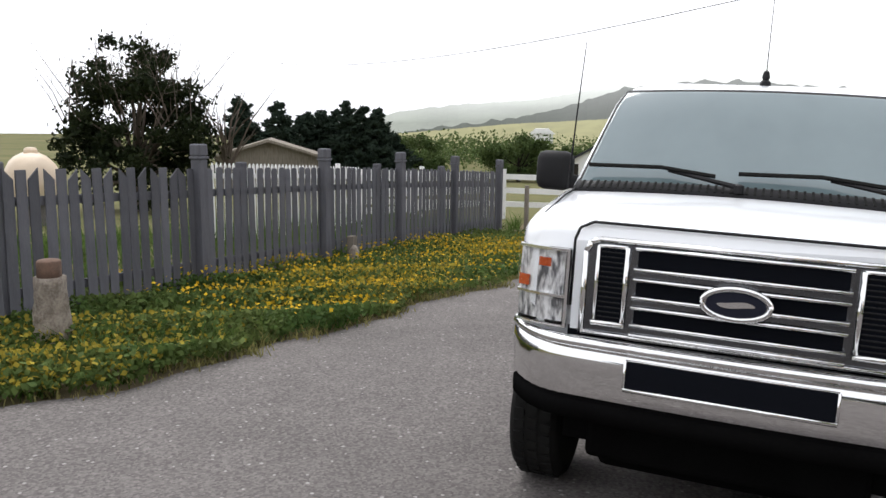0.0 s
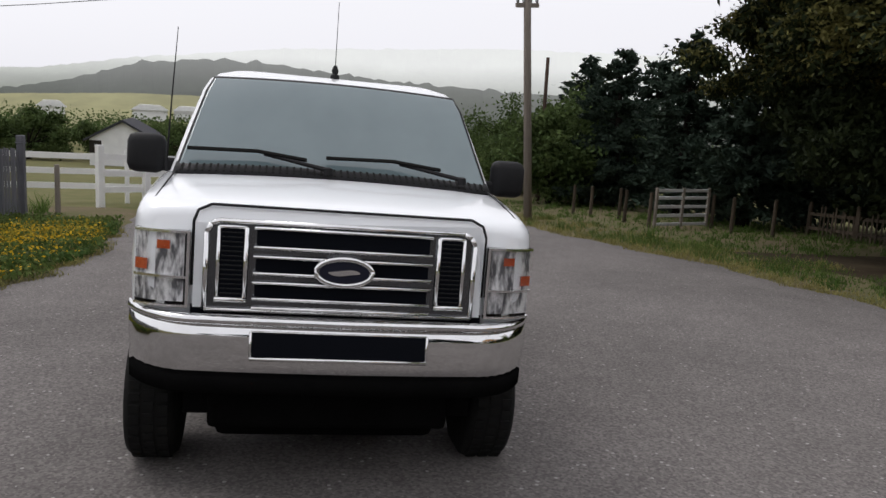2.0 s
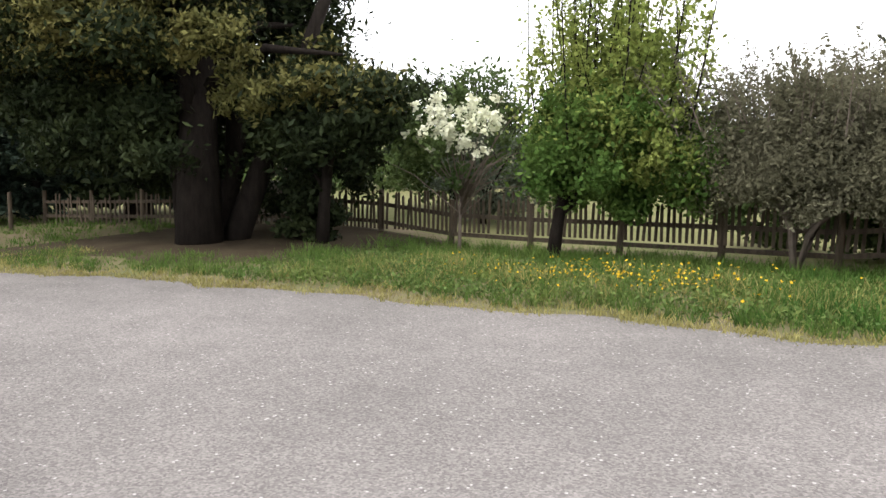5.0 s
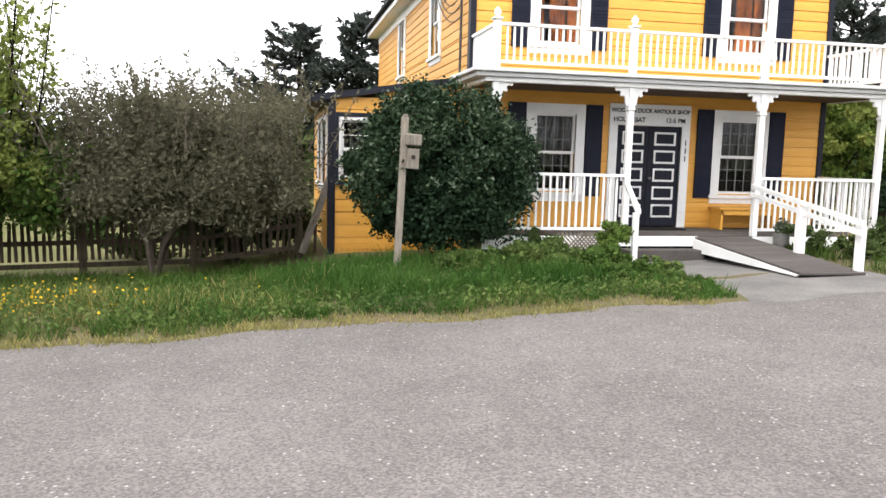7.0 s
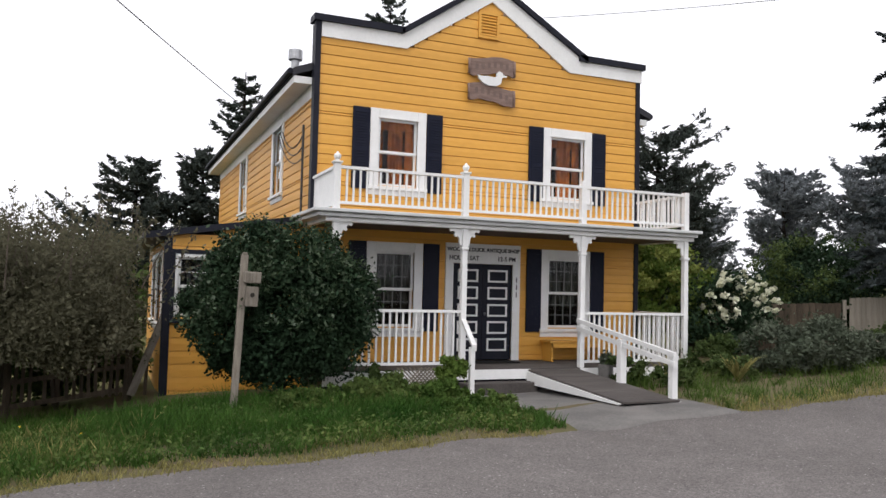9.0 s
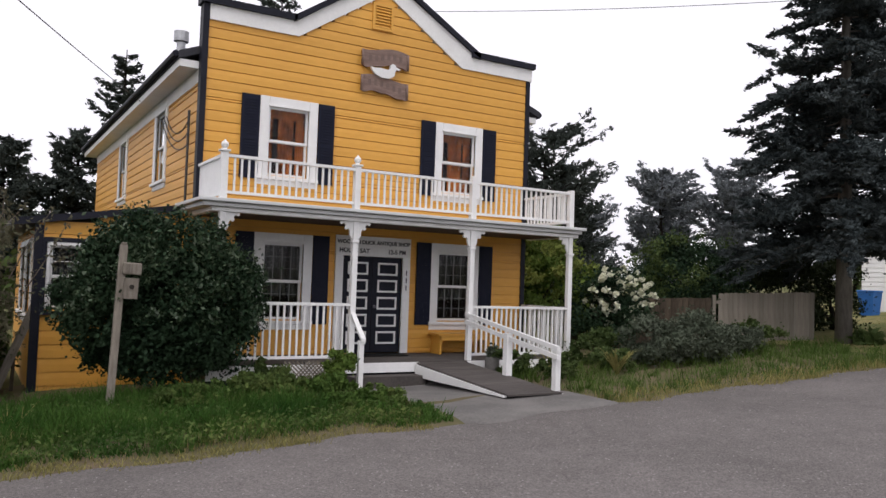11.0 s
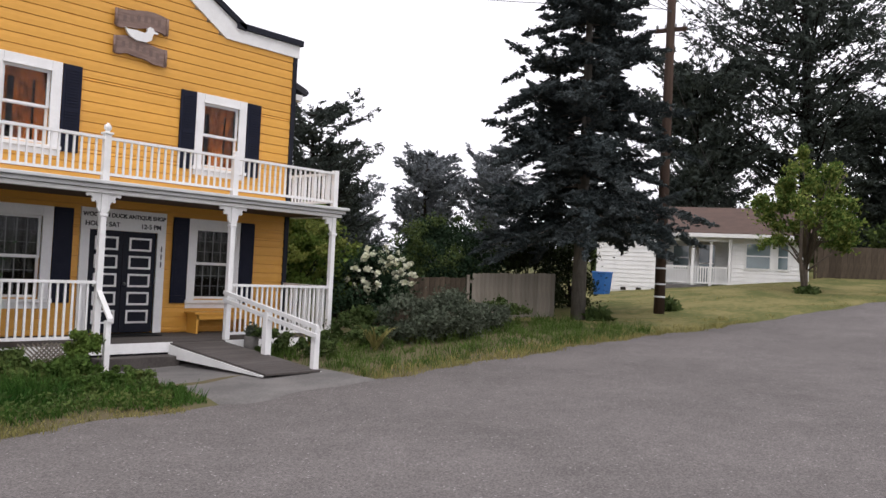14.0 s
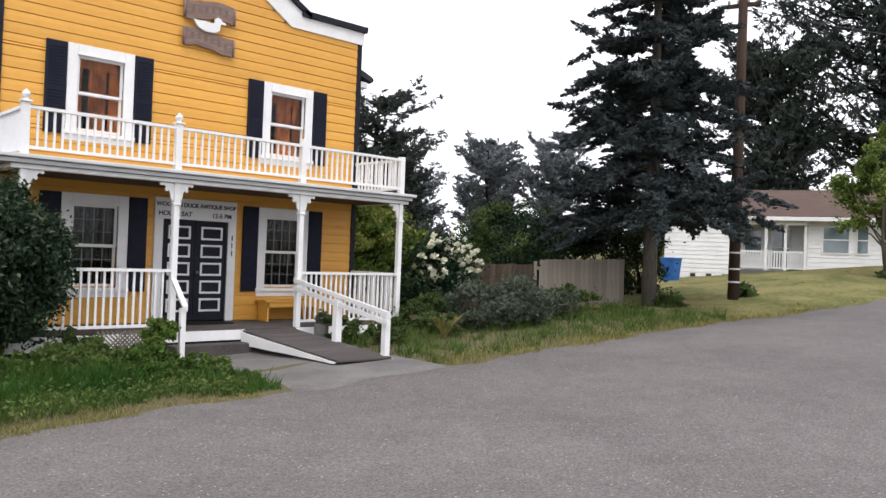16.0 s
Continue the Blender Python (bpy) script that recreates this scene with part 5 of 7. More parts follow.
def conifer(name, label, x, y, h, w, z0, whorls, per, leaf, lm, bark, trunk_r, droop=.25, power=.75, group="", lift=0.0, ragged=.35):
    """A conifer: uneven tiers of boughs, each with side twigs, and narrow sprays along every twig."""
    s = Shape().tube([(0, 0, -.1), (.04, .02, h * .35), (-.03, .03, h * .7), (0, 0, h)], [trunk_r * 1.2, trunk_r * .85, trunk_r * .45, .02], 8)
    base, tip, total = [], [], 0
    lean = RNG.uniform(0, 2 * math.pi)
    for i in range(whorls * 6):
        t = min(max((i // 6 + RNG.uniform(-.6, .6)) / whorls, 0.0), .985)
        z = z0 + (h - z0) * t
        a = RNG.uniform(0, 2 * math.pi)
        L = w / 2 * (1 - t) ** power * RNG.uniform(1 - ragged, 1 + ragged * .45) * (1 + .07 * math.cos(a - lean)) + .15
        dr, up = droop * RNG.uniform(.3, 1.7), lift + RNG.normal() * .11
        bow = RNG.normal() * .12
        at = lambda q: np.array((math.cos(a + bow * q) * L * q, math.sin(a + bow * q) * L * q, z + up * L * q - dr * L * q * q + .12 * L * q ** 4))
        s.tube([tuple(at(0)), tuple(at(.45)), tuple(at(.95))], [max(.012, trunk_r * .15), max(.009, trunk_r * .08), .005], 4, cap=False)
        m = int(5 + 4 * L)
        for j in range(m):
            q = .18 + .82 * (j + RNG.random()) / m
            p = at(q)
            side = a + bow * q + (1 if j % 2 else -1) * RNG.uniform(.35, 1.25)
            k = (.10 + .34 * L * (1.08 - q)) * RNG.uniform(.55, 1.3)
            base.append(p)
            tip.append(p + np.array((math.cos(side) * k, math.sin(side) * k, k * RNG.uniform(-.4, .3))))
        base.append(at(.85))
        tip.append(at(1.08))
        total += int(per * L)
    return tree(name, label, "tree", x, y, bark, s, sprays(base, tip, total, leaf, 3.0, .035 + leaf * .35), lm, group=group)


# the old cypress by the road
cs, pts = clumps(210, (-1.4, 1.6, 6.0), (6.6, 4.6, 5.6), 380, .12, (.11, .22), .5, .25)
keep = (pts[:, 2] > 1.3 + 1.0 * np.sin(pts[:, 0] * 1.3) ** 2)
pts = pts[keep]
# boughs towards the valley and a dark skirt before the trunks
pts = np.concatenate([pts, clumps(64, (-5.0, -.6, 4.9), (3.9, 2.6, 2.7), 300, .12, (.12, .24), .4, .2)[1], clumps(50, (-2.6, -.5, 2.9), (2.5, 1.1, 1.7), 260, .12, (.2, .4), .6, .1)[1], clumps(60, (-2.0, 3.2, 2.6), (5.0, 1.2, 2.2), 260, .12, (.2, .4), .6, .1)[1]])
high = (pts[:, 0] > 2.2 - .18 * pts[:, 2]) & (pts[:, 2] > 3.4)
pts = pts[~high]
spray = np.concatenate([clumps(12, c, (1.5, .8, .55), 260, .1, (.14, .3), .45, .1)[1] for c in ((1.5, -1.0, 3.9), (.2, -1.3, 4.8), (2.4, -.4, 3.0), (-1.8, -1.5, 4.2))])
# painted lit tips go only on the high boughs facing the road
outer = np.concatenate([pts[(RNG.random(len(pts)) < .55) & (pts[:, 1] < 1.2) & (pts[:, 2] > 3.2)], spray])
tr = limbs(.40, 6.0, [tuple(c) for c in cs[:26]], (-.5, .6), 10, .5)
for dx, dy, e in ((-1.3, .7, (-3.0, 1.6, 5.5)), (.5, 1.3, (2.0, 1.6, 5.0)), (-.4, 1.4, (-1.2, 2.4, 6.0))):
    tr.tube([(dx * .5, dy * .5, -.1), (dx, dy, 1.6), tuple(e)], [.30, .24, .12], 9)
tree("cypress_tree", "old dark spreading cypress with several heavy trunks", "tree", -12.4, 10.6, M["bark"], tr, leaves(np.concatenate([pts, pts + RNG.normal(size=pts.shape) * .12, spray]), .066, .2, 2.6), M["cypress"], [("tip_foliage", leaves(np.concatenate([outer, outer + RNG.normal(size=outer.shape) * .1]) + np.array((0, -.05, .08)), .055, .6, 2.4), M["cypress_lit_tip"])])
cs, pts = clumps(100, (0, 0, 4.2), (5.6, 3.4, 4.0), 260, .13, (.12, .22), .5, .2)
tree("cypress_tree", "dark bushy cypress behind the old fence", "tree", -20.5, 15.5, M["bark"], limbs(.35, 4.0, [tuple(c) for c in cs[:12]]), leaves(pts[pts[:, 2] > .4], .12, .2, 2.4), M["cypress"])
cs, pts = clumps(64, (0, 0, 2.7), (1.9, 1.2, 1.35), 240, .12, (.2, .36), .9)
pts = pts[pts[:, 2] > 1.1 + .9 * np.sin(pts[:, 0] * 1.9 + .6) ** 2]
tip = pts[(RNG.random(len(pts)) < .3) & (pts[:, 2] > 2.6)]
tree("cypress_tree", "dark drooping young cypress beside the blossom bush", "tree", -10.3, 11.9, M["bark"], limbs(.12, 3.0, [tuple(c) for c in cs[:12]], (.3, .1)), leaves(pts, .07, .2, 2.4), M["cypress"], [("tip_foliage", leaves(tip + np.array((0, -.04, .06)), .065, .6, 2.2), M["cypress_lit_tip"])])
broad("shrub", "low dark evergreen bush before the picket fence", -10.9, 12.2, (0, 0, .7), (.8, .6, .75), 26, 220, .08, M["cypress"], M["bark"], .06, .5, "shrub")
for x, y, h, w in ((-29, 12.3, 6.8, 4.8), (-33, 11.0, 6.6, 4.6), (-27.5, 16.5, 6.0, 5.0), (-38, 14.5, 7.0, 5.5), (-43, 12.5, 7.5, 5.0), (-24.5, 12.6, 5.4, 4.6), (-23.5, 17.5, 5.8, 6.0), (-35.5, 11.8, 5.6, 4.0)):
    conifer("conifer", "dark green conifer in the roadside row", x, y, h, w, .4, 20, 90, .10, M["conifer"], M["bark"], .2, .2, .7, "roadside conifers", lift=.2, ragged=.6)
for x, y, rx, rz, m in ((-33, 8.3, 1.8, 1.9, "hedge"), (-36, 10.0, 2.6, 2.4, "hedge"), (-41, 8.6, 2.4, 1.7, "hedge"), (-50, 9.5, 3.5, 2.6, "hedge"), (-56, 6.0, 3.5, 2.2, "hedge")):
    broad("roadside_tree", "mixed green roadside tree", x, y, (0, 0, rz), (rx, rx, rz), 40, 260, .12, M[m], M["bark"], .12, rz, group="roadside trees")

broad("hedge_tree", "dim green tree in the field beyond the picket fence", -12.6, 21.0, (0, 0, 2.2), (3.0, 1.8, 2.1), 60, 240, .085, M["hedge"], M["bark"], .12, 1.6, twigs=30)
broad("hedge_tree", "grey-green thicket beyond the blossom tree", -10.0, 18.2, (0, 0, 1.5), (1.7, 1.0, 1.5), 46, 200, .06, M["lavender"], M["bark"], .08, 1.0, twigs=26)
for x, y, r, z in ((-.6, 16.2, 1.2, .75), (-2.4, 16.8, 1.3, .7), (.6, 16.9, .7, .9)):
    broad("undergrowth_shrub", "low dark shrub behind the old picket fence", x, y, (0, 0, z), (r, r * .7, z), 34, 200, .06, M["hedge"], M["bark"], .05, z, "shrub", group="shrubs behind the fence")
# trees along the brown picket fence
def shoots(shape, n, foot, spread, z0, z1, fan, per, thick=.02, sway=.12, bush=.13):
    """Upright leafy shoots: adds their stems to the shape and gives the leaf points."""
    out = []
    for k in range(n):
        a = np.asarray(foot) + RNG.normal(size=3) * np.asarray(spread)
        a[2] = RNG.uniform(*z0)
        b = a + np.array(((a[0] - foot[0]) * fan + RNG.normal() * sway, (a[1] - foot[1]) * fan + RNG.normal() * sway, 0))
        b[2] = RNG.uniform(*z1)
        m = (a + b) / 2 + RNG.normal(size=3) * .08
        shape.tube([tuple(a), tuple(m), tuple(b)], [thick, thick * .6, thick * .2], 4, cap=False)
        q = RNG.random(per) ** 1.15
        c = a + (b - a) * q[:, None] + np.sin(q * math.pi)[:, None] * (m - (a + b) / 2)
        out.append(c + RNG.normal(size=(per, 3)) * np.stack([bush * (1.15 - q)] * 3, 1))
    return np.concatenate(out)


cs, pts = clumps(90, (.95, .3, 2.05), (1.75, 1.3, 1.35), 330, .06, (.2, .36), .9, .2)
pts = pts[pts[:, 2] > .75 + .35 * np.sin(pts[:, 0] * 2.3) ** 2]
tr = limbs(.12, 2.4, [tuple(c) for c in cs[:16]], (.35, .2))
top = shoots(tr, 84, (.75, .3, 0), (.62, .45, 0), (1.8, 3.4), (3.4, 6.9), .45, 200, .018, .32, .2)
side = clumps(46, (1.7, -.2, 2.5), (1.15, .8, 1.25), 130, .06, (.16, .3), .9, .4)[1]
tree("leafy_tree", "tall fresh green tree behind the picket fence", "tree", -5.72, 13.0, M["bark"], tr, leaves(pts, .062, .3), M["leafy"], [("young_foliage", leaves(np.concatenate([top, side]), .058, .3), M["bright"])])
tw = limbs(.036, 1.3, [(RNG.normal() * .8, RNG.normal() * .5, RNG.uniform(1.8, 3.2)) for k in range(24)] + [(RNG.uniform(.3, 1.5), RNG.normal() * .4, RNG.uniform(1.3, 2.2)) for k in range(26)], fork=.8)
fl = blob(62, (.1, -.3, 2.55), (1.15, .8, .75), .2)
petal = np.concatenate([c + RNG.normal(size=(34, 3)) * RNG.uniform(.035, .07) for c in fl])
gr = clumps(40, (-.3, .1, 2.3), (1.3, .9, 1.0), 90, .06, (.12, .26), .8)[1]
tree("blossom_tree", "small twiggy tree dotted with white blossom", "tree", -7.65, 12.9, M["twig"], tw, leaves(gr, .06), M["hedge"], [("blossom", leaves(petal, .07, 1.0, 1.1), M["blossom"])])


def soft_tree(name, label, x, y, centre, sd, n, stems, category, ntwig):
    """A hazy grey-green tree: several stems, fine leaves that thin out to the rim, bare shoots on top."""
    c = np.asarray(centre)
    s = Shape()
    for k in range(stems):
        a = 2 * math.pi * k / stems + RNG.normal() * .3
        e = c + np.array((math.cos(a) * sd[0] * 1.0, math.sin(a) * sd[1], RNG.uniform(-.1, .5) * sd[2]))
        s.tube([(0, 0, -.1), (e[0] * .18, e[1] * .18, e[2] * .4), tuple(e)], [.055, .045, .02], 6)
        for j in range(7):
            f = c + np.clip(RNG.normal(size=3), -1.2, 1.2) * np.asarray(sd) * .7
            s.tube([(e[0] * .3, e[1] * .3, e[2] * .5), tuple((e * .5 + f * .5)), tuple(f)], [.03, .016, .006], 4, cap=False)
    m = 210
    cl = np.clip(RNG.normal(size=(m, 3)), -1.9, 1.9) * np.asarray(sd) * (.85, .85, .8) + c
    pts = np.concatenate([q + RNG.normal(size=(n // m, 3)) * RNG.uniform(.12, .34) * np.array((1, 1, .8)) for q in cl])
    pts = pts[pts[:, 2] > .85 + .3 * np.sin(2.1 * pts[:, 0]) ** 2]
    fine = Shape()
    top = shoots(fine, ntwig, c + np.array((0, 0, 0)), (sd[0] * .95, sd[1] * .8, 0), (c[2] + sd[2] * .5, c[2] + sd[2] * 1.2), (c[2] + sd[2] * 1.6, c[2] + sd[2] * 2.7), .25, 70, .012)
    t = tree(name, label, category, x, y, M["twig"], s, leaves(np.concatenate([pts, top]), .034, .3, 2.4), M["olive"])
    tagged(part("upper_growth", fine, M["twig"], t), "thin bare upper shoots", kind="stuff")
    return t


soft_tree("olive_tree", "hazy grey-green tree with bare upper shoots", -1.6, 13.2, (.45, .2, 1.75), (1.12, .8, .74), 80000, 5, "tree", 110)
soft_tree("shrub", "grey-green shrub beside the olive tree", -.35, 15.3, (0, 0, 1.85), (.65, .65, .85), 30000, 4, "shrub", 44)
# dense rounded bush: leafy knobs over a domed skin, darker leaves within
R = np.array((1.50, .72, 1.45))
d = RNG.normal(size=(420, 3))
d /= np.linalg.norm(d, axis=1)[:, None]
d = d[d[:, 2] > -.8]
dome = np.array([1 + .11 * math.sin(5 * math.atan2(v[1], v[0]) + 3 * v[2]) * (1 - abs(v[2])) + .07 * RNG.normal() for v in d])
knob = d * R * dome[:, None] * .93 * np.where(d[:, 2:] < 0, 1 - .18 * d[:, 2:] ** 2, 1.0)
pts = np.concatenate([k + RNG.normal(size=(105, 3)) * RNG.uniform(.06, .125) for k in knob] + [blob(22000, (0, 0, 0), R * .9, .25)])
# highlight-coloured leaves sit on the upper knobs only
tips = np.concatenate([k + u * .10 + RNG.normal(size=(26, 3)) * .065 for k, u in zip(knob, d) if u[2] > -.15])
foot = np.array((0, 0, 1.5))
pts, tips = pts + foot, tips + foot
s = limbs(.07, .7, [tuple(k + foot) for k in knob[:16] * .8])
tree("camellia_bush", "large rounded dark glossy bush beside the porch", "shrub", 3.20, 12.35, M["bark"], s, leaves(pts[pts[:, 2] > .06], .042, .3, 1.8), M["camellia"], [("young_foliage", leaves(tips, .042, .8, 1.9), M["camellia_tip"])])

# plants round the porch and to its right
for x, y, r, z, m, n, lf in ((4.9, 11.5, .7, .26, "herb", 44, .05), (5.6, 11.15, .5, .24, "leafy", 34, .045), (4.2, 11.2, .7, .26, "herb", 40, .05), (6.05, 11.7, .30, .42, "fresh", 24, .04), (4.9, 12.1, .34, .36, "hedge", 22, .042), (3.3, 11.0, .6, .2, "herb", 32, .05), (6.05, 10.2, .5, .16, "herb", 34, .04), (6.0, 9.3, .5, .11, "herb", 30, .035), (5.6, 9.9, .7, .16, "leafy", 34, .04)):
    broad("porch_plant", "leafy green plant at the foot of the porch", x, y, (0, 0, z), (r, r * .8, z), n, 150, lf, M[m], M["bark"], 0, 0, "plant", group="porch plants")
for x, y, r, z, m, n in ((11.8, 11.2, .6, .3, "hedge", 18), (12.4, 12.3, .7, .45, "hedge", 18), (13.3, 11.3, .9, .55, "lavender", 34), (14.4, 11.2, .95, .62, "lavender", 36), (15.4, 11.9, .9, .5, "lavender", 30), (16.4, 11.7, .7, .42, "lavender", 24), (17.6, 12.3, .8, .4, "hedge", 22), (10.2, 10.9, .5, .28, "hedge", 14), (9.9, 11.9, .4, .35, "hedge", 12)):
    broad("garden_shrub", "grey-green garden shrub on the verge", x, y, (0, 0, z), (r, r * .8, z), n, 150, .05, M[m], M["bark"], 0, 0, "shrub", group="verge shrubs")
broad("garden_tree", "bushy yellow-green garden tree beside the house", 13.9, 16.6, (0, 0, 1.75), (1.6, 1.4, 1.55), 52, 250, .075, M["fresh"], M["bark"], .09, 1.2, small=(.14, .3), extra=[("young_foliage", leaves(clumps(40, (0, -.2, 1.9), (1.6, 1.4, 1.5), 110, .06, (.12, .26), .8, .5)[1], .07), M["bright"])])
pt = clumps(70, (.25, -.4, 1.45), (1.15, .85, .85), 26, .06, (.06, .12), .8)[1]
broad("blossom_bush", "rounded bush covered with white flowers", 14.9, 14.9, (0, 0, 1.05), (1.25, 1.0, 1.05), 40, 220, .06, M["camellia"], M["bark"], .05, .6, "shrub", extra=[("blossom", leaves(pt, .085, 1.0, 1.1), M["blossom"])])
# paler leaves paint the light on its top and near side
broad("hedge_tree", "dark dense evergreen behind the board fence", 19.4, 16.2, (0, 0, 1.5), (2.3, 1.6, 1.55), 80, 300, .06, M["camellia"], M["bark"], .12, 1.2, extra=[("young_foliage", leaves(clumps(46, (-.5, -.5, 2.0), (1.9, 1.3, 1.2), 120, .05, (.12, .3), .8, .5)[1], .05), M["hedge"])])
broad("hedge_tree", "dark bush below the spruce", 21.8, 14.6, (0, 0, 1.2), (1.2, 1.2, 1.25), 26, 220, .085, M["cypress"], M["bark"], .08, .8)
broad("hedge_tree", "dark bush behind the spruce trunk", 24.3, 14.5, (0, 0, 1.3), (1.15, 1.1, 1.35), 40, 220, .06, M["cypress"], M["bark"], .08, .8)
conifer("spruce_tree", "tall blue-grey spruce with a bare lower trunk", 20.6, 11.75, 14.6, 6.5, 2.5, 46, 420, .05, M["spruce"], M["greybark"], .19, .36, .82, lift=.1, ragged=.42)
for x, y in ((20.9, 11.2), (24.6, 10.9)):
    fern = leaves(blob(160, (0, 0, .2), (.45, .45, .25), .2), .12, .1, 3.2)
    tree("fern", "spiky dark fern tuft on the lawn", "plant", x, y, None, None, fern, M["hedge"], group="lawn ferns")
for x, y, nb in ((11.6, 10.75, 46), (10.5, 11.5, 30)):
    b = []
    for k in range(nb):
        a = RNG.uniform(0, 2 * math.pi)
        L, w = RNG.uniform(.5, .85), .022
        p = [np.array((0.0, 0, 0))]
        for q in (.35, .7, 1.0):
            p.append(np.array((math.cos(a) * L * q * .65, math.sin(a) * L * q * .65, L * (q - .55 * q * q) * 1.5)))
        o = np.array((-math.sin(a), math.cos(a), 0))
        for i in range(3):
            w0, w1 = w * (1 - .28 * i), w * (1 - .28 * (i + 1)) if i < 2 else .002
            b.append([p[i] - o * w0, p[i] + o * w0, p[i + 1] + o * w1, p[i + 1] - o * w1])
    tree("flax_plant", "variegated strap-leaved plant beside the ramp", "plant", x, y, None, None, np.array(b), M["drygrass"])

# lawn sapling and the woods behind
cs, pts = clumps(58, (0, 0, 3.6), (2.35, 2.0, 2.3), 330, .1, (.10, .2), .75, .3)
taper = np.clip(1.2 - .17 * (pts[:, 2:] - 1.6), .35, 1.15)
pts[:, :2] *= taper
pts = pts[pts[:, 2] > 1.5 + .5 * np.sin(pts[:, 0] * 2) ** 2]
lit = RNG.random(len(pts)) < .5
ends = [(c[0] * min(1.15, max(.35, 1.2 - .17 * (c[2] - 1.6))), c[1], c[2]) for c in cs[:34]]
tr = limbs(.10, 2.6, ends, (.3, .1)).tube([(-.05, 0, -.1), (-.3, .1, 1.4), (-.6, 0, 3.2)], [.09, .07, .04], 6)
tree("young_tree", "young yellow-green tree with two stems on the lawn", "tree", 32.6, 9.3, M["twig"], tr, leaves(pts[~lit], .085, .3), M["leafy"], [("young_foliage", leaves(pts[lit], .085, .3), M["bright"])])
tree("tree_base_plants", "tuft of leaves round the young tree", "plant", 32.6, 9.2, None, None, leaves(blob(300, (0, 0, .12), (.8, .5, .2), .1), .14), M["hedge"])


def pine(label, x, y, h, w, group, n=70, lf=.26, z0=.28, lm="pine", puff=.1):
    """A tall open pine: rising limbs that carry ragged plates of needles on their outer halves."""
    s = Shape().tube([(0, 0, -.2), (w * .02, 0, h * .4), (-w * .015, w * .02, h * .75), (0, 0, h * .97)], [w * .032, w * .024, w * .014, w * .003], 8)
    base, tip = [], []
    lean = RNG.uniform(0, 2 * math.pi)
    for k in range(n):
        t = z0 * .8 + (1 - z0 * .8) * (k + RNG.random()) / n
        full = math.sin(math.pi * min(1.0, (t - z0 * .55) / (1.16 - z0 * .55))) ** .42
        a = RNG.uniform(0, 2 * math.pi)
        L = w / 2 * full * RNG.uniform(.35, 1.1) * (1 + .2 * math.cos(a - lean))
        rise = RNG.uniform(.15, .85) + .6 * max(0.0, t - .75)
        z = h * t - rise * L * .6
        bow = RNG.normal() * .25
        at = lambda q: np.array((math.cos(a + bow * q) * L * q, math.sin(a + bow * q) * L * q, z + rise * L * q - .12 * L * math.sin(math.pi * q)))
        s.tube([tuple(at(0)), tuple(at(.35)), tuple(at(.7)), tuple(at(1.0))], [w * .007, w * .005, w * .003, .01], 5, cap=False)
        for j in range(18):
            q = RNG.uniform(.24, 1.04)
            p = at(q) + RNG.normal(size=3) * np.array((1, 1, .35)) * puff * w * .28
            side = a + RNG.normal() * .9
            r = puff * w * RNG.uniform(.5, 1.35)
            base.append(p)
            tip.append(p + np.array((math.cos(side) * r, math.sin(side) * r, r * RNG.uniform(-.1, .75))))
    return tree("pine_tree", label, "tree", x, y, M["bark"], s, sprays(base, tip, n * 340, lf * .5, 3.0, lf * .42, .8), M[lm], group=group)


for x, y, h, w in ((62, 19.3, 25, 17), (70, 15.5, 12, 11), (67, 6.8, 24, 15), (76, 1.5, 22, 14), (56, 25.0, 15.5, 11.0)):
    pine("tall dark pine behind the bungalow", x, y, h, w, "tall pines", 120, puff=.088)
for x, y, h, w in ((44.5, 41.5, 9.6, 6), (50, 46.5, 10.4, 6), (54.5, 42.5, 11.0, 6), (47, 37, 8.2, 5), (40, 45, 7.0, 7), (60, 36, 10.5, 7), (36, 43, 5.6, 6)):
    pine("far wood pine paled for mist", x, y, h, w, "far pines", 70, .2, .15, "hazed_pine")
for x, y, h, w in ((18.9, 22.5, 7.6, 5.0), (21.5, 25.0, 6.2, 5.0), (24, 29, 4.6, 4.6)):
    pine("open dark tree behind the yellow house", x, y, h, w, "trees behind the house", 100, .10, .12, "pine", .065)
for x, y, h, w in ((1.4, 35, 7.4, 6.4), (4.2, 36, 8.2, 4.8), (6.2, 38, 12.4, 5.0), (14.2, 40, 18.2, 7.5)):
    conifer("cedar_tree", "dark layered cedar behind the house", x, y, h, w, 1.5, 18, 190, .07, M["pine"], M["bark"], .2, .15, .6, "trees behind the house", lift=.35, ragged=.6)

# across the near fence: tree with bare limbs, conifer row
broad("evergreen_tree", "dark evergreen tangled with bare brown branches", -17.0, -17.6, (0, 0, 2.3), (2.3, 2.0, 2.5), 150, 150, .08, M["cypress"], M["twig"], .14, 2.4, nlimb=40, twigs=80, small=(.1, .22))
t = thing("bare_tree", "small leafless grey tree behind the fence", "tree", pose(-19.6, -16.6, gz(-19.6)))
s = limbs(.08, 2.0, [(RNG.normal() * .7, RNG.normal() * .7, RNG.uniform(2.2, 3.7)) for k in range(26)], fork=.7)
part("trunk", s, M["twig"], t)
for k in range(17):
    a = radians(220.5 - .68 * k + RNG.normal() * .2)
    d = 56 + RNG.normal() * 1.6
    conifer("conifer", "dark conifer in the far shelter belt", d * math.cos(a), d * math.sin(a), RNG.uniform(3.2, 5.6), 3.4, .1, 17, 120, .10, M["conifer"], M["bark"], .1, .15, .85, "shelter belt", lift=.25, ragged=.6)
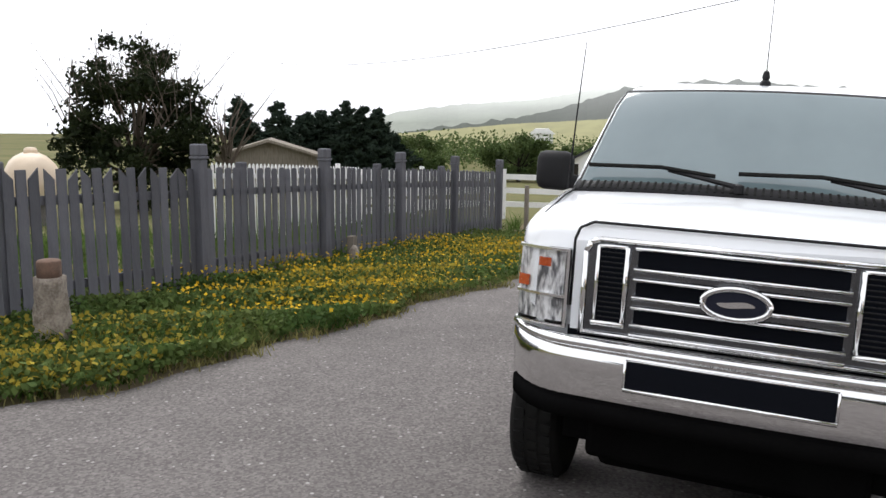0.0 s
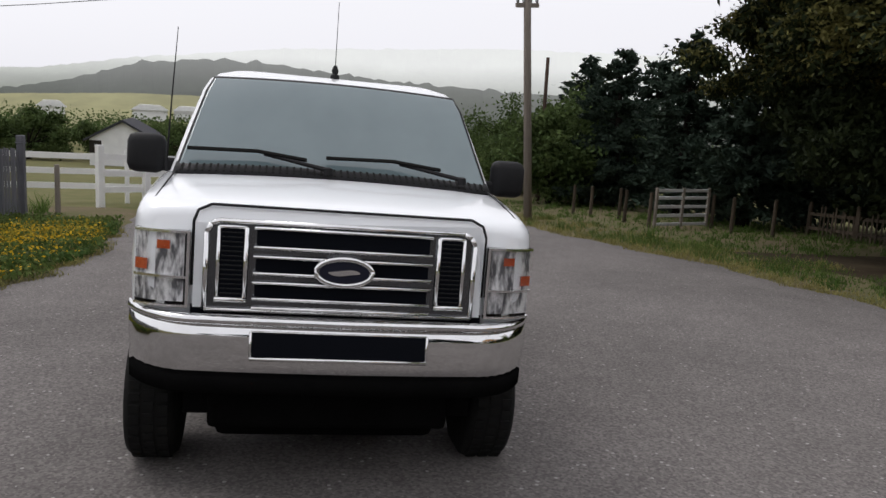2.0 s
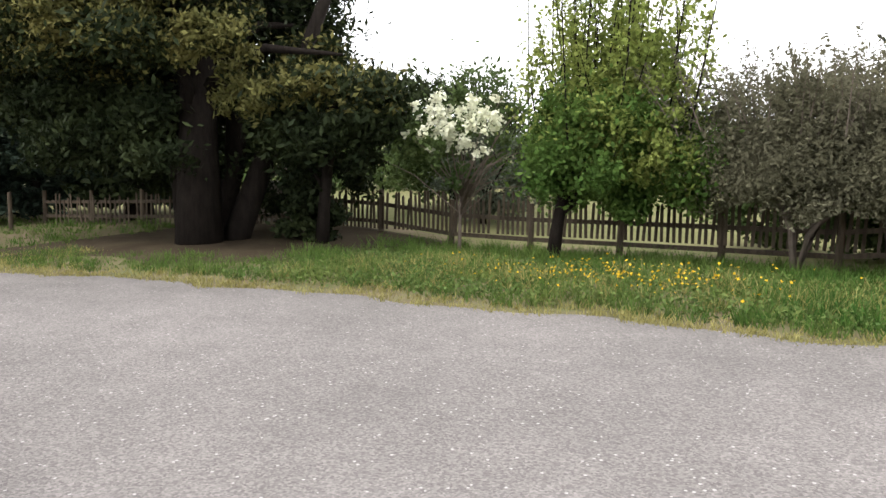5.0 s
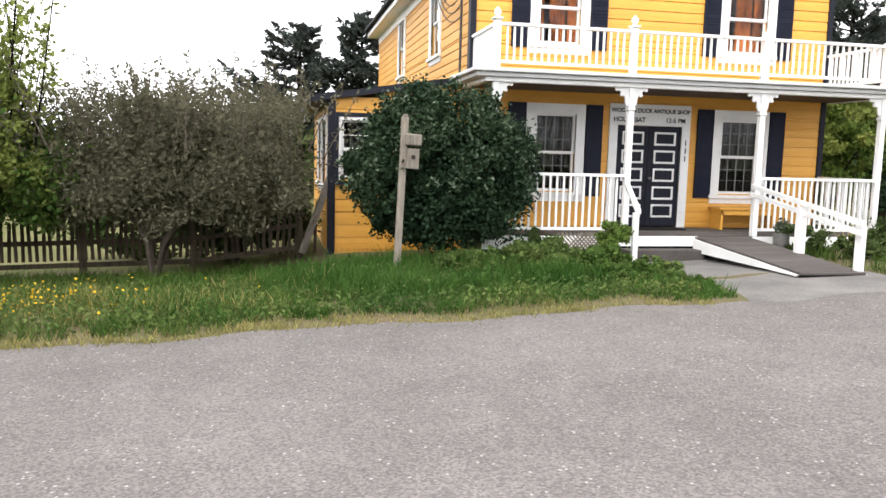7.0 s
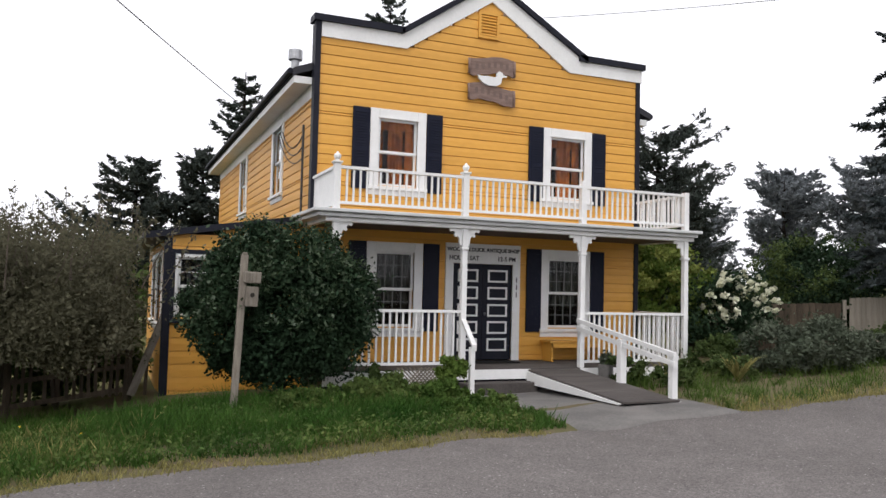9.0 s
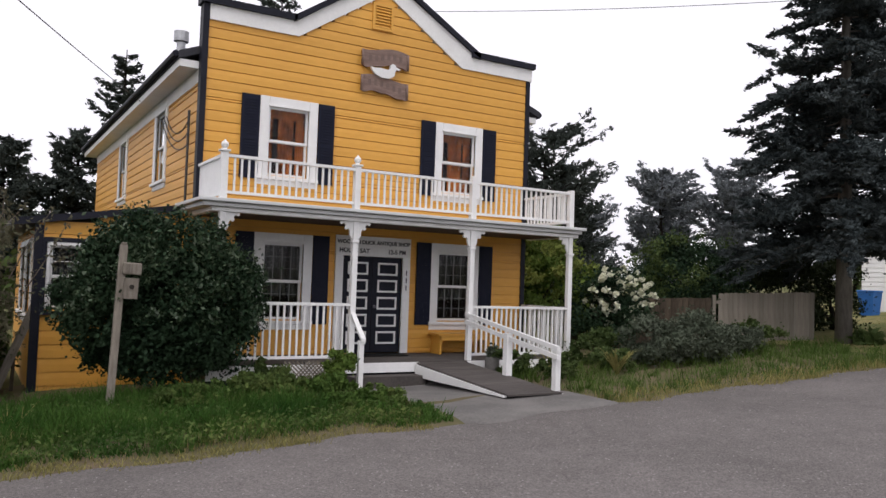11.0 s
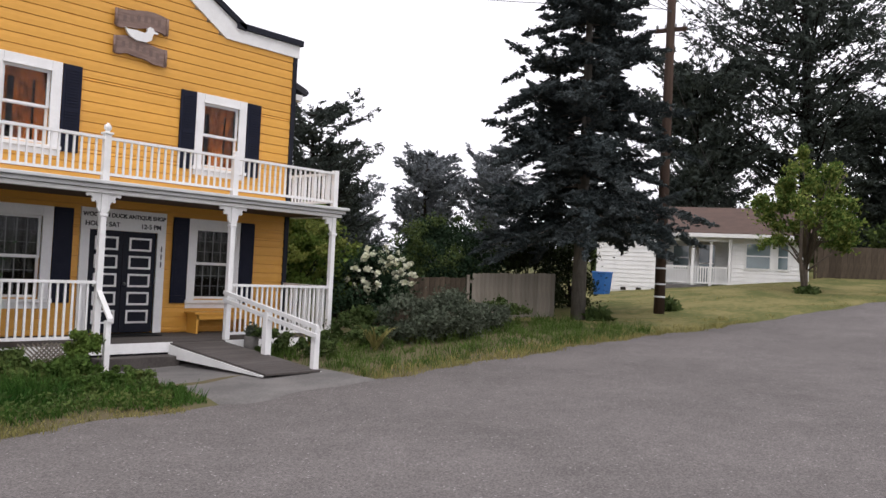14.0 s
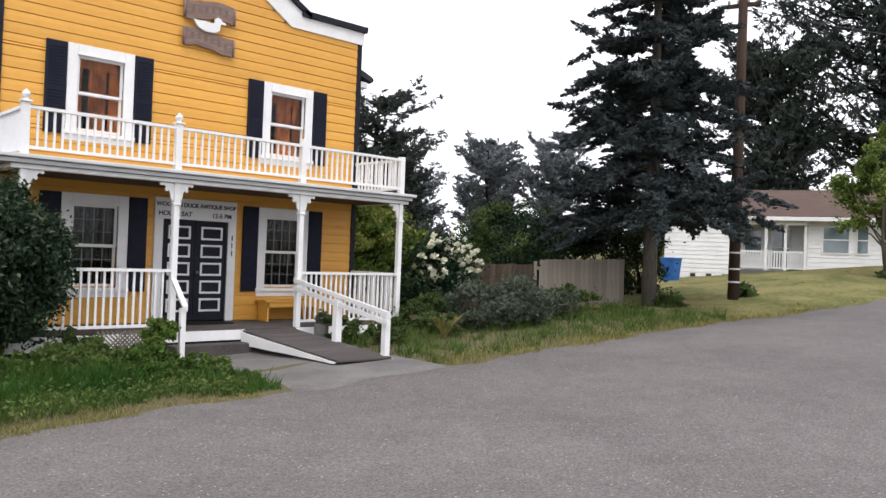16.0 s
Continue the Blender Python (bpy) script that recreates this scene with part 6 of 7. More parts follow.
for x, y, r, z in ((-58, -22, 3.0, 1.8), (-62, -17, 3.5, 1.5), (-60, -12, 3.0, 1.4), (-57, -30, 3.0, 1.8), (-66, -25, 3.5, 1.6), (-70, -10, 4.5, 2.2), (-64, -4, 4.0, 2.4), (-75, 0, 5, 2.6)):
    broad("field_tree", "rounded green tree at the field edge", x, y, (0, 0, z), (r, r, z), 34, 260, .13, M["hedge"], M["bark"], .15, z, group="field trees")

for x, y, h, w in ((78, -4, 16, 10), (84, 4, 18, 11), (80, 14, 18, 11), (88, -14, 15, 10)):
    pine("tall dark pine up the road", x, y, h, w, "tall pines", 90, puff=.085)
for x, y, r, z in ((52, 16, 2.6, 1.6), (56, 11, 2.4, 1.5), (58, 5, 2.6, 1.6), (62, -1, 3.0, 1.8), (50, 21, 2.4, 1.8), (47, 25, 2.6, 2.0)):
    broad("bank_bush", "dark bush on the grassy bank", x, y, (0, 0, z), (r, r, z), 26, 140, .18, M["hedge"], M["bark"], .1, z, "shrub", group="bank bushes")

# hedgerows beyond the fences: many leaves nobody could count
hp = []
for k in range(170):
    x = RNG.uniform(-70, 14)
    y = 34 + RNG.normal() * 3 - .05 * x
    q = RNG.uniform(1.2, 2.6)
    hp.append(blob(170, (x, y, gz(x) + q * .8), (q * 1.2, q, q), .3))
tagged(part("hedgerow", quads("hedgerow", leaves(np.concatenate(hp), .22, .3), M["hedge"]), M["hedge"]), "mixed green hedgerow beyond the meadow", "hedge", kind="stuff")
hp = []
for k in range(140):
    x = RNG.uniform(-150, -80)
    y = RNG.uniform(-90, 60)
    q = RNG.uniform(2.0, 4.0)
    hp.append(blob(240, (x, y, gz(x) + q * .5), (q * 1.4, q * 1.4, q * .8), .3))
fw = []
for k in range(80):
    a, d = radians(RNG.uniform(9, 26)), RNG.uniform(80, 105)
    q = RNG.uniform(1.6, 3.2)
    x, y = d * math.cos(a), d * math.sin(a)
    fw.append(blob(260, (x, y, gz(x, y) + RNG.uniform(.5, 5.0)), (q * 1.2, q * 1.2, q), .2))
tagged(part("far_wood", quads("far_wood", leaves(np.concatenate(fw), .3, .3, 2.2), M["pine"]), M["pine"]), "dark wood on the rising ground up the road", "wood", kind="stuff")
tagged(part("far_scrub", quads("far_scrub", leaves(np.concatenate(hp), .26, .3), M["hedge"]), M["hedge"]), "scattered valley scrub", "scrub", kind="stuff")


# ---- grass and weeds ----
def blades(n, xs, edge0, edge1, hmin, hmax, lean=.35, width=.006, bias=1.0):
    """Grass blades between two edges given as functions of x."""
    x = RNG.uniform(xs[0], xs[1], n)
    a = np.array([edge0(v) for v in x])
    b = np.array([edge1(v) for v in x])
    y = a + (b - a) * RNG.random(n) ** bias
    nt = max(8, n // 26)
    tx, ty = x[:nt], y[:nt]
    pick = RNG.integers(0, nt, n)
    stray = RNG.random(n) < .3
    th = RNG.uniform(.55, 1.35, nt)[pick]
    x = np.where(stray, x, tx[pick] + RNG.normal(size=n) * .07)
    y = np.where(stray, y, ty[pick] + RNG.normal(size=n) * .07)
    z = np.array([gz(u, v) for u, v in zip(x, y)])
    h = RNG.uniform(hmin, hmax, n) * th * (.75 + .5 * np.sin(.9 * x + 1.3 * y) ** 2)
    ang = RNG.uniform(0, 2 * math.pi, n)
    o = np.stack([np.cos(ang), np.sin(ang), np.zeros(n)], 1) * (width * RNG.uniform(.7, 1.5, n))[:, None]
    d = np.stack([RNG.normal(size=n) * lean, RNG.normal(size=n) * lean, np.ones(n)], 1) * h[:, None]
    p = np.stack([x, y, z - .01], 1)
    m = p + d * .55
    tip = p + d + np.stack([RNG.normal(size=n), RNG.normal(size=n), np.zeros(n)], 1) * (h * .18)[:, None]
    return np.concatenate([np.stack([p - o, p + o, m + o * .8, m - o * .8], 1), np.stack([m - o * .8, m + o * .8, tip + o * .12, tip - o * .12], 1)])


def stuff(name, co, m, label, category):
    return tagged(part(name, quads(name, co, m), m), label, category, kind="stuff")


stuff("verge_grass", np.concatenate([blades(24000, (-9.5, 0), lambda x: far_edge(x) + .3 + .25 * (x < -5), lambda x: 14.3, .07, .25, bias=1.0), blades(9000, (9.4, 20), lambda x: far_edge(x) + .15, lambda x: 12.5, .10, .28)]), M["grass"], "long green verge grass below the fence and house", "grass")
stuff("lush_grass", np.concatenate([blades(26000, (-1.5, 5.9), lambda x: far_edge(x) + .45, lambda x: 12.9, .07, .22), blades(11000, (.2, 4.9), lambda x: far_edge(x) + 1.3, lambda x: 12.0, .14, .33), blades(2600, (5.5, 6.35), lambda x: far_edge(x) + .25, lambda x: 10.6, .05, .18)]), M["lushgrass"], "tall lush dark green grass before the house", "grass")
stuff("dry_grass", np.concatenate([blades(5000, (-17, -2.5), lambda x: near_edge(x) - .7, lambda x: near_edge(x) + .06, .03, .12), blades(9000, (-26, -13), lambda x: far_edge(x) - .05, lambda x: far_edge(x) + 2.5, .04, .14, bias=1.3), blades(5000, (-8, 1), lambda x: far_edge(x) + .8, lambda x: 10.8, .1, .26), blades(9000, (-14, 5.9), lambda x: far_edge(x) - .05, lambda x: far_edge(x) + .9, .02, .09, bias=1.5), blades(5000, (9.4, 24), lambda x: far_edge(x) - .05, lambda x: far_edge(x) + .9, .04, .14, bias=1.5), blades(16000, (20, 36), lambda x: far_edge(x) + .2, lambda x: 16.0, .03, .10)]), M["drygrass"], "short dry grass along the road edge", "grass")
stuff("roadside_grass", np.concatenate([blades(14000, (-34, -15.5), lambda x: far_edge(x) + .3, lambda x: 14.5, .06, .2, width=.009), blades(7000, (-19, -9), lambda x: far_edge(x) + .5, lambda x: far_edge(x) + 2.2, .05, .16, width=.007)]), M["grass"], "rough grass under the cypress", "grass")
n = 17000
wx = RNG.uniform(-8.5, 5.9, n)
wy = np.array([far_edge(v) + .35 for v in wx]) + RNG.random(n) ** 1.2 * 3.5
wz = np.array([gz(u, v) for u, v in zip(wx, wy)]) + RNG.uniform(.02, .2, n)
stuff("verge_weeds", leaves(np.stack([wx, wy, wz], 1), .032, .6, 2.0), M["herb"], "small leafy weeds among the grass", "weeds")


def near_band(n, x0, x1, lo=0.02, hi=.16, bias=1.0):
    x = RNG.uniform(x0, x1, n)
    a = np.array([near_edge(v) for v in x])
    y = a - RNG.random(n) ** bias * (a + 7.2)
    z = np.array([gz(v) for v in x]) + .03 + RNG.uniform(lo, hi, n) * (.5 + .8 * np.sin(1.7 * x + 2.1 * y) ** 2)
    return np.stack([x, y, z], 1)


p = np.stack([-3.2 + RNG.normal(size=320) * 1.1, 9.2 + RNG.normal(size=320) * .45, RNG.uniform(.15, .36, 320)], 1)
p[:, 2] += np.array([gz(v) for v in p[:, 0]])
stuff("verge_flowers", leaves(p, .035, 2.0, 1.0), M["bloom_yellow"], "scattered yellow flowers in the verge grass", "flowers")
stuff("near_weeds", leaves(np.concatenate([near_band(34000, -17.5, -2.5), near_band(20000, -8.5, -2.5)]), .045, 1.0, 1.4), M["herb"], "thick low weeds below the grey fence", "weeds")
p = near_band(24000, -16.5, -3.0, .06, .2)
p = p[np.sin(1.3 * p[:, 0] + .7) + np.sin(2.2 * p[:, 1]) + RNG.normal(size=len(p)) * .5 > .2]
stuff("yellow_weeds", leaves(p, .04, 1.2, 1.2), M["yellowherb"], "yellowing leaves and flowers in the weeds", "weeds")
p = near_band(2200, -14.5, -6.5, .16, .24)
stuff("yellow_flowers", leaves(p, .04, 2.5, 1.0), M["bloom_yellow"], "small yellow flowers", "flowers")
stuff("near_grass", np.concatenate([blades(9000, (-17.5, -2.5), lambda x: -7.4, lambda x: near_edge(x) - .1, .06, .22), blades(12000, (-20, -2), lambda x: -12.0, lambda x: -7.0, .12, .4, width=.01)]), M["grass"], "grass at the foot of the grey fence", "grass")

# ---- fences ----
def gpose(x, y, turn=0.0, dz=0.0):
    return pose(x, y, gz(x, y) + dz, 0, 0, turn)


def lerp_line(pts, s):
    """The point and heading at the length s along a line of points."""
    for (x0, y0), (x1, y1) in zip(pts, pts[1:]):
        L = math.hypot(x1 - x0, y1 - y0)
        if s <= L or (x1, y1) == pts[-1]:
            return x0 + (x1 - x0) * s / L, y0 + (y1 - y0) * s / L, math.degrees(math.atan2(y1 - y0, x1 - x0))
        s -= L


def line_len(pts):
    return sum(math.hypot(b[0] - a[0], b[1] - a[1]) for a, b in zip(pts, pts[1:]))


def picket_mesh(w, h, top, th=.02):
    tops = {"flat": [(w / 2, h), (-w / 2, h)], "left": [(w / 2, h), (-w / 2, h - .11)], "right": [(w / 2, h - .11), (-w / 2, h)], "dog": [(w / 2, h - .025), (w / 2 - .025, h), (-w / 2 + .025, h), (-w / 2, h - .025)], "point": [(w / 2, h - .05), (0, h), (-w / 2, h - .05)]}[top]
    return Shape().prism([(-w / 2, 0.0), (w / 2, 0.0)] + tops, -th / 2, th / 2).mesh("picket")


def link_piece(name, me, m, parent, material):
    if not me.materials:
        me.materials.append(material)
    ob = new(name, me)
    ob.parent = parent
    ob.matrix_basis = m
    return ob


def rail_between(x0, y0, x1, y1, z, parent, base, material, th=.02, hh=.045, name="rail"):
    s = Shape()
    d = Vector((x1 - x0, y1 - y0, 0)).normalized()
    q = Vector((-d.y, d.x, 0)) * th
    z0, z1 = gz(x0, y0) + z, gz(x1, y1) + z
    s.loft([[tuple(Vector((x, y, zz)) + q * a + Vector((0, 0, b * hh))) for a, b in ((-1, -1), (1, -1), (1, 1), (-1, 1))] for x, y, zz in ((x0, y0, z0), (x1, y1, z1))])
    ob = part(name, s, material, parent)
    ob.data.transform(base)
    return ob


# grey picket fence beside the van
line = [(-2.6, -6.5), (-8.0, -6.62), (-18.5, -7.05)]
gf = thing("picket_fence", "weathered grey picket fence with capped square posts", "fence", gpose(-8.0, -6.62))
GB = gf.matrix_basis.inverted()
kinds = {k: picket_mesh(.112, 1.46, k, .016) for k in ("left", "flat", "right", "dog")}
total = line_len(line)
s_at, k = 0.015, 0
rng = random.Random(3)
while s_at < total:
    x, y, a = lerp_line(line, s_at)
    kind = ("left", "flat", "right")[k % 3] if x > -8.0 else "dog"
    link_piece("picket", kinds[kind], GB @ pose(x, y + .02, gz(x) + .05 + rng.uniform(-.012, .012), 0, rng.uniform(-.9, .9), a + 180), gf, M["picket"])
    s_at += (.142 if k % 3 != 2 else .171) if x > -8.0 else .165
    k += 1
postm = Shape().box(-.07, .07, -.07, .07, -.1, 1.62, bevel=.012).box(-.085, .085, -.085, .085, 1.62, 1.655, bevel=.01).box(-.078, .078, -.078, .078, 1.655, 1.80, bevel=.02).mesh("post")
thin = Shape().box(-.06, .06, -.06, .06, -.1, 1.58, bevel=.02).mesh("post")
for x, y, me in ((-7.85, -6.55, postm), (-10.6, -6.66, postm), (-13.1, -6.76, postm), (-15.6, -6.88, postm), (-18.3, -7.0, postm), (-5.3, -6.62, thin), (-12.6, -6.95, thin), (-15.2, -7.0, thin), (-9.0, -6.9, thin)):
    link_piece("post", me, GB @ gpose(x, y), gf, M["picket"])
for (xa, ya), (xb, yb) in zip(line, line[1:]):
    for z in (.32, 1.20):
        n = 8
        for i in range(n):
            u0, u1 = i / n, (i + 1) / n
            rail_between(xa + (xb - xa) * u0, ya + (yb - ya) * u0 - .03, xa + (xb - xa) * u1, ya + (yb - ya) * u1 - .03, z, gf, GB, M["picket"])

# old brown pickets below the trees
line = [(1.25, 14.5), (-13.0, 14.7), (-22.5, 13.6)]
bf = thing("picket_fence", "old bare brown picket fence below the trees", "fence", gpose(-5.0, 14.6))
BB = bf.matrix_basis.inverted()
bk = [picket_mesh(.06, h, "point", .018) for h in (.80, .88, .74, .93)]
s_at, k = 0.1, 0
while s_at < line_len(line) and k < 290:
    x, y, a = lerp_line(line, s_at)
    if rng.random() > .06:
        link_piece("picket", bk[rng.randrange(4)], BB @ pose(x, y, gz(x) - .02, rng.uniform(-2, 2), rng.uniform(-3, 3), a), bf, M["brownpicket"])
    s_at += .118 if x > -13 else .17
    k += 1
bp = Shape().tube([(0, 0, -.1), (.01, 0, .5), (0, .01, .98)], [.075, .068, .06], 8).mesh("post")
for i in range(13):
    x, y, a = lerp_line(line, .4 + i * 1.95)
    link_piece("post", bp, BB @ gpose(x, y + .05), bf, M["brownpicket"])
    x1, y1, a = lerp_line(line, min(.4 + (i + 1) * 1.95, line_len(line) - .05))
    for z in (.22, .64):
        rail_between(x, y + .03, x1, y1 + .03, z, bf, BB, M["brownpicket"])

# tall board fence on the right of the house
def board_fence(label, pts, h, w, material, zoff=0.0, scallop=True):
    f = thing("board_fence", label, "fence", gpose(*pts[0]))
    FB = f.matrix_basis.inverted()
    bm_ = picket_mesh(w * .97, h, "dog" if scallop else "flat", .022)
    s_at = w / 2
    while s_at < line_len(pts):
        x, y, a = lerp_line(pts, s_at)
        link_piece("board", bm_, FB @ pose(x, y, gz(x, y) + zoff + rng.uniform(-.012, .012), 0, 0, a), f, material)
        s_at += w
    for (xa, ya), (xb, yb) in zip(pts, pts[1:]):
        for z in (.3, h - .25):
            rail_between(xa, ya + .04, xb, yb + .04, z + zoff, f, FB, material)
    n = max(2, int(line_len(pts) / 2.4) + 1)
    pm = Shape().box(-.045, .045, -.045, .045, -.1, h - .05, bevel=.006).mesh("post")
    for i in range(n):
        x, y, a = lerp_line(pts, line_len(pts) * i / (n - 1) * .999)
        link_piece("post", pm, FB @ pose(x, y + .09, gz(x, y) + zoff, 0, 0, a), f, material)
    return f


board_fence("weathered grey-brown board fence with scalloped tops", [(20.8, 12.75), (18.5, 14.2)], 1.38, .14, M["board"])
board_fence("darker plank fence behind the flowering bush", [(18.4, 14.3), (15.2, 16.4)], 1.25, .16, M["brownpicket"], scallop=False)
board_fence("brown plank fence beyond the lawn", [(40.2, 11.3), (43.5, 8.3)], 1.5, .3, M["brownpicket"], .05, False)

# white rail fences and white picket tops beyond the grey fence
def rail_fence(label, pts, h, rails, step, post_w=.06, top=.1):
    f = thing("rail_fence", label, "fence", gpose(*pts[0]), "white field fences")
    FB = f.matrix_basis.inverted()
    L = line_len(pts)
    n = int(L / step) + 1
    pm = Shape().box(-post_w, post_w, -post_w, post_w, -.1, h + top, bevel=.01).mesh("post")
    for i in range(n):
        x, y, a = lerp_line(pts, L * i / (n - 1) * .9999)
        link_piece("post", pm, FB @ pose(x, y, gz(x), 0, 0, a), f, M["white"])
        if i < n - 1:
            x1, y1, a = lerp_line(pts, L * (i + 1) / (n - 1) * .9999)
            for z in rails:
                rail_between(x, y - .05, x1, y1 - .05, z, f, FB, M["white"], .02, .085)
    return f


rail_fence("white three-rail field fence", [(-20.0, -12.8), (-23.5, -10.5), (-28.5, 1.0)], 1.45, (.45, .88, 1.32), 2.4)
rail_fence("white rail gate fence before the barn", [(-23.0, -6.8), (-27.5, -3.0)], 1.5, (.45, .9, 1.35), 1.4, .09, .18)
wf = thing("picket_fence", "low white picket fence behind the grey one", "fence", gpose(-14, -10))
WB = wf.matrix_basis.inverted()
wp = picket_mesh(.06, 1.49, "point", .02)
for i in range(44):
    link_piece("picket", wp, WB @ gpose(-11.8 - i * .115, -10.0), wf, M["white"])
for x0, x1 in ((-11.8, -14.2), (-14.2, -16.8)):
    rail_between(x0, -9.95, x1, -9.95, 1.25, wf, WB, M["white"])
rail_fence("white vinyl yard fence behind the grey pickets", [(-16.9, -10.0), (-24.4, -10.0)], 1.30, (.42, .84, 1.24), 2.5, .06, .06)
gp = solid("fence_post", Shape().tube([(0, 0, -.1), (0, 0, 1.22)], [.06, .055], 8), M["greypole"], "lone dark green wooden post at the verge end", "post", m=gpose(-17.8, -6.1))

# farm gate and wire fence
gate = thing("farm_gate", "pale five-bar farm gate by the old fence", "gate", gpose(-22.6, 8.9, 111))
for i, z in enumerate((.12, .38, .64, .9, 1.12)):
    part("bar", Shape().box(0, 2.1, -.02, .02, z - .045, z + .045, bevel=.006), M["deckpaint"], gate)
for x in (0.02, 2.08, 1.05):
    part("upright", Shape().box(x - .04, x + .04, -.035, .035, .02, 1.2), M["greypole"], gate)
for x, y in ((-27.7, 7.9), (-26.6, 8.2), (-25.7, 8.9), (-24.3, 8.6), (-22.6, 8.75), (-23.3, 11.0), (-21.4, 10.7), (-20.8, 11.6)):
    solid("fence_post", Shape().tube([(0, 0, -.1), (.02, 0, 1.05)], [.06, .05], 7), M["brownpicket"], "rough wooden wire-fence post", "post", "wire fence posts", m=gpose(x, y))

# concrete stub, little finial stone, bird box post
st = thing("concrete_post", "crumbling lichened concrete stub with a rusty cap", "post", gpose(-5.0, -5.56))
s = Shape()
rings = []
for i in range(13):
    z = .64 * i / 12
    r = .17 - .05 * (i / 12)
    rings.append([((r + .022 * noise.noise((math.cos(2 * math.pi * k / 18) * 3, math.sin(2 * math.pi * k / 18) * 3, z * 9))) * math.cos(2 * math.pi * k / 18), (r + .03 * noise.noise((math.cos(2 * math.pi * k / 18) * 4 + 9, math.sin(2 * math.pi * k / 18) * 4, z * 11))) * math.sin(2 * math.pi * k / 18), z) for k in range(18)])
part("stub", s.loft(rings), M["stone"], st, smooth=True)
part("cap", Shape().lathe([(.10, .60), (.10, .77), (.085, .785), (.02, .79)], (0, 0, 0), 14), M["rust"], st, "rusty iron cap", True)
s = Shape().lathe([(.08, 0), (.10, .05), (.07, .14), (.085, .2), (.05, .27), (.02, .3)], (0, 0, 0), 10)
solid("garden_stone", s, M["stone"], "small pale carved stone in the weeds", "ornament", smooth=True, m=gpose(-10.7, -6.2, 0, .05))
solid("short_post", Shape().box(-.06, .06, -.06, .06, -.05, .46, bevel=.01), M["oldwood"], "short brown post against the grey fence", "post", m=gpose(-10.95, -6.4))

bb = thing("bird_box_post", "leaning grey wooden post with a bird box", "bird box", pose(2.31, 11.55, gz(2.34), 0, 2.2, 0))
part("post", Shape().box(-.055, .055, -.05, .05, -.1, 2.46, bevel=.015).box(-.04, .04, -.05, .05, 2.44, 2.5, bevel=.02), M["oldwood"], bb)
box = part("box", Shape().box(.03, .225, -.19, -.05, 1.66, 1.97, bevel=.006), M["oldwood"], bb, "small wooden nest box")
part("hole", Shape().lathe([(.035, -.203), (.035, -.199)], (.13, 0, 1.84), 14, axis="y"), M["room"], box)
part("bracket", Shape().box(.0, .26, -.16, -.02, 2.02, 2.2, bevel=.02).box(.05, .09, -.18, -.16, 2.05, 2.18), M["oldwood"], bb)
solid("leaning_plank", Shape().box(-.07, .07, -.02, .02, 0, 1.75, bevel=.008), M["oldwood"], "weathered plank leaning on the annex", "plank", m=pose(.9, 14.35, gz(.9), 0, 20, 0))
lat = thing("lattice_panel", "brown wooden lattice panel under the porch rail", "lattice", pose(5.75, 12.2, gz(5.7)))
for k in range(9):
    for d in (-1, 1):
        part("lath", Shape().box(-.32, .32, -.008, .008, -.012, .012, m=pose(-.3 + k * .075, .01 * d, .25, 0, 45 * d, 0)), M["oldwood"], lat)
pot = thing("porch_planter", "worn grey planter by the ramp", "planter", pose(9.55, 12.15, gz(9.5)))
part("tub", Shape().lathe([(.10, 0), (.14, .12), (.15, .34), (.13, .36), (.12, .30)], (0, 0, 0), 14), M["concrete"], pot, smooth=True)
part("plant", quads("plant", leaves(blob(180, (0, 0, .45), (.16, .16, .18), .1), .05), M["lavender"]), M["lavender"], pot)


# ---- poles and wires ----
def wire(p0, p1, sag, r=.012, n=14):
    a, b = Vector(p0), Vector(p1)
    return Shape().tube([tuple(a.lerp(b, i / n) - Vector((0, 0, sag * 4 * (i / n) * (1 - i / n)))) for i in range(n + 1)], r, 5)


def pole(label, x, y, h, r, material, lean=(0, 0), arms=(), bands=()):
    p = thing("utility_pole", label, "pole", pose(x, y, gz(x, y), lean[0], lean[1], 0))
    part("shaft", Shape().tube([(0, 0, -.2), (0, 0, h * .5), (0, 0, h)], [r, r * .88, r * .75], 14), material, p, smooth=True)
    for z, half, turn in arms:
        arm = part("crossarm", Shape().box(-.05, .05, -half, half, z - .06, z + .06, m=pose(0, 0, 0, 0, 0, turn)), material, p)
        for e in (-.85, -.3, .3, .85):
            part("insulator", Shape().lathe([(.02, z + .06), (.05, z + .1), (.05, z + .16), (.02, z + .2)], tuple(Matrix.Rotation(radians(turn), 3, "Z") @ Vector((0, half * e, 0))), 8), M["steel"], arm)
    for z in bands:
        part("band", Shape().lathe([(r * 1.01, z), (r * 1.05, z + .005), (r * 1.05, z + .045), (r * 1.01, z + .05)], (0, 0, 0), 14), M["deckpaint"], p, "pale reflector band")
    return p


pole("dark creosoted utility pole with pale bands on the lawn edge", 23.7, 10.75, 11.5, .17, M["pole"], (0, 0), ((9.1, .5, 15),), (.55, .95, 1.45))
pole("silver-grey leaning utility pole beside the road", -23.8, 5.4, 9.5, .13, M["greypole"], (4.2, 0), ((8.0, .9, 10), (6.3, .35, 10)))
pole("far utility pole beyond the conifers", -34.5, 8.2, 6.2, .10, M["pole"], (0, 0))
wires = thing("power_lines", "thin black overhead power lines", "cable")
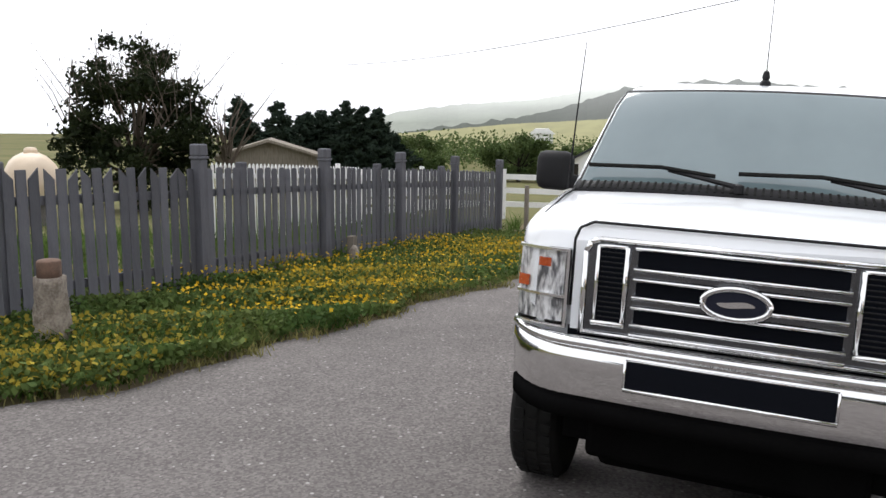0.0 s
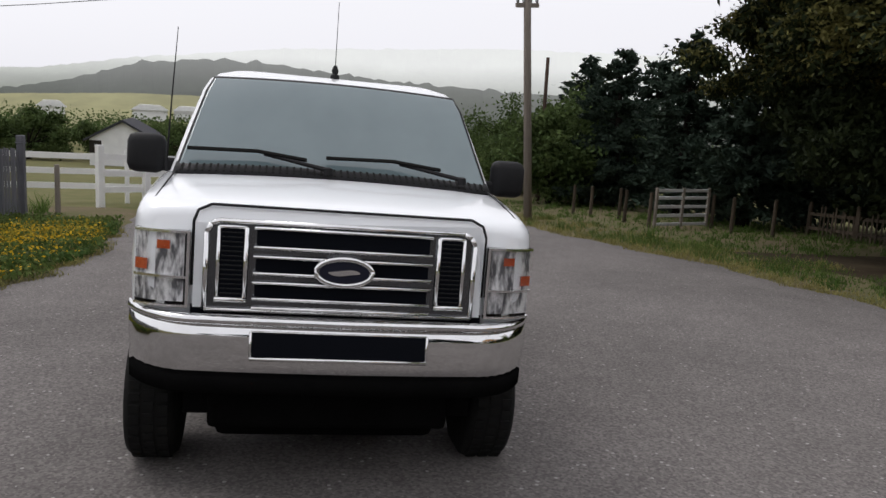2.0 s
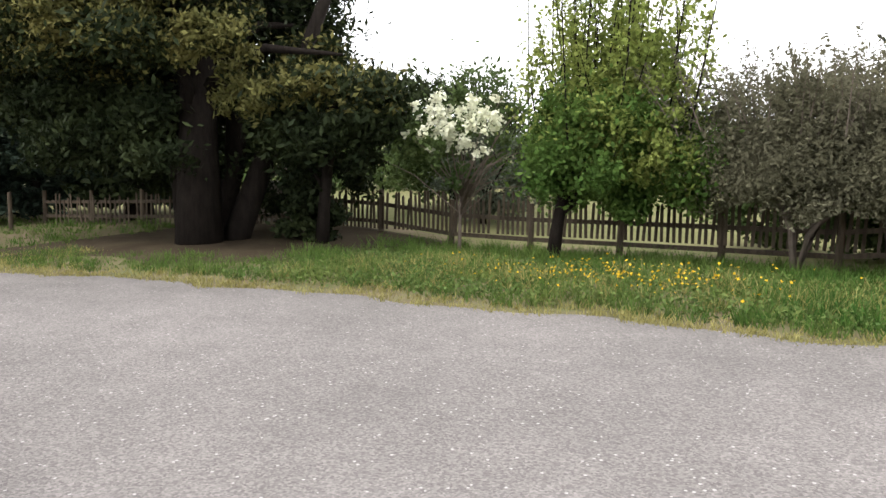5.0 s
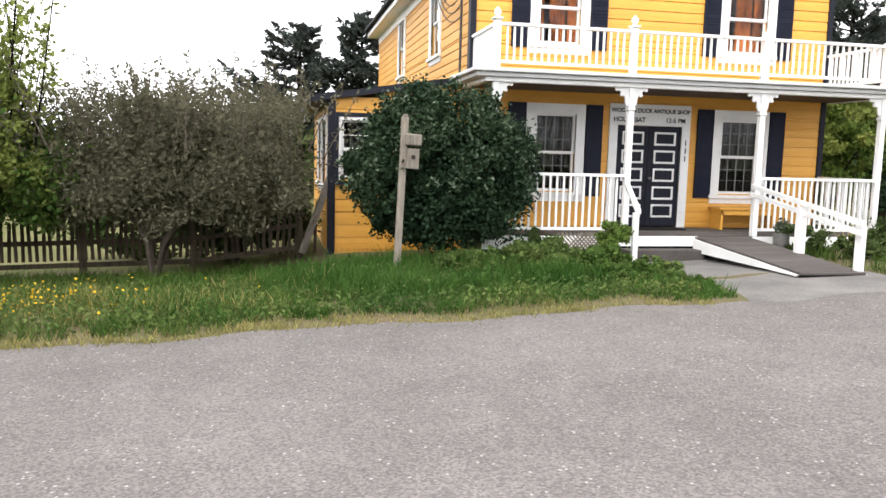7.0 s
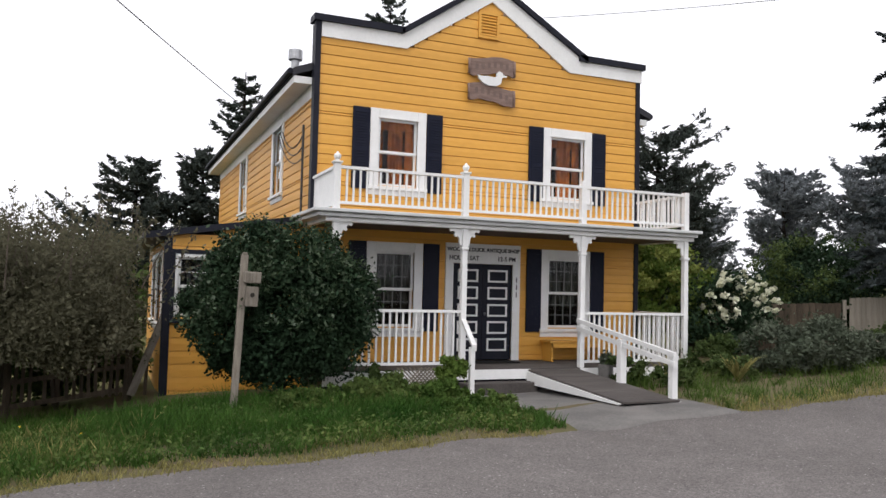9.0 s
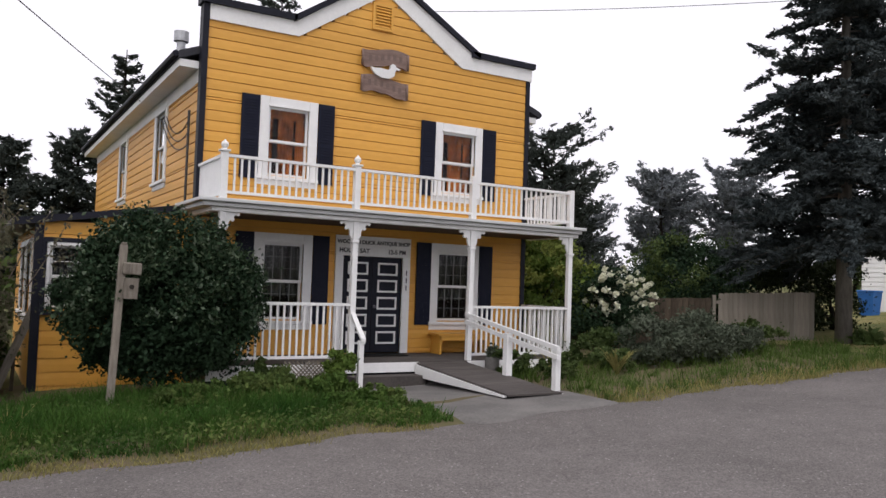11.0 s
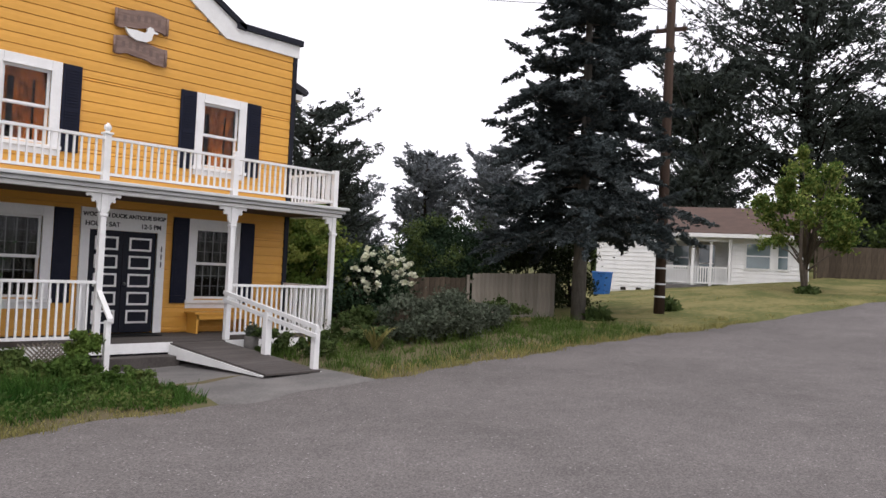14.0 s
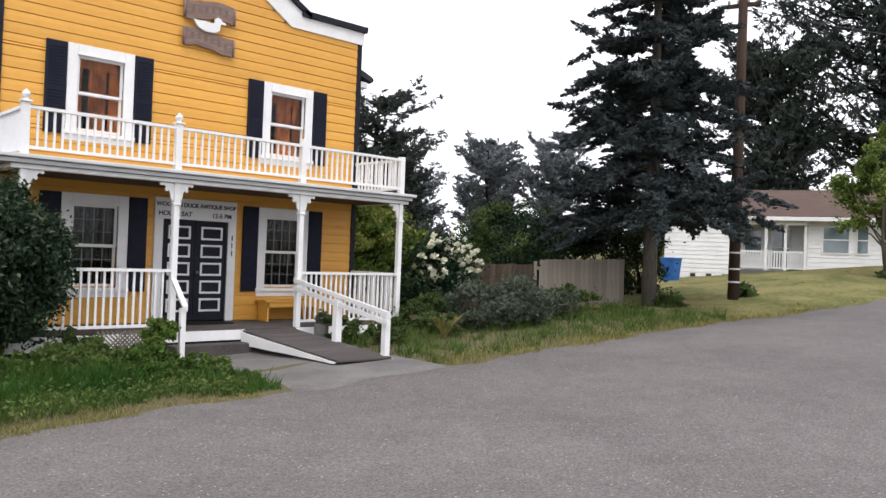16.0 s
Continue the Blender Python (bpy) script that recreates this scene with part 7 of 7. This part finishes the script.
for a, b, sag, r in (((-23.8, 4.85, 7.0), (23.7, 10.7, 10.9), 1.0, .012), ((-23.8, 4.9, 5.35), (-8.5, 15.0, 9.0), .25, .014), ((-23.8, 4.7, 6.2), (-8.0, 16.0, 10.5), .2, .010),
                     ((-23.8, 4.7, 6.6), (-60, -46, 7.0), 1.2, .016), ((23.7, 10.7, 10.2), (70, -6, 14), .8, .014), ((23.7, 10.7, 9.2), (60, 24, 9.0), .8, .014), ((23.7, 10.7, 10.9), (8.5, 9.0, 12.2), .3, .012), ((23.7, 10.7, 11.0), (12, 30, 13.5), .3, .012),
                     ((3.62, 18.2, 6.25), (-1.2, 4.0, 5.17), .05, .008)):
    part("cable", wire(a, b, sag, r), M["wire"], wires)
drop = thing("service_cable", "black service cables looped on the house side", "cable")
for dz in (0, .25, .5):
    part("cable", wire((3.98, 14.75, 5.35 - dz), (3.99, 17.0 + dz, 5.75), .35, .012), M["wire"], drop)
part("meter_mast", Shape().tube([(3.97, 14.75, 3.7), (3.97, 14.75, 5.5)], .025, 8), M["wire"], drop)


# ---- buildings in the distance ----
def clad_wall(parent, x0, x1, y, z0, z1, step, proud=.014):
    """Lap siding, board by board."""
    z = z0
    while z < z1 - .01:
        t = min(z + step, z1)
        part("board", Shape().loft([[(x, y, z), (x, y - proud * 1.8, z + .005), (x, y - proud * .5, t), (x, y + .1, t), (x, y + .1, z)] for x in (x0, x1)]), M["white"], parent)
        z = t


bung = thing("bungalow", "single-storey white clad bungalow with a brown roof", "house", pose(33.9, 19.4, 2.15, 0, 0, -64.6))
# local x runs to the right along its front, local y away from the road
for x0, x1, y, z0 in ((0, 3.0, -.4, -.75), (3.0, 6.1, 1.2, -.2), (6.1, 9.4, 0, -.1)):
    wall = new("wall")
    wall.parent = bung
    wall["label"] = "white lap siding"
    clad_wall(wall, x0, x1, y, z0, 2.4, .2)
part("wall_core", Shape().box(.02, 3.0, -.3, 7, -.75, 2.4).box(3.0, 6.1, 1.3, 7, -.5, 2.4).box(6.1, 9.38, .1, 7, -.3, 2.4), M["white"], bung)
part("gable_wall", Shape().prism([(0, 2.4), (3.0, 2.4), (1.5, 3.3)], -.4, -.28), M["white"], bung)
s = Shape().prism([(-.5, 2.36), (3.4, 3.85), (7.2, 2.36), (7.2, 2.5), (3.4, 4.0), (-.5, 2.5)], -.4, 9.8, axis="x")
part("roof", s, M["brownroof"], bung, "brown shingle roof")
part("wing_roof", Shape().prism([(-.35, 2.24), (1.5, 3.4), (3.35, 2.24), (3.35, 2.38), (1.5, 3.55), (-.35, 2.38)], -.8, 2.5), M["brownroof"], bung)
part("fascia", Shape().box(3.35, 9.8, -.58, -.5, 2.28, 2.46, bevel=.01).box(3.0, 6.1, -.30, -.22, 2.1, 2.27), M["white"], bung)
for x0, x1, y, z0, z1 in ((6.75, 7.75, 0, .95, 2.05), (8.1, 8.5, 0, .95, 2.05), (3.5, 4.2, 1.2, .8, 1.9), (4.7, 5.4, 1.2, .2, 2.0)):
    w = part("window", Shape().box(x0 - .09, x1 + .09, y - .06, y - .02, z0 - .09, z1 + .09, bevel=.01), M["white"], bung)
    part("pane", Shape().box(x0, x1, y - .072, y - .058, z0, z1), M["windshield"], w)
    part("glazing_bar", Shape().box(x0, x1, y - .085, y - .07, (z0 + z1) / 2 - .025, (z0 + z1) / 2 + .025), M["white"], w)
part("porch_floor", Shape().box(3.0, 6.1, -.25, 1.2, -.45, .05), M["concrete"], bung)
for x in (3.1, 4.4, 5.2, 6.02):
    part("porch_post", Shape().box(x - .06, x + .06, -.22, -.1, .05, 2.15), M["white"], bung)
for z in (.14, .86):
    part("porch_rail", Shape().box(3.1, 6.0, -.19, -.13, z, z + .07), M["white"], bung)
for i in range(26):
    x = 3.2 + i * .112
    part("baluster", Shape().box(x - .03, x + .03, -.18, -.14, .21, .86), M["white"], bung)
for x in (.6, 1.3, 2.0, 2.7):
    part("vent", Shape().box(x - .12, x + .12, -.445, -.42, -.35, -.2), M["room"], bung)
bin_ = thing("wheelie_bin", "blue plastic bin beside the bungalow", "bin", gpose(31.2, 17.45))
part("tub", Shape().loft([[(-.24, -.26, 0), (.24, -.26, 0), (.24, .26, 0), (-.24, .26, 0)], [(-.31, -.33, .95), (.31, -.33, .95), (.31, .33, .95), (-.31, .33, .95)]]), M["bluebin"], bin_)
part("lid", Shape().box(-.33, .33, -.36, .36, .95, 1.04, bevel=.03), M["bluebin"], bin_)

shed = thing("shed", "weathered brown wooden shed with a low gable roof", "shed", pose(-31.6, -24.6, gz(-31) - .1, 0, 0, 127))
part("wall", Shape().box(-2.4, 2.4, -1.8, 1.8, 0, 1.75), M["oldwood"], shed)
part("gable", Shape().prism([(-2.4, 1.75), (2.4, 1.75), (0, 2.45)], -1.8, 1.8), M["oldwood"], shed)
part("roof", Shape().prism([(-2.75, 1.65), (0, 2.48), (2.75, 1.65), (2.75, 1.76), (0, 2.6), (-2.75, 1.76)], -2.2, 2.2), M["oldwood"], shed, "grey board roof")
tank = thing("gas_tank", "cream painted cylindrical gas tank behind the fence", "tank", pose(-12.3, -15.7, gz(-12.3) + .78, 0, 0, 55))
part("shell", Shape().lathe([(.05, -1.15), (.3, -1.08), (.5, -.9), (.56, -.7), (.56, .7), (.5, .9), (.3, 1.08), (.05, 1.15)], (0, 0, .2), 20, axis="x"), M["tank"], tank, smooth=True)
part("dome", Shape().lathe([(.14, .72), (.14, .82), (.1, .87), (.02, .88)], (0, 0, 0), 12), M["tank"], tank)
for x in (-.6, .6):
    part("foot", Shape().box(x - .06, x + .06, -.35, .35, -.9, -.25), M["concrete"], tank)
barn = thing("barn", "white gabled farm building beyond the rail fence", "barn", pose(-57.2, -15.2, gz(-57), 0, 0, 100))
part("wall", Shape().box(-1.95, 1.95, -4, 4, 0, 1.8), M["white"], barn)
part("gable", Shape().prism([(-1.95, 1.8), (1.95, 1.8), (0, 2.9)], -4, 4), M["white"], barn)
part("roof", Shape().prism([(-2.3, 1.62), (0, 2.92), (2.3, 1.62), (2.3, 1.76), (0, 3.06), (-2.3, 1.76)], -4.3, 4.3), M["shingle"], barn)
for x in (-1.6, 1.2):
    part("opening", Shape().box(x - .35, x + .35, -4.03, -3.97, .9, 1.7), M["room"], barn)
bh = thing("small_roofed_box", "small brown gabled hutch behind the picket fence", "hutch", gpose(-15.0, 15.8, 20))
part("walls", Shape().box(-.5, .5, -.4, .4, 0, 1.05), M["oldwood"], bh)
part("roof", Shape().prism([(-.62, 1.0), (0, 1.4), (.62, 1.0), (.62, 1.06), (0, 1.47), (-.62, 1.06)], -.5, .5), M["brownroof"], bh)


# ---- parked vehicles up the road ----
jeep = thing("offroad_car", "dark navy square off-road car parked on the verge", "car", pose(36.6, 5.25, gz(36.6) + .02, 0, 3.4, 172))
# local x points forward from the rear axle, y to its left
part("body", Shape().box(-.75, 1.55, -.74, .74, .52, 1.12, bevel=.05), M["navycar"], jeep)
part("hood", Shape().loft([[(x, -w, .62), (x, w, .62), (x, w, z), (x, w * .6, z + .05), (x, -w * .6, z + .05), (x, -w, z)] for x, w, z in ((1.5, .66, 1.10), (2.2, .60, 1.07), (2.75, .55, 1.02))]), M["navycar"], jeep)
part("cab", Shape().loft([rounded(1.45, -.75, .74, .06, 1.10, 3), rounded(1.15, -.72, .68, .08, 1.74, 3), rounded(1.05, -.68, .62, .1, 1.80, 3)]), M["navycar"], jeep)
part("windscreen", Shape().loft([[(x, -w, z), (x, w, z), (x - .02, w, z), (x - .02, -w, z)] for x, w, z in ((1.455, .60, 1.17), (1.185, .56, 1.68))]), M["darkglass"], jeep)
for d in (-1, 1):
    part("side_window", Shape().loft([[(x0, d * y, z), (x1, d * y, z), (x1, d * (y - .02), z), (x0, d * (y - .02), z)] for x0, x1, y, z in ((1.25, -.6, .738, 1.2), (1.1, -.58, .70, 1.66))]), M["darkglass"], jeep)
    part("fender", Shape().prism([(1.55, .72), (1.75, .98), (2.75, .98), (2.85, .85), (2.75, .9), (1.8, .9), (1.62, .72)], min(d * .55, d * .85), max(d * .55, d * .85)), M["plastic"], jeep)
    part("headlight", Shape().lathe([(.11, 2.74), (.11, 2.79), (.02, 2.80)], (0, d * .42, .88), 14, axis="x"), M["reflector"], jeep)
    part("mirror", Shape().box(1.3, 1.4, min(d * .76, d * .95), max(d * .76, d * .95), 1.2, 1.36, bevel=.02), M["plastic"], jeep)
    for x in (0.0, 2.35):
        wheel = new("wheel")
        wheel.parent = jeep
        wheel.location = (x, d * .72, .38)
        part("tyre", Shape().lathe([(.2, -.12), (.34, -.12), (.38, -.08), (.38, .08), (.34, .12), (.2, .12)], (0, 0, 0), 22, axis="y"), M["rubber"], wheel, smooth=True)
        part("rim", Shape().lathe([(.02, -.07), (.2, -.09), (.2, .09), (.02, .07)], (0, 0, 0), 14, axis="y"), M["steel"], wheel)
part("grille", Shape().box(2.74, 2.78, -.3, .3, .66, .98), M["grillblack"], jeep)
part("bumper", Shape().box(2.78, 2.95, -.75, .75, .46, .60, bevel=.02), M["plastic"], jeep)
part("number_plate", Shape().box(2.951, 2.96, -.16, .16, .47, .58), M["white"], jeep)
for y in (-.25, .25):
    part("fog_lamp", Shape().lathe([(.075, 2.86), (.08, 2.92), (.02, 2.93)], (0, y, .68), 12, axis="x"), M["reflector"], jeep)

car = thing("white_car", "white saloon car parked beyond the off-road car", "car", pose(48.0, 5.5, gz(48.0) + .04, 0, -3.3, -13))
part("body", Shape().loft([rounded(3.4, -.9, .84, .3, .32, 4), rounded(3.5, -.95, .88, .3, .6, 4), rounded(3.35, -.9, .84, .3, .9, 4), rounded(3.1, -.8, .78, .3, .96, 4)]), M["vanwhite"], car, smooth=True)
part("cabin", Shape().loft([rounded(2.2, -.4, .76, .2, .94, 4), rounded(1.5, .0, .62, .2, 1.38, 4), rounded(1.3, .15, .5, .2, 1.43, 4)]), M["windshield"], car, smooth=True)
for d in (-1, 1):
    part("tail_light", Shape().box(-.965, -.86, min(d * .48, d * .80), max(d * .48, d * .80), .66, .80, bevel=.02), M["taillight"], car, "red tail light")
part("number_plate", Shape().box(-.968, -.955, -.2, .2, .64, .74), M["steel"], car)
part("roof", Shape().loft([rounded(1.55, -.02, .635, .2, 1.36, 4), rounded(1.35, .12, .52, .2, 1.45, 4)]), M["vanwhite"], car, smooth=True)
for d in (-1, 1):
    for x in (0, 2.6):
        wheel = new("wheel")
        wheel.parent = car
        wheel.location = (x, d * .8, .32)
        part("tyre", Shape().lathe([(.18, -.1), (.29, -.1), (.32, -.07), (.32, .07), (.29, .1), (.18, .1)], (0, 0, 0), 20, axis="y"), M["rubber"], wheel, smooth=True)
        part("rim", Shape().lathe([(.02, -.08), (.18, -.09), (.18, .09), (.02, .08)], (0, 0, 0), 14, axis="y"), M["steel"], wheel)


# ---- hills ----
def hill(name, label, dist, tops, base, col, fog0, fog1, rough_top, step=.35):
    """A far ridge round the road: (bearing from the x axis, height) along its crest. Mist is painted as a glow that
    grows with height.
    """
    me = bpy.data.meshes.new(name)
    vs, fs = [], []
    a, n = tops[0][0], 0
    while a <= tops[-1][0]:
        h = float(np.interp(a, [t for t, _ in tops], [v for _, v in tops]))
        h += rough_top * (noise.noise((a * 1.1, dist * .1, 0)) + .7 * noise.noise((a * 3.3, 3, dist)) + .35 * noise.noise((a * 9.0, 5, dist)))
        c, s_ = math.cos(radians(a)), math.sin(radians(a))
        for f, z in ((1.0, base), (1.06, base + (h - base) * .5), (1.16, h), (1.4, h * .98), (1.45, base)):
            vs.append((dist * f * c, dist * f * s_, z))
        a += step
        n += 1
    for i in range(n - 1):
        for j in range(4):
            q = i * 5 + j
            fs.append((q, q + 5, q + 6, q + 1))
    me.from_pydata(vs, [], fs)
    m = mat(name + "_cover", col, tuple(.75 * v for v in col), scale=.03, fine=.25, rough=1.0, spec=0.0, contrast=1.5)
    nn, ll = m.node_tree.nodes, m.node_tree.links
    b = nn["Principled BSDF"]
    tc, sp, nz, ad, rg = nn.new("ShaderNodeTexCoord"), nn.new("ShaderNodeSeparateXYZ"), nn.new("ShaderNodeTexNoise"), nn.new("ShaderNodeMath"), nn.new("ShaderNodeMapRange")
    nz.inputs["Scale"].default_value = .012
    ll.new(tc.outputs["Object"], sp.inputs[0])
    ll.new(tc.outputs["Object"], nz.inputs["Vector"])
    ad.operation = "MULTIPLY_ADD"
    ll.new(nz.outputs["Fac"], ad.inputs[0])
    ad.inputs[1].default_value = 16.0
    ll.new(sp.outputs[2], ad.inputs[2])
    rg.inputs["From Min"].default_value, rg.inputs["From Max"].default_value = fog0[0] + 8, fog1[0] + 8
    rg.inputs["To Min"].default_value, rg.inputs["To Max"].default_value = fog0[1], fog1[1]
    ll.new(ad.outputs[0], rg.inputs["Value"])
    # whitish emission takes the place of mist on the slopes
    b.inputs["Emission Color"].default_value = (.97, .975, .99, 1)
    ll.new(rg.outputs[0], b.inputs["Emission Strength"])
    me.materials.append(m)
    return tagged(new(name, me), label, "hill", kind="structure")


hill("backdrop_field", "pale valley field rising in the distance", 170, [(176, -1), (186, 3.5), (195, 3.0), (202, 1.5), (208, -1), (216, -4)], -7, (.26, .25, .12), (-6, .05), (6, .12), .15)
hill("backdrop_near_ridge", "dark wooded ridge fading into painted mist", 300, [(150, 10), (165, 12), (178, 15), (186, 19), (189.5, 19.5), (194, 16.5), (196, 13), (198, 8.5), (202, 3.5), (207, -1), (211, -5)], -8, (.065, .075, .06), (0, .08), (26, .36), 1.3)
hill("backdrop_far_ridge", "far hill almost lost in low cloud painted as glow", 460, [(130, 46), (150, 46), (170, 46), (185, 38), (195, 26), (200, 17), (206, 13), (210, 8), (214, 0), (218, -6)], -8, (.13, .15, .11), (2, .25), (32, 1.0), 1.2)
for a, d, w in ((189, 160, 9), (191.2, 162, 5), (193.6, 158, 6), (199.5, 150, 4), (187, 165, 14)):
    x, y = d * math.cos(radians(a)), d * math.sin(radians(a))
    solid("far_house", Shape().box(-w / 2, w / 2, -3, 3, 0, 1.9).prism([(-w / 2 - .4, 1.9), (w / 2 + .4, 1.9), (w * .3, 2.9), (-w * .3, 2.9)], -3.3, 3.3), M["white"], "small pale farm house across the valley", "house", "far farm houses", m=pose(x, y, -2.0, 0, 0, a + 90))
